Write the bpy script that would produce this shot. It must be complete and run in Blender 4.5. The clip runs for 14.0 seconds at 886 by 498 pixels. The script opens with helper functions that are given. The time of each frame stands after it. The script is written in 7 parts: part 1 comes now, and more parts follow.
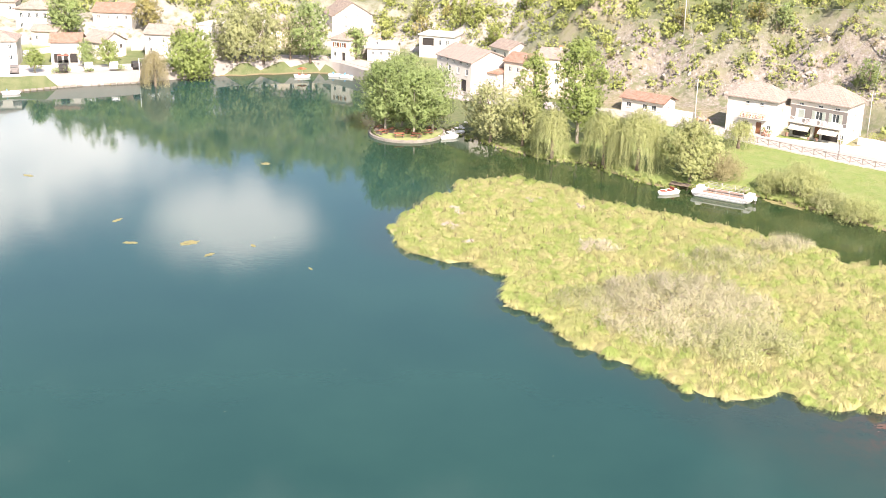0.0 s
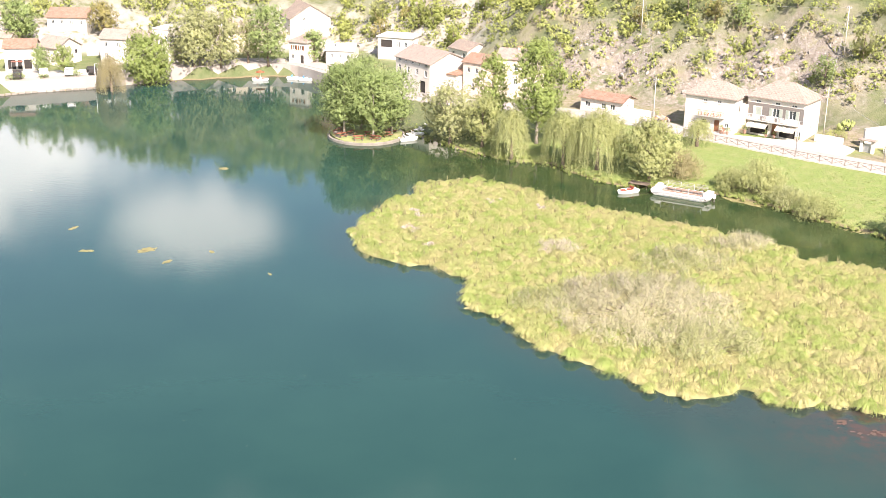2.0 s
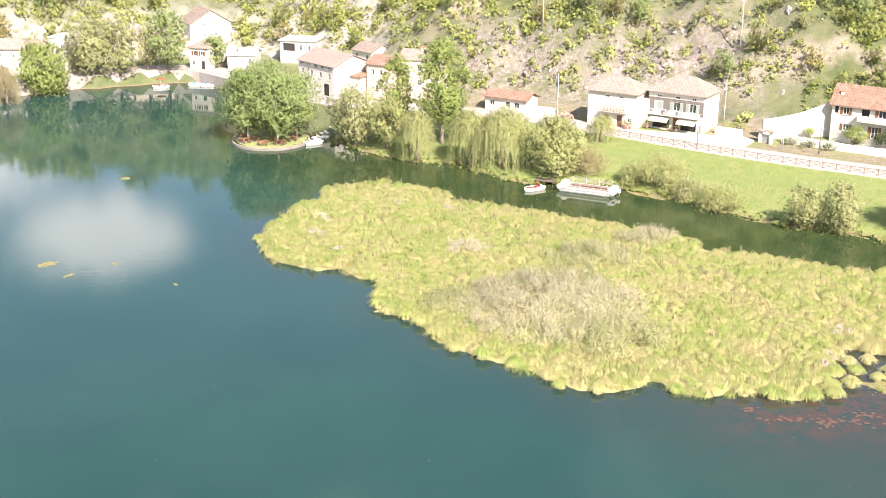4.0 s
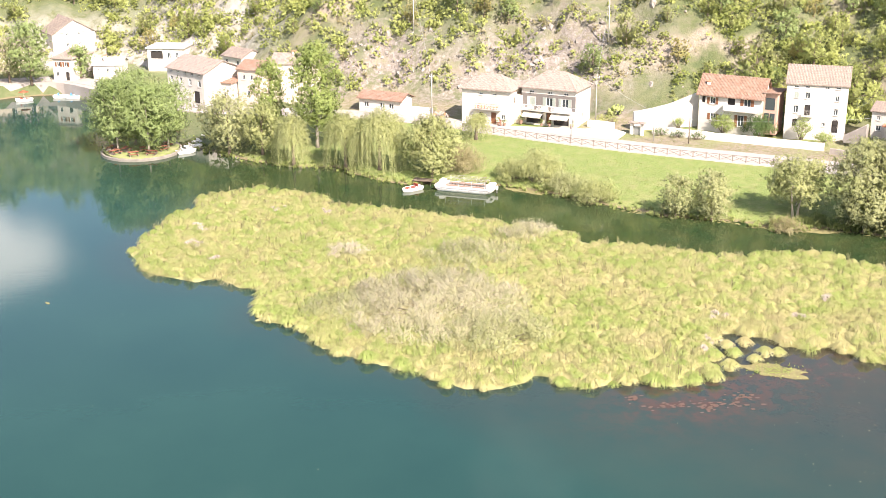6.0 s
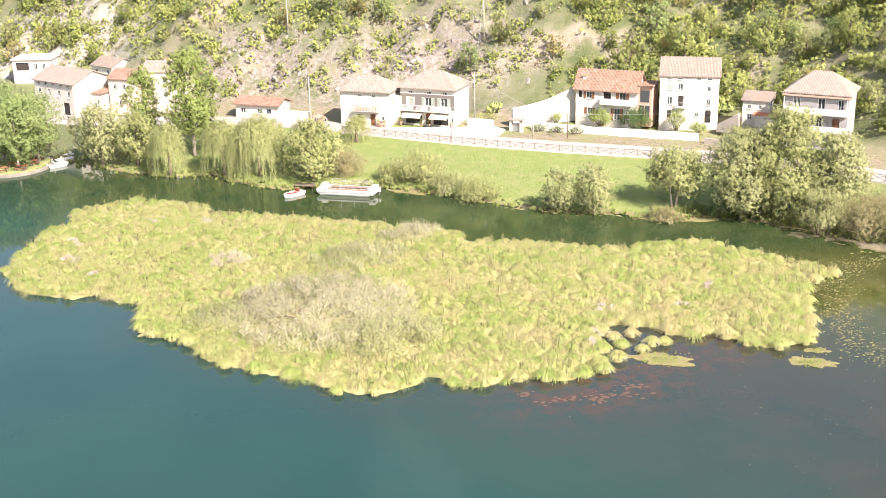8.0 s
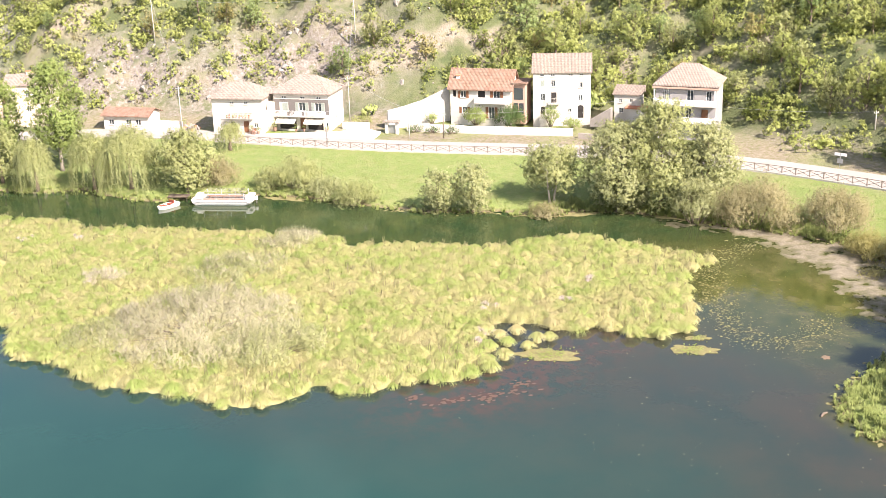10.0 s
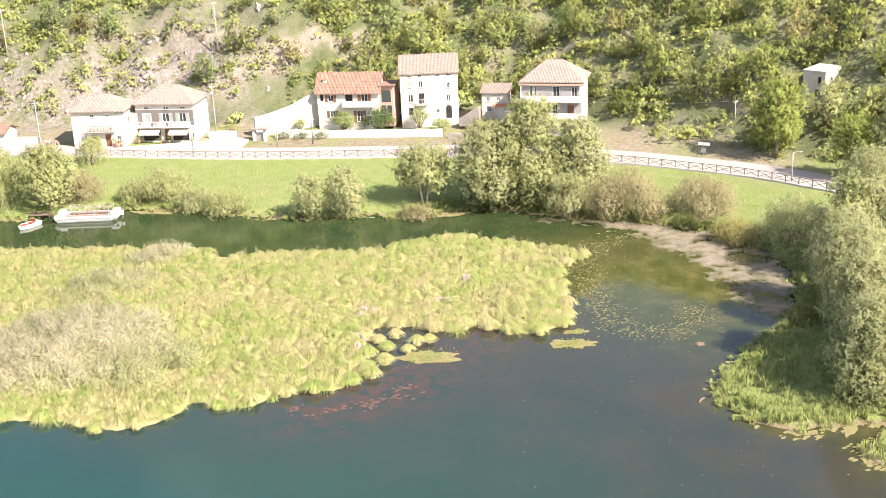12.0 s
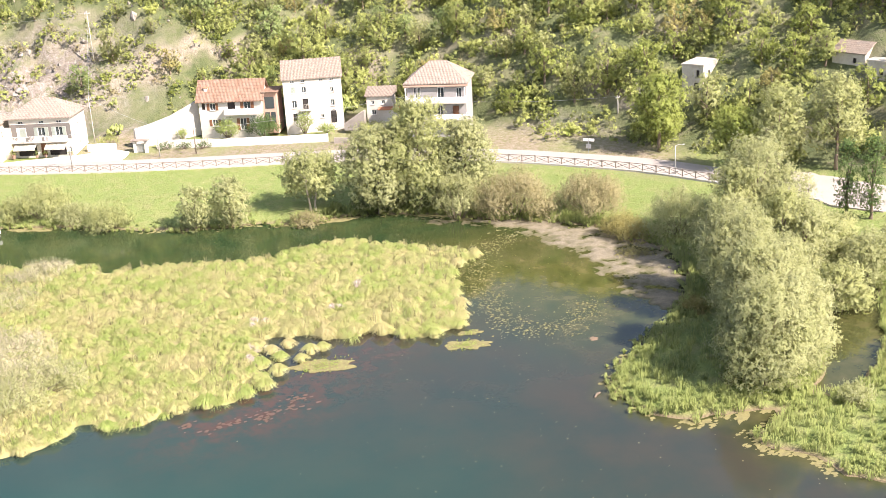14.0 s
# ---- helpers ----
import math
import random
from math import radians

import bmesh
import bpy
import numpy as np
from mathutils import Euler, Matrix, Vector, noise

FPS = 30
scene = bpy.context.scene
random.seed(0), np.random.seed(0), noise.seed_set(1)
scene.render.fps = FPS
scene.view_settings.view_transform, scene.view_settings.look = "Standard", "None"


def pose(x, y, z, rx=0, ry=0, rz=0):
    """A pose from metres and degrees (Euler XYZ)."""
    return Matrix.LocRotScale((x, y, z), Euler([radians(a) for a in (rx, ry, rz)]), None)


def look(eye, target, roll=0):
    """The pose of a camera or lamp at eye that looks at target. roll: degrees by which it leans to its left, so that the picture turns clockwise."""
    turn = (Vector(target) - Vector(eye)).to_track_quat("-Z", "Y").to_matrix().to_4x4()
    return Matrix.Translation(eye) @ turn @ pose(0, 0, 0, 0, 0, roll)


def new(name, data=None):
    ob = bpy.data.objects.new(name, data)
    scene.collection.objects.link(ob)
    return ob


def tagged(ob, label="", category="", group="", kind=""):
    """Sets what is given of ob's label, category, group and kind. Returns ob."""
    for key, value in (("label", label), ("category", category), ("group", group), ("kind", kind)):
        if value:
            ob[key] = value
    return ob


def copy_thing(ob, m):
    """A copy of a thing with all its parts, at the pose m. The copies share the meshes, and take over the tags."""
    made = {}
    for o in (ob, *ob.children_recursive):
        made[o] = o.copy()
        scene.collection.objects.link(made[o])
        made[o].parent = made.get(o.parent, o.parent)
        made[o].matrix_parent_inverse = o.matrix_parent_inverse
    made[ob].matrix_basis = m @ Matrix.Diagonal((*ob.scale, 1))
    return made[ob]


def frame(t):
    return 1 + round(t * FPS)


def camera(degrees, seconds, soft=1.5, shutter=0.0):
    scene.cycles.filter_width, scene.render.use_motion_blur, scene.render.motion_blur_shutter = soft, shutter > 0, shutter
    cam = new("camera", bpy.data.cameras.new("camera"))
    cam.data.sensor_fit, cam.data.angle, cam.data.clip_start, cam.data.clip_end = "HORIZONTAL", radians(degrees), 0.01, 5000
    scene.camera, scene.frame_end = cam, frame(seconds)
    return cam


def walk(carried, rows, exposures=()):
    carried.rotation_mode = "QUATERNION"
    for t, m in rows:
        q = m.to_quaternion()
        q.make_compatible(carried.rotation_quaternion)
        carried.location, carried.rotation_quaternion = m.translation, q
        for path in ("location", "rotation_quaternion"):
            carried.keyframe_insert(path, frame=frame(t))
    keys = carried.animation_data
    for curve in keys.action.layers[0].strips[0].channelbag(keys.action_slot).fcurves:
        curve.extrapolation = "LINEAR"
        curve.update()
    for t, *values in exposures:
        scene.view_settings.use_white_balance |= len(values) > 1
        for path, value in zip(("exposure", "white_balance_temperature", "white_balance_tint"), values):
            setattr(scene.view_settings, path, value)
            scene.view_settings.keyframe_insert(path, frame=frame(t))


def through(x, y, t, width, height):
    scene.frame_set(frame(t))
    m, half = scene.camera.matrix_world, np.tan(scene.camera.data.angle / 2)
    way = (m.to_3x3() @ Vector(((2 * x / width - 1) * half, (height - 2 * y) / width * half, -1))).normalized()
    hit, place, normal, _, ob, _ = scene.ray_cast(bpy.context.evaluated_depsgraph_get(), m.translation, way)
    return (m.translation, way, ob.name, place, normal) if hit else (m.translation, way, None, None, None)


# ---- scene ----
cam = camera(40.0, 14.0, soft=0.6)
# seconds, eye, target, roll
PATH = [
    (0, (0.00, 0.00, 52.21), (-0.00, 94.49, 19.47), 1.37),
    (0.5, (0.13, 0.17, 52.24), (0.42, 94.67, 19.52), 1.32),
    (1, (0.27, 0.34, 52.27), (1.10, 94.84, 19.56), 1.24),
    (1.5, (0.40, 0.50, 52.28), (2.26, 95.00, 19.62), 1.14),
    (2, (0.54, 0.64, 52.29), (3.46, 95.12, 19.65), 1.01),
    (4.5, (1.25, 1.28, 52.22), (13.78, 95.05, 19.80), 0.24),
    (5, (1.36, 1.44, 52.19), (16.44, 94.83, 19.78), 0.06),
    (5.5, (1.44, 1.63, 52.13), (18.77, 94.64, 19.74), -0.15),
    (6, (1.50, 1.85, 52.06), (21.09, 94.41, 19.69), -0.36),
    (6.5, (1.54, 2.09, 52.00), (23.38, 94.16, 19.65), -0.56),
    (7, (1.58, 2.35, 51.93), (25.69, 93.85, 19.58), -0.73),
    (7.5, (1.64, 2.62, 51.87), (28.08, 93.47, 19.51), -0.91),
    (8, (1.72, 2.89, 51.80), (30.43, 93.05, 19.43), -1.08),
    (10.5, (2.31, 4.26, 51.43), (42.41, 89.93, 19.00), -2.01),
    (11, (2.44, 4.52, 51.36), (44.86, 89.06, 18.90), -2.21),
    (11.5, (2.59, 4.76, 51.29), (47.27, 88.11, 18.78), -2.43),
    (12, (2.75, 4.99, 51.22), (49.64, 87.09, 18.65), -2.63),
    (12.5, (2.92, 5.20, 51.16), (51.94, 86.03, 18.54), -2.82),
    (13, (3.10, 5.42, 51.09), (54.26, 84.88, 18.42), -3.00),
    (13.5, (3.28, 5.62, 51.02), (56.52, 83.69, 18.30), -3.17),
    (14, (3.47, 5.83, 50.96), (57.80, 83.12, 18.18), -3.32),
]
walk(cam, [(t, look(eye, target, roll)) for t, eye, target, roll in PATH])

# ---- light ----
SUN = Vector((0.25, -0.70, 0.67)).normalized()
world = bpy.data.worlds.new("world")
scene.world = world
world.use_nodes = True
wn, wl = world.node_tree.nodes, world.node_tree.links
wn.clear()
w_out = wn.new("ShaderNodeOutputWorld")
w_bg = wn.new("ShaderNodeBackground")
w_sky = wn.new("ShaderNodeTexSky")
w_sky.sky_type = "NISHITA"
w_sky.sun_disc = False
w_sky.sun_elevation = math.asin(SUN.z)
w_sky.sun_rotation = math.atan2(SUN.x, SUN.y)
w_bg.inputs["Strength"].default_value = 0.085
# broken cloud: a few banks and wisps between blue
w_dir = wn.new("ShaderNodeTexCoord").outputs["Generated"]
w_noise = wn.new("ShaderNodeTexNoise")
w_noise.inputs["Scale"].default_value = 9.0
w_noise.inputs["Detail"].default_value = 6
wl.new(w_dir, w_noise.inputs["Vector"])
w_broad = wn.new("ShaderNodeTexNoise")
w_broad.inputs["Scale"].default_value = 2.6
w_broad.inputs["Detail"].default_value = 6
wl.new(w_dir, w_broad.inputs["Vector"])
w_wisp = wn.new("ShaderNodeMapRange")
w_wisp.inputs["From Min"].default_value, w_wisp.inputs["From Max"].default_value, w_wisp.inputs["To Max"].default_value = 0.56, 0.74, 0.6
wl.new(w_broad.outputs["Fac"], w_wisp.inputs["Value"])
w_cover = w_wisp.outputs["Result"]


def sky_math(kind, a, b):
    n = wn.new("ShaderNodeMath")
    n.operation = kind
    for i, v in enumerate((a, b)):
        if isinstance(v, (int, float)):
            n.inputs[i].default_value = v
        else:
            wl.new(v, n.inputs[i])
    return n.outputs[0]


# each bank: direction, half width, half height, density
for cx, cy, cz, wide, tall, dense in ((-0.178, 0.934, 0.306, 0.060, 0.036, 0.80), (-0.40, 0.89, 0.24, 0.165, 0.072, 1.0), (-0.80, 0.5, 0.34, 0.30, 0.12, 1.0), (0.9, -0.25, 0.4, 0.25, 0.12, 0.9), (0.1, -0.8, 0.6, 0.3, 0.14, 0.8), (-0.6, -0.6, 0.5, 0.3, 0.12, 0.9)):
    off = wn.new("ShaderNodeVectorMath")
    off.operation = "SUBTRACT"
    wl.new(w_dir, off.inputs[0])
    off.inputs[1].default_value = (cx, cy, cz)
    sc = wn.new("ShaderNodeVectorMath")
    sc.operation = "MULTIPLY"
    wl.new(off.outputs[0], sc.inputs[0])
    sc.inputs[1].default_value = (1 / wide, 0.6 / wide, 1 / tall)
    ln = wn.new("ShaderNodeVectorMath")
    ln.operation = "LENGTH"
    wl.new(sc.outputs[0], ln.inputs[0])
    rag = sky_math("ADD", ln.outputs["Value"], sky_math("MULTIPLY", sky_math("SUBTRACT", w_noise.outputs["Fac"], 0.5), 2.2))
    mr = wn.new("ShaderNodeMapRange")
    mr.interpolation_type = "SMOOTHSTEP"
    mr.inputs["From Min"].default_value, mr.inputs["From Max"].default_value, mr.inputs["To Max"].default_value = 1.25, 0.35, dense
    wl.new(rag, mr.inputs["Value"])
    w_cover = sky_math("MAXIMUM", w_cover, mr.outputs["Result"])
w_mix = wn.new("ShaderNodeMix")
w_mix.data_type = "RGBA"
w_mix.inputs[7].default_value = (12.8, 13.0, 13.2, 1)
wl.new(w_cover, w_mix.inputs[0])
wl.new(w_sky.outputs["Color"], w_mix.inputs[6])
wl.new(w_mix.outputs[2], w_bg.inputs["Color"])
wl.new(w_bg.outputs["Background"], w_out.inputs["Surface"])
sun = new("sun", bpy.data.lights.new("sun", "SUN"))
sun.data.energy, sun.data.angle, sun.data.color = 4.4, radians(0.55), (1.0, 0.955, 0.88)
sun.matrix_world = look(SUN * 300, (0, 0, 0))
scene.view_settings.exposure = 1.74
scene.view_settings.use_white_balance = True
scene.view_settings.white_balance_temperature = 7050
scene.view_settings.white_balance_tint = 19


# ---- materials ----
def material(name, rough=0.8, metal=0.0):
    m = bpy.data.materials.new(name)
    m.use_nodes = True
    b = m.node_tree.nodes["Principled BSDF"]
    b.inputs["Roughness"].default_value, b.inputs["Metallic"].default_value = rough, metal
    return m, m.node_tree.nodes, m.node_tree.links, b


def rgba(c):
    return (*c, 1.0)


def noise_tex(n, l, scale, detail=5.0, coords=None, rough=0.6):
    t = n.new("ShaderNodeTexNoise")
    t.inputs["Scale"].default_value, t.inputs["Detail"].default_value, t.inputs["Roughness"].default_value = scale, detail, rough
    if coords is None:
        coords = n.new("ShaderNodeTexCoord").outputs["Object"]
    l.new(coords, t.inputs["Vector"])
    return t.outputs["Fac"]


def ramp(n, l, fac, stops):
    r = n.new("ShaderNodeValToRGB")
    while len(r.color_ramp.elements) < len(stops):
        r.color_ramp.elements.new(0.5)
    for e, (p, c) in zip(r.color_ramp.elements, stops):
        e.position, e.color = p, rgba(c)
    l.new(fac, r.inputs["Fac"])
    return r.outputs["Color"]


def blend(n, l, fac, a, b, kind="MIX"):
    x = n.new("ShaderNodeMix")
    x.data_type, x.blend_type = "RGBA", kind
    for v, i in ((fac, 0), (a, 6), (b, 7)):
        if isinstance(v, (int, float)):
            x.inputs[i].default_value = v
        elif isinstance(v, tuple):
            x.inputs[i].default_value = rgba(v)
        else:
            l.new(v, x.inputs[i])
    return x.outputs[2]


def bump(n, l, b, height, strength, distance=0.05):
    k = n.new("ShaderNodeBump")
    k.inputs["Strength"].default_value, k.inputs["Distance"].default_value = strength, distance
    l.new(height, k.inputs["Height"])
    l.new(k.outputs["Normal"], b.inputs["Normal"])


def weathered(name, base, dirt, rough=0.85, fine=6.0, coarse=0.5, relief=0.3, metal=0.0):
    """A surface with fine grain and broad stains, in real-world size."""
    m, n, l, b = material(name, rough, metal)
    co = n.new("ShaderNodeNewGeometry").outputs["Position"]
    broad, grain = noise_tex(n, l, coarse, 4, co), noise_tex(n, l, fine, 6, co)
    lo = tuple(0.82 * c for c in base)
    c1 = ramp(n, l, grain, [(0.3, lo), (0.7, base)])
    c2 = blend(n, l, ramp(n, l, broad, [(0.45, (0, 0, 0)), (0.75, (0.8, 0.8, 0.8))]), c1, dirt)
    l.new(c2, b.inputs["Base Color"])
    bump(n, l, b, grain, relief)
    return m


def leafy(name, dark, mid, light, through=0.50, rough=0.6, soft=1.0, gaps=0.12, fine=7.0):
    """Leaves: each clump has its own shade, some light comes through, and the crown shades as one soft mass."""
    m, n, l, b = material(name, rough)
    g = n.new("ShaderNodeNewGeometry")
    c = ramp(n, l, g.outputs["Random Per Island"], [(0.0, tuple(0.5 * a + 0.5 * b for a, b in zip(dark, mid))), (0.5, mid), (1.0, tuple(0.5 * a + 0.5 * b for a, b in zip(light, mid)))])
    big = noise_tex(n, l, 0.35, 3, g.outputs["Position"])
    c = blend(n, l, ramp(n, l, big, [(0.38, (0, 0, 0)), (0.68, (0.45, 0.45, 0.45))]), c, light)
    hue = noise_tex(n, l, 0.16, 2, g.outputs["Position"])
    c = blend(n, l, ramp(n, l, hue, [(0.36, (0.75, 0.75, 0.75)), (0.56, (0, 0, 0))]), c, tuple(0.45 * a + 0.5 * b for a, b in zip(dark, mid)))
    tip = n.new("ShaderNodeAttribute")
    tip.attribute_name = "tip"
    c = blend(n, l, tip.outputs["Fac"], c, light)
    l.new(c, b.inputs["Base Color"])
    b.inputs["Specular IOR Level"].default_value = 0.2
    at = n.new("ShaderNodeAttribute")
    at.attribute_name = "outward"
    half = n.new("ShaderNodeVectorMath")
    half.operation = "MULTIPLY_ADD"
    l.new(g.outputs["Normal"], half.inputs[0])
    half.inputs[1].default_value = (0.5, 0.5, 0.5)
    half.inputs[2].default_value = (0, 0, 0.25)
    both = n.new("ShaderNodeVectorMath")
    both.operation = "MULTIPLY_ADD"
    l.new(at.outputs["Vector"], both.inputs[0])
    both.inputs[1].default_value = (soft, soft, soft)
    l.new(half.outputs[0], both.inputs[2])
    norm = n.new("ShaderNodeVectorMath")
    norm.operation = "NORMALIZE"
    l.new(both.outputs[0], norm.inputs[0])
    l.new(norm.outputs[0], b.inputs["Normal"])
    tr = n.new("ShaderNodeBsdfTranslucent")
    l.new(c, tr.inputs["Color"])
    mx = n.new("ShaderNodeMixShader")
    mx.inputs["Fac"].default_value = through
    l.new(b.outputs["BSDF"], mx.inputs[1])
    l.new(tr.outputs["BSDF"], mx.inputs[2])
    if gaps:
        # small leaves with air between them
        cell = n.new("ShaderNodeTexVoronoi")
        cell.inputs["Scale"].default_value = fine
        l.new(g.outputs["Position"], cell.inputs["Vector"])
        hole = n.new("ShaderNodeMapRange")
        hole.inputs["To Min"].default_value = 0.26
        hole.inputs["From Min"].default_value, hole.inputs["From Max"].default_value = 0.80 - gaps, 0.88 - gaps
        l.new(cell.outputs["Distance"], hole.inputs["Value"])
        see = n.new("ShaderNodeBsdfTransparent")
        airy = n.new("ShaderNodeMixShader")
        l.new(hole.outputs["Result"], airy.inputs["Fac"])
        l.new(mx.outputs["Shader"], airy.inputs[1])
        l.new(see.outputs["BSDF"], airy.inputs[2])
        mx = airy
    l.new(mx.outputs["Shader"], n["Material Output"].inputs["Surface"])
    return m


M_PLASTER = weathered("white_plaster", (0.58, 0.545, 0.495), (0.43, 0.39, 0.34), 0.9, 9, 0.35, 0.15)
M_CREAM = weathered("cream_plaster", (0.64, 0.55, 0.44), (0.50, 0.43, 0.35), 0.9, 9, 0.4, 0.15)
M_PINK = weathered("pink_plaster", (0.52, 0.33, 0.26), (0.42, 0.30, 0.25), 0.9, 9, 0.4, 0.15)
M_PALEPINK = weathered("pale_pink_plaster", (0.56, 0.46, 0.39), (0.46, 0.38, 0.32), 0.9, 9, 0.4, 0.15)
M_GREY = weathered("grey_render", (0.165, 0.148, 0.138), (0.13, 0.12, 0.112), 0.9, 9, 0.4, 0.15)
M_OLDWALL = weathered("old_stone_plaster", (0.46, 0.425, 0.375), (0.27, 0.245, 0.215), 0.95, 4, 0.6, 0.5)
M_CONCRETE = weathered("pale_concrete", (0.46, 0.435, 0.40), (0.33, 0.31, 0.285), 0.9, 5, 0.6, 0.3)
M_STONE = weathered("limestone", (0.30, 0.27, 0.245), (0.20, 0.17, 0.14), 0.95, 2.2, 0.35, 0.8)
M_ROAD = weathered("asphalt_pale", (0.33, 0.30, 0.275), (0.25, 0.23, 0.21), 0.95, 8, 0.3, 0.2)
M_WOODRAIL = weathered("brown_wood", (0.21, 0.17, 0.145), (0.15, 0.12, 0.10), 0.8, 12, 2.0, 0.3)
M_SHUTTER = weathered("varnished_wood", (0.20, 0.085, 0.04), (0.14, 0.06, 0.03), 0.6, 14, 2.0, 0.2)
M_GREENSHUT = weathered("grey_green_paint", (0.30, 0.34, 0.30), (0.22, 0.25, 0.22), 0.6, 14, 2.0, 0.1)
M_WHITE = weathered("white_paint", (0.82, 0.81, 0.79), (0.70, 0.68, 0.64), 0.45, 10, 1.2, 0.05)
M_RED = weathered("red_paint", (0.30, 0.055, 0.03), (0.22, 0.05, 0.03), 0.45, 10, 1.2, 0.05)
M_BLUE = weathered("blue_paint", (0.10, 0.32, 0.55), (0.08, 0.25, 0.42), 0.45, 10, 1.2, 0.05)
M_DARK = weathered("dark_interior", (0.035, 0.03, 0.028), (0.02, 0.018, 0.016), 0.9, 10, 1.2, 0.05)
M_STEEL = weathered("galvanised_steel", (0.42, 0.43, 0.43), (0.30, 0.30, 0.30), 0.5, 20, 2, 0.05, 0.6)
M_OLDEDGE = weathered("old_edge_stone", (0.22, 0.20, 0.175), (0.12, 0.11, 0.09), 0.95, 4, 0.9, 0.5)
M_BARK = weathered("bark", (0.17, 0.13, 0.10), (0.10, 0.08, 0.06), 0.95, 9, 1.2, 0.8)
M_PALEBARK = weathered("pale_bark", (0.36, 0.32, 0.27), (0.22, 0.19, 0.16), 0.95, 9, 1.2, 0.6)
M_BENCH = weathered("red_brown_wood", (0.33, 0.20, 0.15), (0.24, 0.15, 0.11), 0.75, 12, 2.0, 0.2)
M_BENCHRED = weathered("red_stained_wood", (0.27, 0.10, 0.06), (0.19, 0.08, 0.05), 0.75, 12, 2.0, 0.2)
M_CANVAS = weathered("cream_canvas", (0.80, 0.76, 0.68), (0.66, 0.62, 0.55), 0.9, 20, 1.5, 0.05)
M_TERRACOTTA = weathered("terracotta", (0.50, 0.20, 0.11), (0.38, 0.17, 0.10), 0.85, 9, 1.5, 0.2)


def tiled(name, base, alt, old):
    """Clay roof tiles: rows of half-round tiles with lichen."""
    m, n, l, b = material(name, 0.9)
    co = n.new("ShaderNodeTexCoord").outputs["Object"]
    geo = n.new("ShaderNodeNewGeometry").outputs["Position"]
    br = n.new("ShaderNodeTexBrick")
    br.inputs["Scale"].default_value = 1.0
    br.inputs["Brick Width"].default_value, br.inputs["Row Height"].default_value = 0.24, 0.40
    br.inputs["Mortar Size"].default_value = 0.02
    br.inputs["Color1"].default_value, br.inputs["Color2"].default_value = rgba(base), rgba(alt)
    br.inputs["Mortar"].default_value = rgba(tuple(0.45 * c for c in base))
    l.new(co, br.inputs["Vector"])
    st = ramp(n, l, noise_tex(n, l, 1.1, 6, geo), [(0.42, (0, 0, 0)), (0.72, (0.75, 0.75, 0.75))])
    l.new(blend(n, l, st, br.outputs["Color"], old), b.inputs["Base Color"])
    wv = n.new("ShaderNodeTexWave")
    wv.inputs["Scale"].default_value = 1.3
    l.new(co, wv.inputs["Vector"])
    bump(n, l, b, wv.outputs["Fac"], 0.6, 0.06)
    return m


M_TILE = tiled("roof_tiles_faded", (0.245, 0.19, 0.158), (0.285, 0.228, 0.195), (0.27, 0.24, 0.212))
M_TILERED = tiled("roof_tiles_red", (0.22, 0.122, 0.084), (0.26, 0.158, 0.112), (0.25, 0.195, 0.155))
M_TILEOLD = tiled("roof_tiles_old", (0.225, 0.172, 0.14), (0.30, 0.243, 0.20), (0.17, 0.15, 0.132))


def glass_pane():
    m, n, l, b = material("window_glass", 0.18)
    b.inputs["Base Color"].default_value = (0.05, 0.06, 0.065, 1)
    b.inputs["Specular IOR Level"].default_value = 0.35
    return m


M_GLASS = glass_pane()
M_LEAF = leafy("leaves_plane_tree", (0.198, 0.270, 0.098), (0.276, 0.355, 0.138), (0.369, 0.448, 0.198))
M_LEAFBRIGHT = leafy("leaves_poplar", (0.198, 0.264, 0.083), (0.281, 0.358, 0.116), (0.374, 0.440, 0.160))
M_LEAFWILLOW = leafy("leaves_willow", (0.271, 0.308, 0.123), (0.367, 0.399, 0.172), (0.474, 0.489, 0.242))
M_LEAFSILVER = leafy("leaves_silver_willow", (0.276, 0.302, 0.136), (0.368, 0.396, 0.186), (0.466, 0.476, 0.261), soft=1.0)
M_LEAFDRY = leafy("leaves_dry_shrub", (0.266, 0.242, 0.133), (0.356, 0.318, 0.176), (0.437, 0.394, 0.228))
M_LEAFHILL = leafy("leaves_hill_scrub", (0.245, 0.289, 0.099), (0.350, 0.399, 0.145), (0.520, 0.556, 0.206), soft=1.0)
M_LEAFHILL2 = leafy("leaves_hill_bright", (0.212, 0.266, 0.065), (0.289, 0.348, 0.094), (0.378, 0.425, 0.130), soft=1.0)
M_LEAFBROWN = leafy("leaves_turning", (0.24, 0.225, 0.085), (0.33, 0.3, 0.115), (0.42, 0.38, 0.165))
M_LEAFDARK = leafy("leaves_dark", (0.058, 0.109, 0.040), (0.108, 0.173, 0.062), (0.176, 0.255, 0.091))


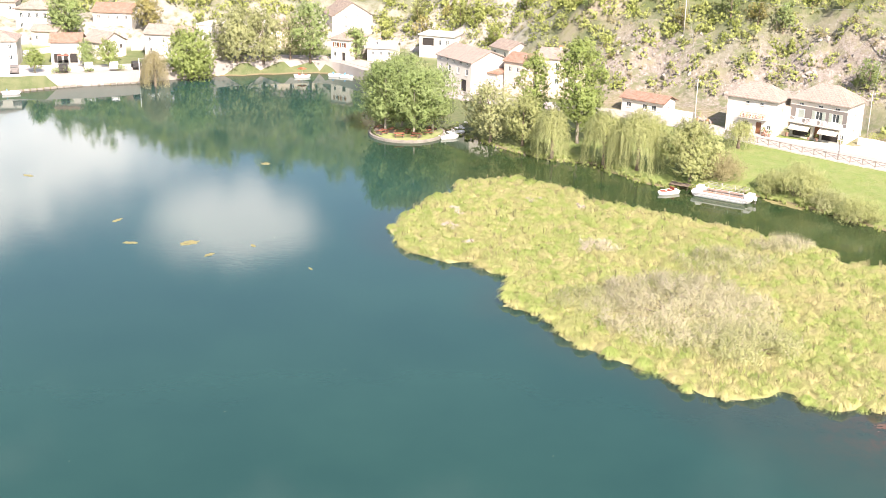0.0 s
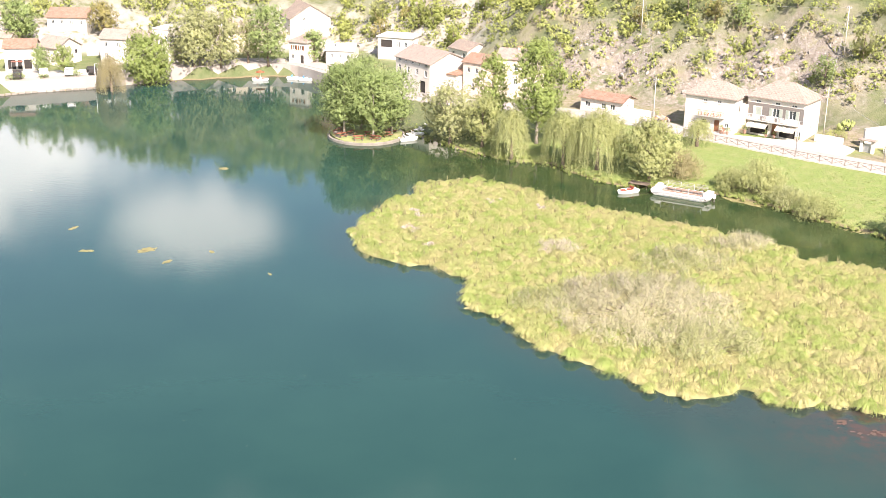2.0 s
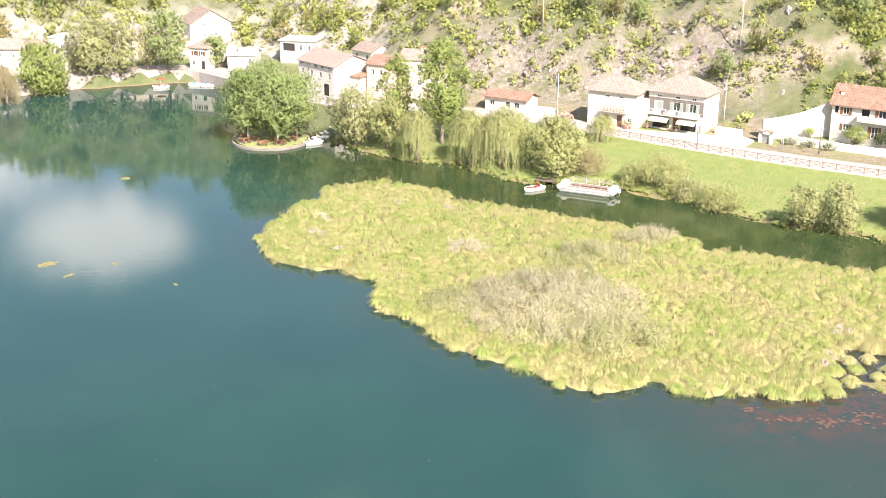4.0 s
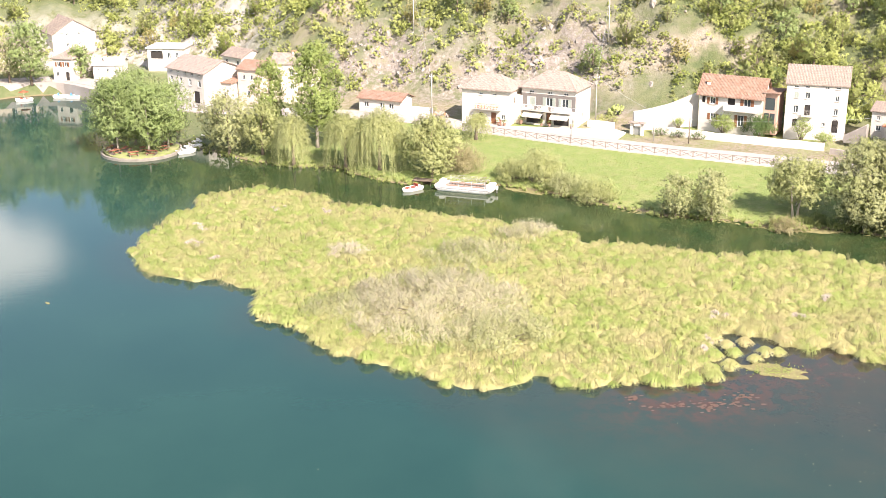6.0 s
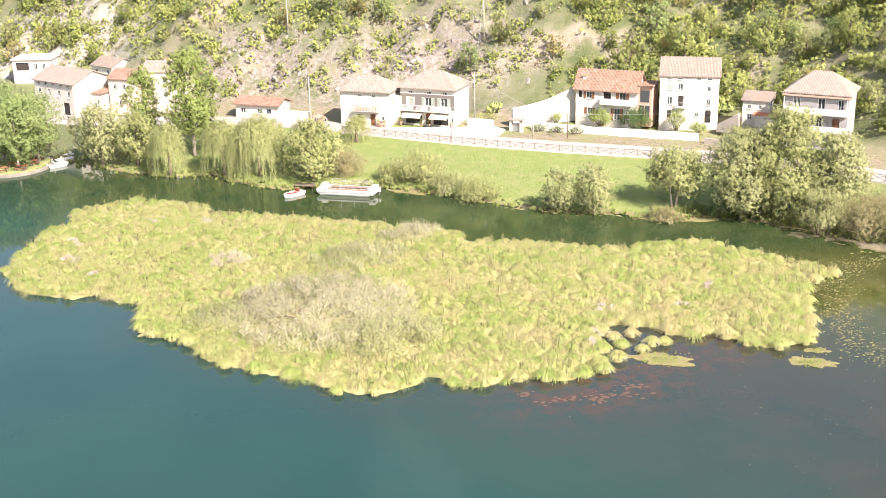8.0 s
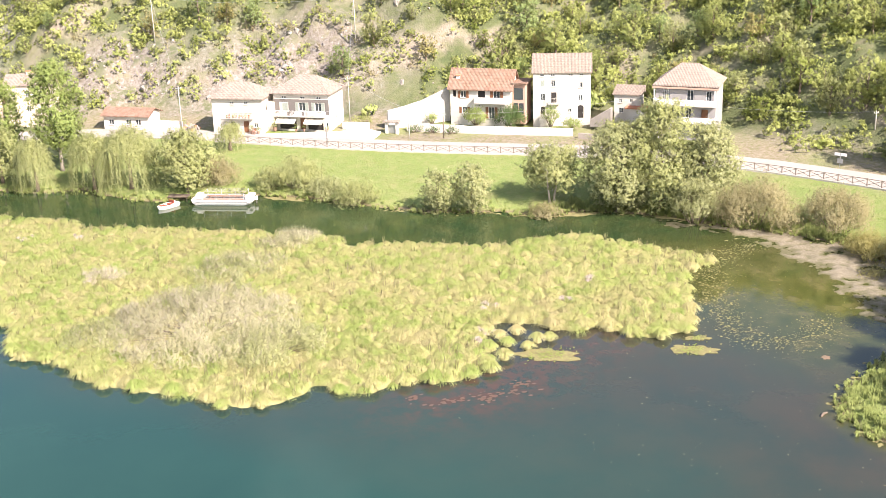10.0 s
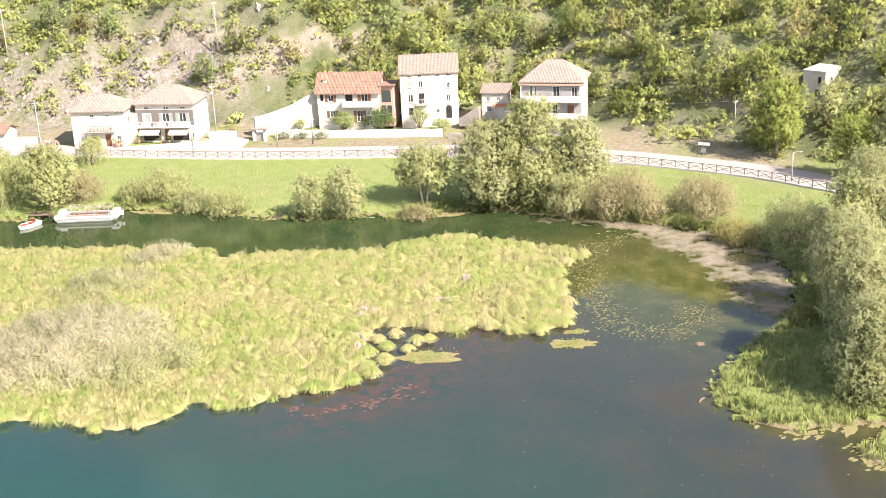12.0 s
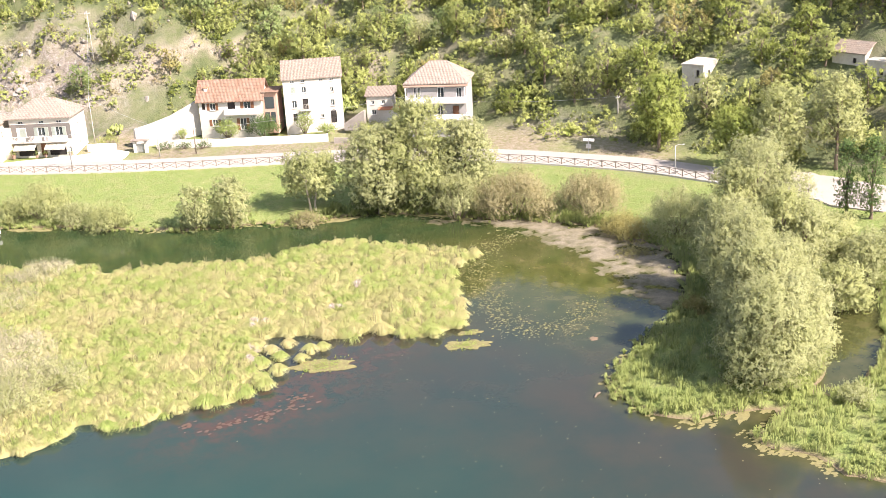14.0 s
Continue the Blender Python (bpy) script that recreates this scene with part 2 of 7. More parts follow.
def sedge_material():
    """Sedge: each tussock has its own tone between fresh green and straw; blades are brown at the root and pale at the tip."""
    m = leafy("sedge_blades", (0.25, 0.33, 0.11), (0.34, 0.39, 0.16), (0.47, 0.46, 0.27), 0.35, 0.6, soft=0.8, gaps=0.0)
    n, l = m.node_tree.nodes, m.node_tree.links
    pos = n.new("ShaderNodeNewGeometry").outputs["Position"]
    tone, tip = n.new("ShaderNodeAttribute"), n.new("ShaderNodeAttribute")
    tone.attribute_name, tip.attribute_name = "tone", "tip"
    c = ramp(n, l, tone.outputs["Fac"], [(0.0, (0.285, 0.375, 0.105)), (0.35, (0.36, 0.415, 0.145)), (0.7, (0.43, 0.435, 0.185)), (1.0, (0.50, 0.455, 0.24))])
    c = blend(n, l, ramp(n, l, noise_tex(n, l, 0.11, 4, pos), [(0.50, (0, 0, 0)), (0.66, (0.55, 0.55, 0.55))]), c, (0.49, 0.42, 0.24))
    c = blend(n, l, ramp(n, l, noise_tex(n, l, 0.35, 5, pos), [(0.58, (0, 0, 0)), (0.70, (0.5, 0.5, 0.5))]), c, (0.30, 0.39, 0.12))
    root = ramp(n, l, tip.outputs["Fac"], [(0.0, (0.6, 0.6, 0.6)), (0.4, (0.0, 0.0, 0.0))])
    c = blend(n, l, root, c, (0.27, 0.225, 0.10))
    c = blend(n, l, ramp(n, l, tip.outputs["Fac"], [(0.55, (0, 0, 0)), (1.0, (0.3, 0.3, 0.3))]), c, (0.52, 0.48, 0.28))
    for node in n:
        if node.bl_idname in ("ShaderNodeBsdfPrincipled", "ShaderNodeBsdfTranslucent"):
            l.new(c, node.inputs[0])
    return m


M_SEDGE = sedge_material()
M_FLOWER = leafy("red_flowers", (0.30, 0.07, 0.05), (0.42, 0.10, 0.06), (0.50, 0.20, 0.10), gaps=0.0)
M_TWIG = weathered("bare_twigs", (0.46, 0.40, 0.34), (0.36, 0.30, 0.25), 0.9, 8, 1.0, 0.1)
M_REED = leafy("reed_blades", (0.17, 0.25, 0.065), (0.26, 0.33, 0.1), (0.37, 0.39, 0.16), 0.35, 0.6, gaps=0.0)
M_ISLSHRUB = leafy("leaves_island_shrub", (0.407, 0.407, 0.231), (0.495, 0.484, 0.297), (0.583, 0.550, 0.374), soft=1.5, gaps=0.14, fine=11.0)
M_ISLGREEN = leafy("leaves_island_willow", (0.29, 0.33, 0.14), (0.39, 0.42, 0.2), (0.5, 0.5, 0.27), soft=1.5, gaps=0.14, fine=11.0)
M_PALEGREY = weathered("pale_grey_render", (0.33, 0.315, 0.31), (0.26, 0.25, 0.245), 0.9, 9, 0.4, 0.15)
M_LAWN = leafy("meadow_blades", (0.15, 0.2, 0.05), (0.19, 0.23, 0.065), (0.23, 0.26, 0.09), 0.35, 0.7, gaps=0.0)
M_ALGAE = weathered("algae_mat", (0.20, 0.18, 0.075), (0.085, 0.075, 0.035), 0.9, 5, 1.6, 0.8)
M_SILT = weathered("pale_silt", (0.245, 0.21, 0.155), (0.11, 0.10, 0.06), 0.85, 2.2, 0.5, 0.5)


def wet_edge(m):
    """Silt that lies just over the water stays dark and damp."""
    n, l = m.node_tree.nodes, m.node_tree.links
    b = n["Principled BSDF"]
    dry = b.inputs["Base Color"].links[0].from_socket
    sep = n.new("ShaderNodeSeparateXYZ")
    pos = n.new("ShaderNodeNewGeometry").outputs["Position"]
    l.new(pos, sep.inputs["Vector"])
    mr = n.new("ShaderNodeMapRange")
    mr.inputs["From Min"].default_value, mr.inputs["From Max"].default_value = 0.09, 0.0
    l.new(sep.outputs["Z"], mr.inputs["Value"])
    grain = ramp(n, l, noise_tex(n, l, 5.0, 7, pos, 0.75), [(0.40, (0, 0, 0)), (0.62, (0.7, 0.7, 0.7))])
    c = blend(n, l, grain, dry, (0.085, 0.075, 0.045))
    l.new(blend(n, l, mr.outputs["Result"], c, (0.075, 0.072, 0.028)), b.inputs["Base Color"])


wet_edge(M_SILT)
M_WEED = weathered("red_water_weed", (0.10, 0.055, 0.04), (0.05, 0.045, 0.03), 0.7, 4, 1.4, 0.6)
M_WEEDPALE = weathered("brown_water_weed", (0.19, 0.13, 0.09), (0.10, 0.08, 0.05), 0.8, 4, 1.4, 0.6)


# ---- mesh helpers ----
def mesh_from(name, verts, faces):
    """verts (n, 3); faces (m, k) of one size, as numpy arrays."""
    verts, faces = np.asarray(verts, np.float32), np.asarray(faces, np.int32)
    me = bpy.data.meshes.new(name)
    m, k = faces.shape
    me.vertices.add(len(verts))
    me.vertices.foreach_set("co", verts.ravel())
    me.loops.add(m * k)
    me.loops.foreach_set("vertex_index", faces.ravel())
    me.polygons.add(m)
    me.polygons.foreach_set("loop_start", np.arange(m, dtype=np.int32) * k)
    me.update(calc_edges=True)
    return me


def thing(name, x=0, y=0, z=0, turn=0, label="", category="", group="", kind=""):
    ob = new(name)
    ob.empty_display_size = 0.5
    ob.matrix_world = pose(x, y, z, 0, 0, turn)
    return tagged(ob, label, category, group, kind)


def part(name, bm, mat, parent=None, label="", smooth=False, at=None):
    """Links a bmesh or mesh as one object, under its thing or part, in the thing's own axes."""
    if isinstance(bm, bmesh.types.BMesh):
        me = bpy.data.meshes.new(name)
        bm.to_mesh(me)
        bm.free()
    else:
        me = bm
    if mat and not me.materials:
        me.materials.append(mat)
    if smooth:
        me.polygons.foreach_set("use_smooth", np.ones(len(me.polygons), bool))
    ob = new(name, me)
    if parent:
        ob.parent = parent
    if at is not None:
        ob.matrix_local = at
    return tagged(ob, label)


def add_box(bm, x0, y0, z0, x1, y1, z1, bevel=0.0):
    c = [bm.verts.new((x, y, z)) for x in (x0, x1) for y in (y0, y1) for z in (z0, z1)]
    fs = [bm.faces.new([c[i] for i in f]) for f in ((0, 1, 3, 2), (4, 6, 7, 5), (0, 4, 5, 1), (2, 3, 7, 6), (0, 2, 6, 4), (1, 5, 7, 3))]
    if bevel:
        es = list({e for f in fs for e in f.edges})
        bmesh.ops.bevel(bm, geom=es, offset=bevel, segments=1, affect="EDGES")
    return bm


def box(x0, y0, z0, x1, y1, z1, bevel=0.0):
    return add_box(bmesh.new(), x0, y0, z0, x1, y1, z1, bevel)


def add_tube(bm, points, radii, sides=6):
    """A tapered tube along points."""
    rings, points = [], [Vector(p) for p in points]
    for i, p in enumerate(points):
        d = (points[min(i + 1, len(points) - 1)] - points[max(i - 1, 0)]).normalized()
        a = d.orthogonal().normalized()
        b = d.cross(a)
        r = radii[i] if isinstance(radii, (list, tuple)) else radii
        rings.append([bm.verts.new(p + r * (math.cos(k * math.tau / sides) * a + math.sin(k * math.tau / sides) * b)) for k in range(sides)])
    for s, e in zip(rings, rings[1:]):
        for k in range(sides):
            bm.faces.new((s[k], s[(k + 1) % sides], e[(k + 1) % sides], e[k]))
    bm.faces.new(rings[0][::-1])
    bm.faces.new(rings[-1])
    return bm


def tube(points, radii, sides=6):
    return add_tube(bmesh.new(), points, radii, sides)


def prism(outline, z0, z1):
    """A closed outline raised from z0 to z1."""
    bm = bmesh.new()
    lo = [bm.verts.new((x, y, z0)) for x, y in outline]
    hi = [bm.verts.new((x, y, z1)) for x, y in outline]
    n = len(outline)
    for i in range(n):
        bm.faces.new((lo[i], lo[(i + 1) % n], hi[(i + 1) % n], hi[i]))
    bm.faces.new(hi)
    bm.faces.new(lo[::-1])
    return bm


# ---- plan ----
def plan(points):
    return np.array(points, float)


SHORE = plan([(-130, 226), (-89.5, 239.4), (-83.6, 242.8), (-75, 248.4), (-65, 252), (-54, 261), (-42, 264.1), (-29, 268), (-20, 266), (-11, 250), (-5, 236), (0, 224),
              (1.5, 217), (5, 210), (12, 202), (17.4, 197.5), (24.5, 195), (29, 187), (34, 182.5), (41, 181.5), (46, 180.7), (50, 176.9), (56, 171.2), (62, 163),
              (67, 157.8), (75.7, 153), (80, 147.6), (86.5, 147.6), (94.4, 140.7), (99, 132.4), (104, 126), (109, 116), (107, 104), (100, 95), (95, 91.8),
              (86.5, 88), (79.6, 85), (74.9, 81.6), (74.6, 76), (76, 72.2), (82, 70.5), (85, 68), (78, 67.5), (77.2, 64.5), (79.2, 61.8), (77.9, 58.6)])
REST = plan([(80, 55), (90, 40), (104, 0), (90, -60), (0, -95), (-150, -60), (-205, 40), (-180, 180)])
LAKE = np.vstack([SHORE, REST])
DITCH = plan([(87.4, 68.5), (91.5, 70.5), (96.5, 73.2), (101, 77.2), (112, 86), (116, 82), (104, 72.6), (98.5, 69.2), (92.5, 67)])
ROADLINE = plan([(-140, 232), (-93, 247.5), (-80, 250), (-68, 255), (-52, 265.5), (-40, 271), (-25, 274), (-16, 264), (-7, 248), (0, 238), (10, 232), (26, 226.5), (40, 219),
                 (48, 212), (56, 204.6), (64, 196.6), (75, 187), (85, 179.5), (99, 169.3), (108.5, 160), (117.5, 149), (124, 137), (128, 129), (130.2, 120.8),
                 (133, 108), (136, 92), (140, 60), (142, 20)])
HILL = plan([(-200, 290), (-120, 282), (-85, 278), (-50, 282), (-16, 290), (8, 268), (20, 247), (33, 238), (48, 230), (60, 224.5), (74, 214), (88, 206), (106, 196.5),
             (120, 184), (126.5, 168), (131, 153), (137, 136), (143, 118), (152, 70), (160, 0), (900, 0), (900, 900), (-200, 900)])
ISLAND = plan([(-7.5, 158.5), (-6.1, 151.6), (-3.6, 148.4), (0.6, 145.1), (3.6, 145.8), (6.1, 141.8), (9, 141.3), (7.2, 131), (11.7, 128.2), (13.6, 121.5), (16.7, 118),
               (22.4, 112.9), (25.8, 108.3), (29.9, 107.7), (34, 109.5), (37.4, 105.7), (43.3, 106.3), (47, 103.9), (52.5, 107.4), (53.2, 112.5), (57, 115.8), (61.2, 113.3), (62.9, 109.4),
               (66.5, 110), (69.1, 104.2), (75.2, 104.1), (79.9, 112.5), (84, 118.9), (90.5, 121), (86.3, 127.6), (81, 137.4), (75.3, 138.2), (66.6, 139.2), (58.3, 145.8),
               (52.2, 148.4), (51, 153.2), (41.5, 160.3), (29, 169.2), (21.5, 173), (20.8, 177.4), (11.5, 185.2), (2.1, 181.8), (1.4, 176), (-3.2, 171.8)])


def distance(px, py, line, closed=False):
    """Distance of many points from a line of points."""
    best = np.full(px.shape, 1e9)
    ends = np.vstack([line, line[:1]]) if closed else line
    for (ax, ay), (bx, by) in zip(ends[:-1], ends[1:]):
        ex, ey = bx - ax, by - ay
        k = np.clip(((px - ax) * ex + (py - ay) * ey) / (ex * ex + ey * ey), 0, 1)
        best = np.minimum(best, (px - ax - k * ex) ** 2 + (py - ay - k * ey) ** 2)
    return np.sqrt(best)


def inside(px, py, poly):
    hit = np.zeros(px.shape, bool)
    for (ax, ay), (bx, by) in zip(poly, np.roll(poly, -1, 0)):
        cross = (ay > py) != (by > py)
        with np.errstate(divide="ignore", invalid="ignore"):
            hit ^= cross & (px < (bx - ax) * (py - ay) / (by - ay) + ax)
    return hit


def depth_in(px, py, poly):
    """Signed distance to an outline, positive inside."""
    return np.where(inside(px, py, poly), 1, -1) * distance(px, py, poly, True)


def wobble(px, py, size, seed=0.0):
    """Soft noise in -1..1 from crossed waves."""
    a, b = px / size + seed, py / size - 1.7 * seed
    return (np.sin(2.1 * a + 1.3 * np.sin(1.7 * b + seed)) + np.sin(2.7 * b + 1.1 * np.sin(2.3 * a)) + np.sin(1.9 * (a + b) + 2.2 * np.sin(0.9 * (a - b)))) / 3


ROADZ = 2.5


def land(px, py):
    """Height of the ground."""
    px, py = np.asarray(px, float), np.asarray(py, float)
    s = -np.maximum(depth_in(px, py, LAKE), depth_in(px, py, DITCH))
    s = s + 0.5 * wobble(px, py, 3.1, 0.4) + 0.25 * wobble(px, py, 1.1, 2.0)
    r = np.maximum(distance(px, py, ROADLINE) - 4.3, 0)
    q = depth_in(px, py, HILL)
    bank = 0.35 + 0.10 * np.clip(s, 0, 9)
    k = np.clip(s / (s + r + 1e-6), 0, 1)
    flat = bank + (ROADZ - 0.06 - bank) * np.clip(k, 0, 1) ** 2.2
    flat = np.where(r <= 0, ROADZ - 0.06, flat)
    beyond = np.clip(q + 14, 0, 14) / 14
    flat = np.where(r > 0, flat + np.clip(beyond * np.where((px > 74) & (px < 116), 2.1, 1.3), 0, 2.1) * np.clip(r / 6, 0, 1), flat)
    flat = flat + 0.10 * wobble(px, py, 2.3, 1.1) * np.clip(r, 0, 1)
    flat = np.where(s < 0, np.maximum(-0.05 + 0.30 * s, -2.5), np.where(s < 1.2, np.minimum(flat, -0.05 + 0.4 * s), flat))
    left = np.clip((10 - px) / 40, 0, 1)
    steep = 0.92 - 0.36 * left
    qq = np.maximum(q, 0)
    up = 120 * (1 - np.exp(-qq * steep / 120))
    up = up + 0.8 * left * np.clip(qq - 26, 0, 30)
    cap = np.interp(px, [-116, -99, -84, -66, -50, -20, 18], [18, 24, 30, 37, 45, 58, 120])
    up = cap * np.tanh(up / cap)
    rough = wobble(px, py, 9, 3.0) * 2.2 + wobble(px, py, 3.5, 5.0) * 0.9
    crag = np.exp(-(((px - 66) / 26) ** 2 + ((py - 228) / 15) ** 2))
    rough = rough + crag * (1.5 * wobble(px, py, 2.4, 1.9) + np.abs(2.2 * wobble(px, py, 5.2, 0.7)))
    up = up + rough * np.clip(qq / 8, 0, 1)
    up = np.where(qq > 160, np.minimum(up, 105 + 6 * wobble(px, py, 60, 0.2)), up)
    return np.where(q > 0, flat + up, flat)


def land_at(x, y):
    return float(land(np.array([x]), np.array([y]))[0])


def ground_material():
    m, n, l, b = material("ground", 0.95)
    g = n.new("ShaderNodeNewGeometry")
    pos = g.outputs["Position"]
    fine, mid, broad = noise_tex(n, l, 3.0, 6, pos), noise_tex(n, l, 0.5, 5, pos), noise_tex(n, l, 0.09, 4, pos)
    grass = ramp(n, l, fine, [(0.3, (0.118, 0.165, 0.042)), (0.7, (0.172, 0.218, 0.06))])
    grass = blend(n, l, ramp(n, l, mid, [(0.45, (0, 0, 0)), (0.75, (0.7, 0.7, 0.7))]), grass, (0.235, 0.22, 0.10))
    earth = ramp(n, l, mid, [(0.3, (0.235, 0.19, 0.155)), (0.5, (0.26, 0.22, 0.175)), (0.7, (0.16, 0.16, 0.08))])
    sep = n.new("ShaderNodeSeparateXYZ")
    l.new(pos, sep.inputs["Vector"])
    slope = n.new("ShaderNodeSeparateXYZ")
    l.new(g.outputs["Normal"], slope.inputs["Vector"])
    high = n.new("ShaderNodeMapRange")
    high.inputs["From Min"].default_value, high.inputs["From Max"].default_value = 2.52, 3.1
    l.new(sep.outputs["Z"], high.inputs["Value"])
    stony = ramp(n, l, broad, [(0.44, (0, 0, 0)), (0.60, (1, 1, 1))])
    steep = n.new("ShaderNodeMapRange")
    steep.inputs["From Min"].default_value, steep.inputs["From Max"].default_value = 0.80, 0.62
    l.new(slope.outputs["Z"], steep.inputs["Value"])
    grit = noise_tex(n, l, 1.4, 8, pos, 0.75)
    scree = ramp(n, l, grit, [(0.34, (0.085, 0.077, 0.055)), (0.45, (0.165, 0.14, 0.118)), (0.58, (0.235, 0.212, 0.192)), (0.70, (0.40, 0.38, 0.362))])

    def patch(regions):
        """A soft mask of some ellipsoids in the world."""
        found = None
        for centre, reach in regions:
            found = one_patch(centre, reach, found)
        return found

    def one_patch(centre, reach, found):
        off = n.new("ShaderNodeVectorMath")
        off.operation = "SUBTRACT"
        l.new(pos, off.inputs[0])
        off.inputs[1].default_value = centre
        sc = n.new("ShaderNodeVectorMath")
        sc.operation = "DIVIDE"
        l.new(off.outputs[0], sc.inputs[0])
        sc.inputs[1].default_value = reach
        ln = n.new("ShaderNodeVectorMath")
        ln.operation = "LENGTH"
        l.new(sc.outputs[0], ln.inputs[0])
        near = n.new("ShaderNodeMapRange")
        near.inputs["From Min"].default_value, near.inputs["From Max"].default_value = 1.3, 0.5
        l.new(ln.outputs["Value"], near.inputs["Value"])
        if found is None:
            return near.outputs["Result"]
        top = n.new("ShaderNodeMath")
        top.operation = "MAXIMUM"
        l.new(found, top.inputs[0])
        l.new(near.outputs["Result"], top.inputs[1])
        return top.outputs[0]

    bare = patch((((68, 227, 8), (30, 16, 14)), ((40, 242, 8), (15, 13, 12)), ((120, 150, 4), (14, 14, 3)), ((43, 224, 4), (12, 9, 4)), ((76, 205, 4), (8, 6, 3))))
    village = patch((((-76, 272, 9), (60, 26, 22)), ((-30, 284, 8), (40, 18, 18)), ((-4, 278, 10), (28, 22, 20))))
    verge = patch((((80, 190, 3), (9, 7, 3)), ((92, 182, 3), (11, 8, 3)), ((104, 173, 3), (11, 9, 3)), ((121, 152, 3.5), (9, 12, 3)), ((129, 134, 3.5), (7, 14, 3)), ((46, 221, 3), (8, 7, 3)), ((36, 231, 3), (9, 7, 3)), ((75, 203, 3), (7, 6, 3)), ((110, 182, 4.5), (7, 7, 3))))
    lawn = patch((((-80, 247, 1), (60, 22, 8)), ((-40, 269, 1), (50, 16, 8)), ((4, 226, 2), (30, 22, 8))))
    # litter and dry grass, darkened so that gaps in the scrub read as shade
    floor_ = ramp(n, l, mid, [(0.3, (0.06, 0.08, 0.03)), (0.55, (0.095, 0.11, 0.045)), (0.75, (0.14, 0.13, 0.085))])
    floor_ = blend(n, l, blend(n, l, 1.0, stony, steep.outputs["Result"], "MULTIPLY"), floor_, earth)
    scree = blend(n, l, ramp(n, l, noise_tex(n, l, 0.32, 7, pos, 0.7), [(0.50, (0, 0, 0)), (0.58, (0.8, 0.8, 0.8))]), scree, floor_)
    hill = blend(n, l, village, floor_, ramp(n, l, noise_tex(n, l, 0.45, 6, pos), [(0.36, (0.13, 0.13, 0.065)), (0.46, (0.26, 0.24, 0.205)), (0.58, (0.33, 0.31, 0.285)), (0.72, (0.42, 0.40, 0.375))]))
    hill = blend(n, l, bare, hill, scree)
    low = n.new("ShaderNodeMapRange")
    low.inputs["From Min"].default_value, low.inputs["From Max"].default_value = 0.30, 0.05
    l.new(sep.outputs["Z"], low.inputs["Value"])
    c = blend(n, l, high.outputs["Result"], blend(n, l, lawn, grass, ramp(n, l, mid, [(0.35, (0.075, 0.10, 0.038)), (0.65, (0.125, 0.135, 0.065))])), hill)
    c = blend(n, l, verge, c, ramp(n, l, grit, [(0.38, (0.13, 0.14, 0.05)), (0.50, (0.20, 0.165, 0.115)), (0.66, (0.27, 0.235, 0.175))]))
    c = blend(n, l, low.outputs["Result"], c, (0.17, 0.135, 0.08))
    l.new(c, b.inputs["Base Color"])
    bump(n, l, b, fine, 0.9, 0.3)
    return m


def spread(a, b, fine, lo, hi):
    """Even fine steps from a to b, then growing steps out to lo and hi."""
    mid = list(np.arange(a, b + 0.01, fine))
    out, step, x = [], fine * 1.5, b
    while x < hi:
        x += step
        step *= 1.25
        out.append(x)
    pre, step, x = [], fine * 1.5, a
    while x > lo:
        x -= step
        step *= 1.25
        pre.append(x)
    return np.array(pre[::-1] + mid + out)


def grid_mesh(name, xs, ys, zs):
    X, Y = np.meshgrid(xs, ys)
    v = np.stack([X, Y, zs(X, Y)], -1).reshape(-1, 3)
    nx, ny = len(xs), len(ys)
    i = (np.arange(ny - 1)[:, None] * nx + np.arange(nx - 1)[None]).ravel()
    return mesh_from(name, v, np.stack([i, i + 1, i + nx + 1, i + nx], 1))


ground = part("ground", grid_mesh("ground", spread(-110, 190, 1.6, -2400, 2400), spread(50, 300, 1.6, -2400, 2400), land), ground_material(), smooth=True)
tagged(ground, "grassy lake shore rising to a rocky scrub hillside", "ground", kind="structure")


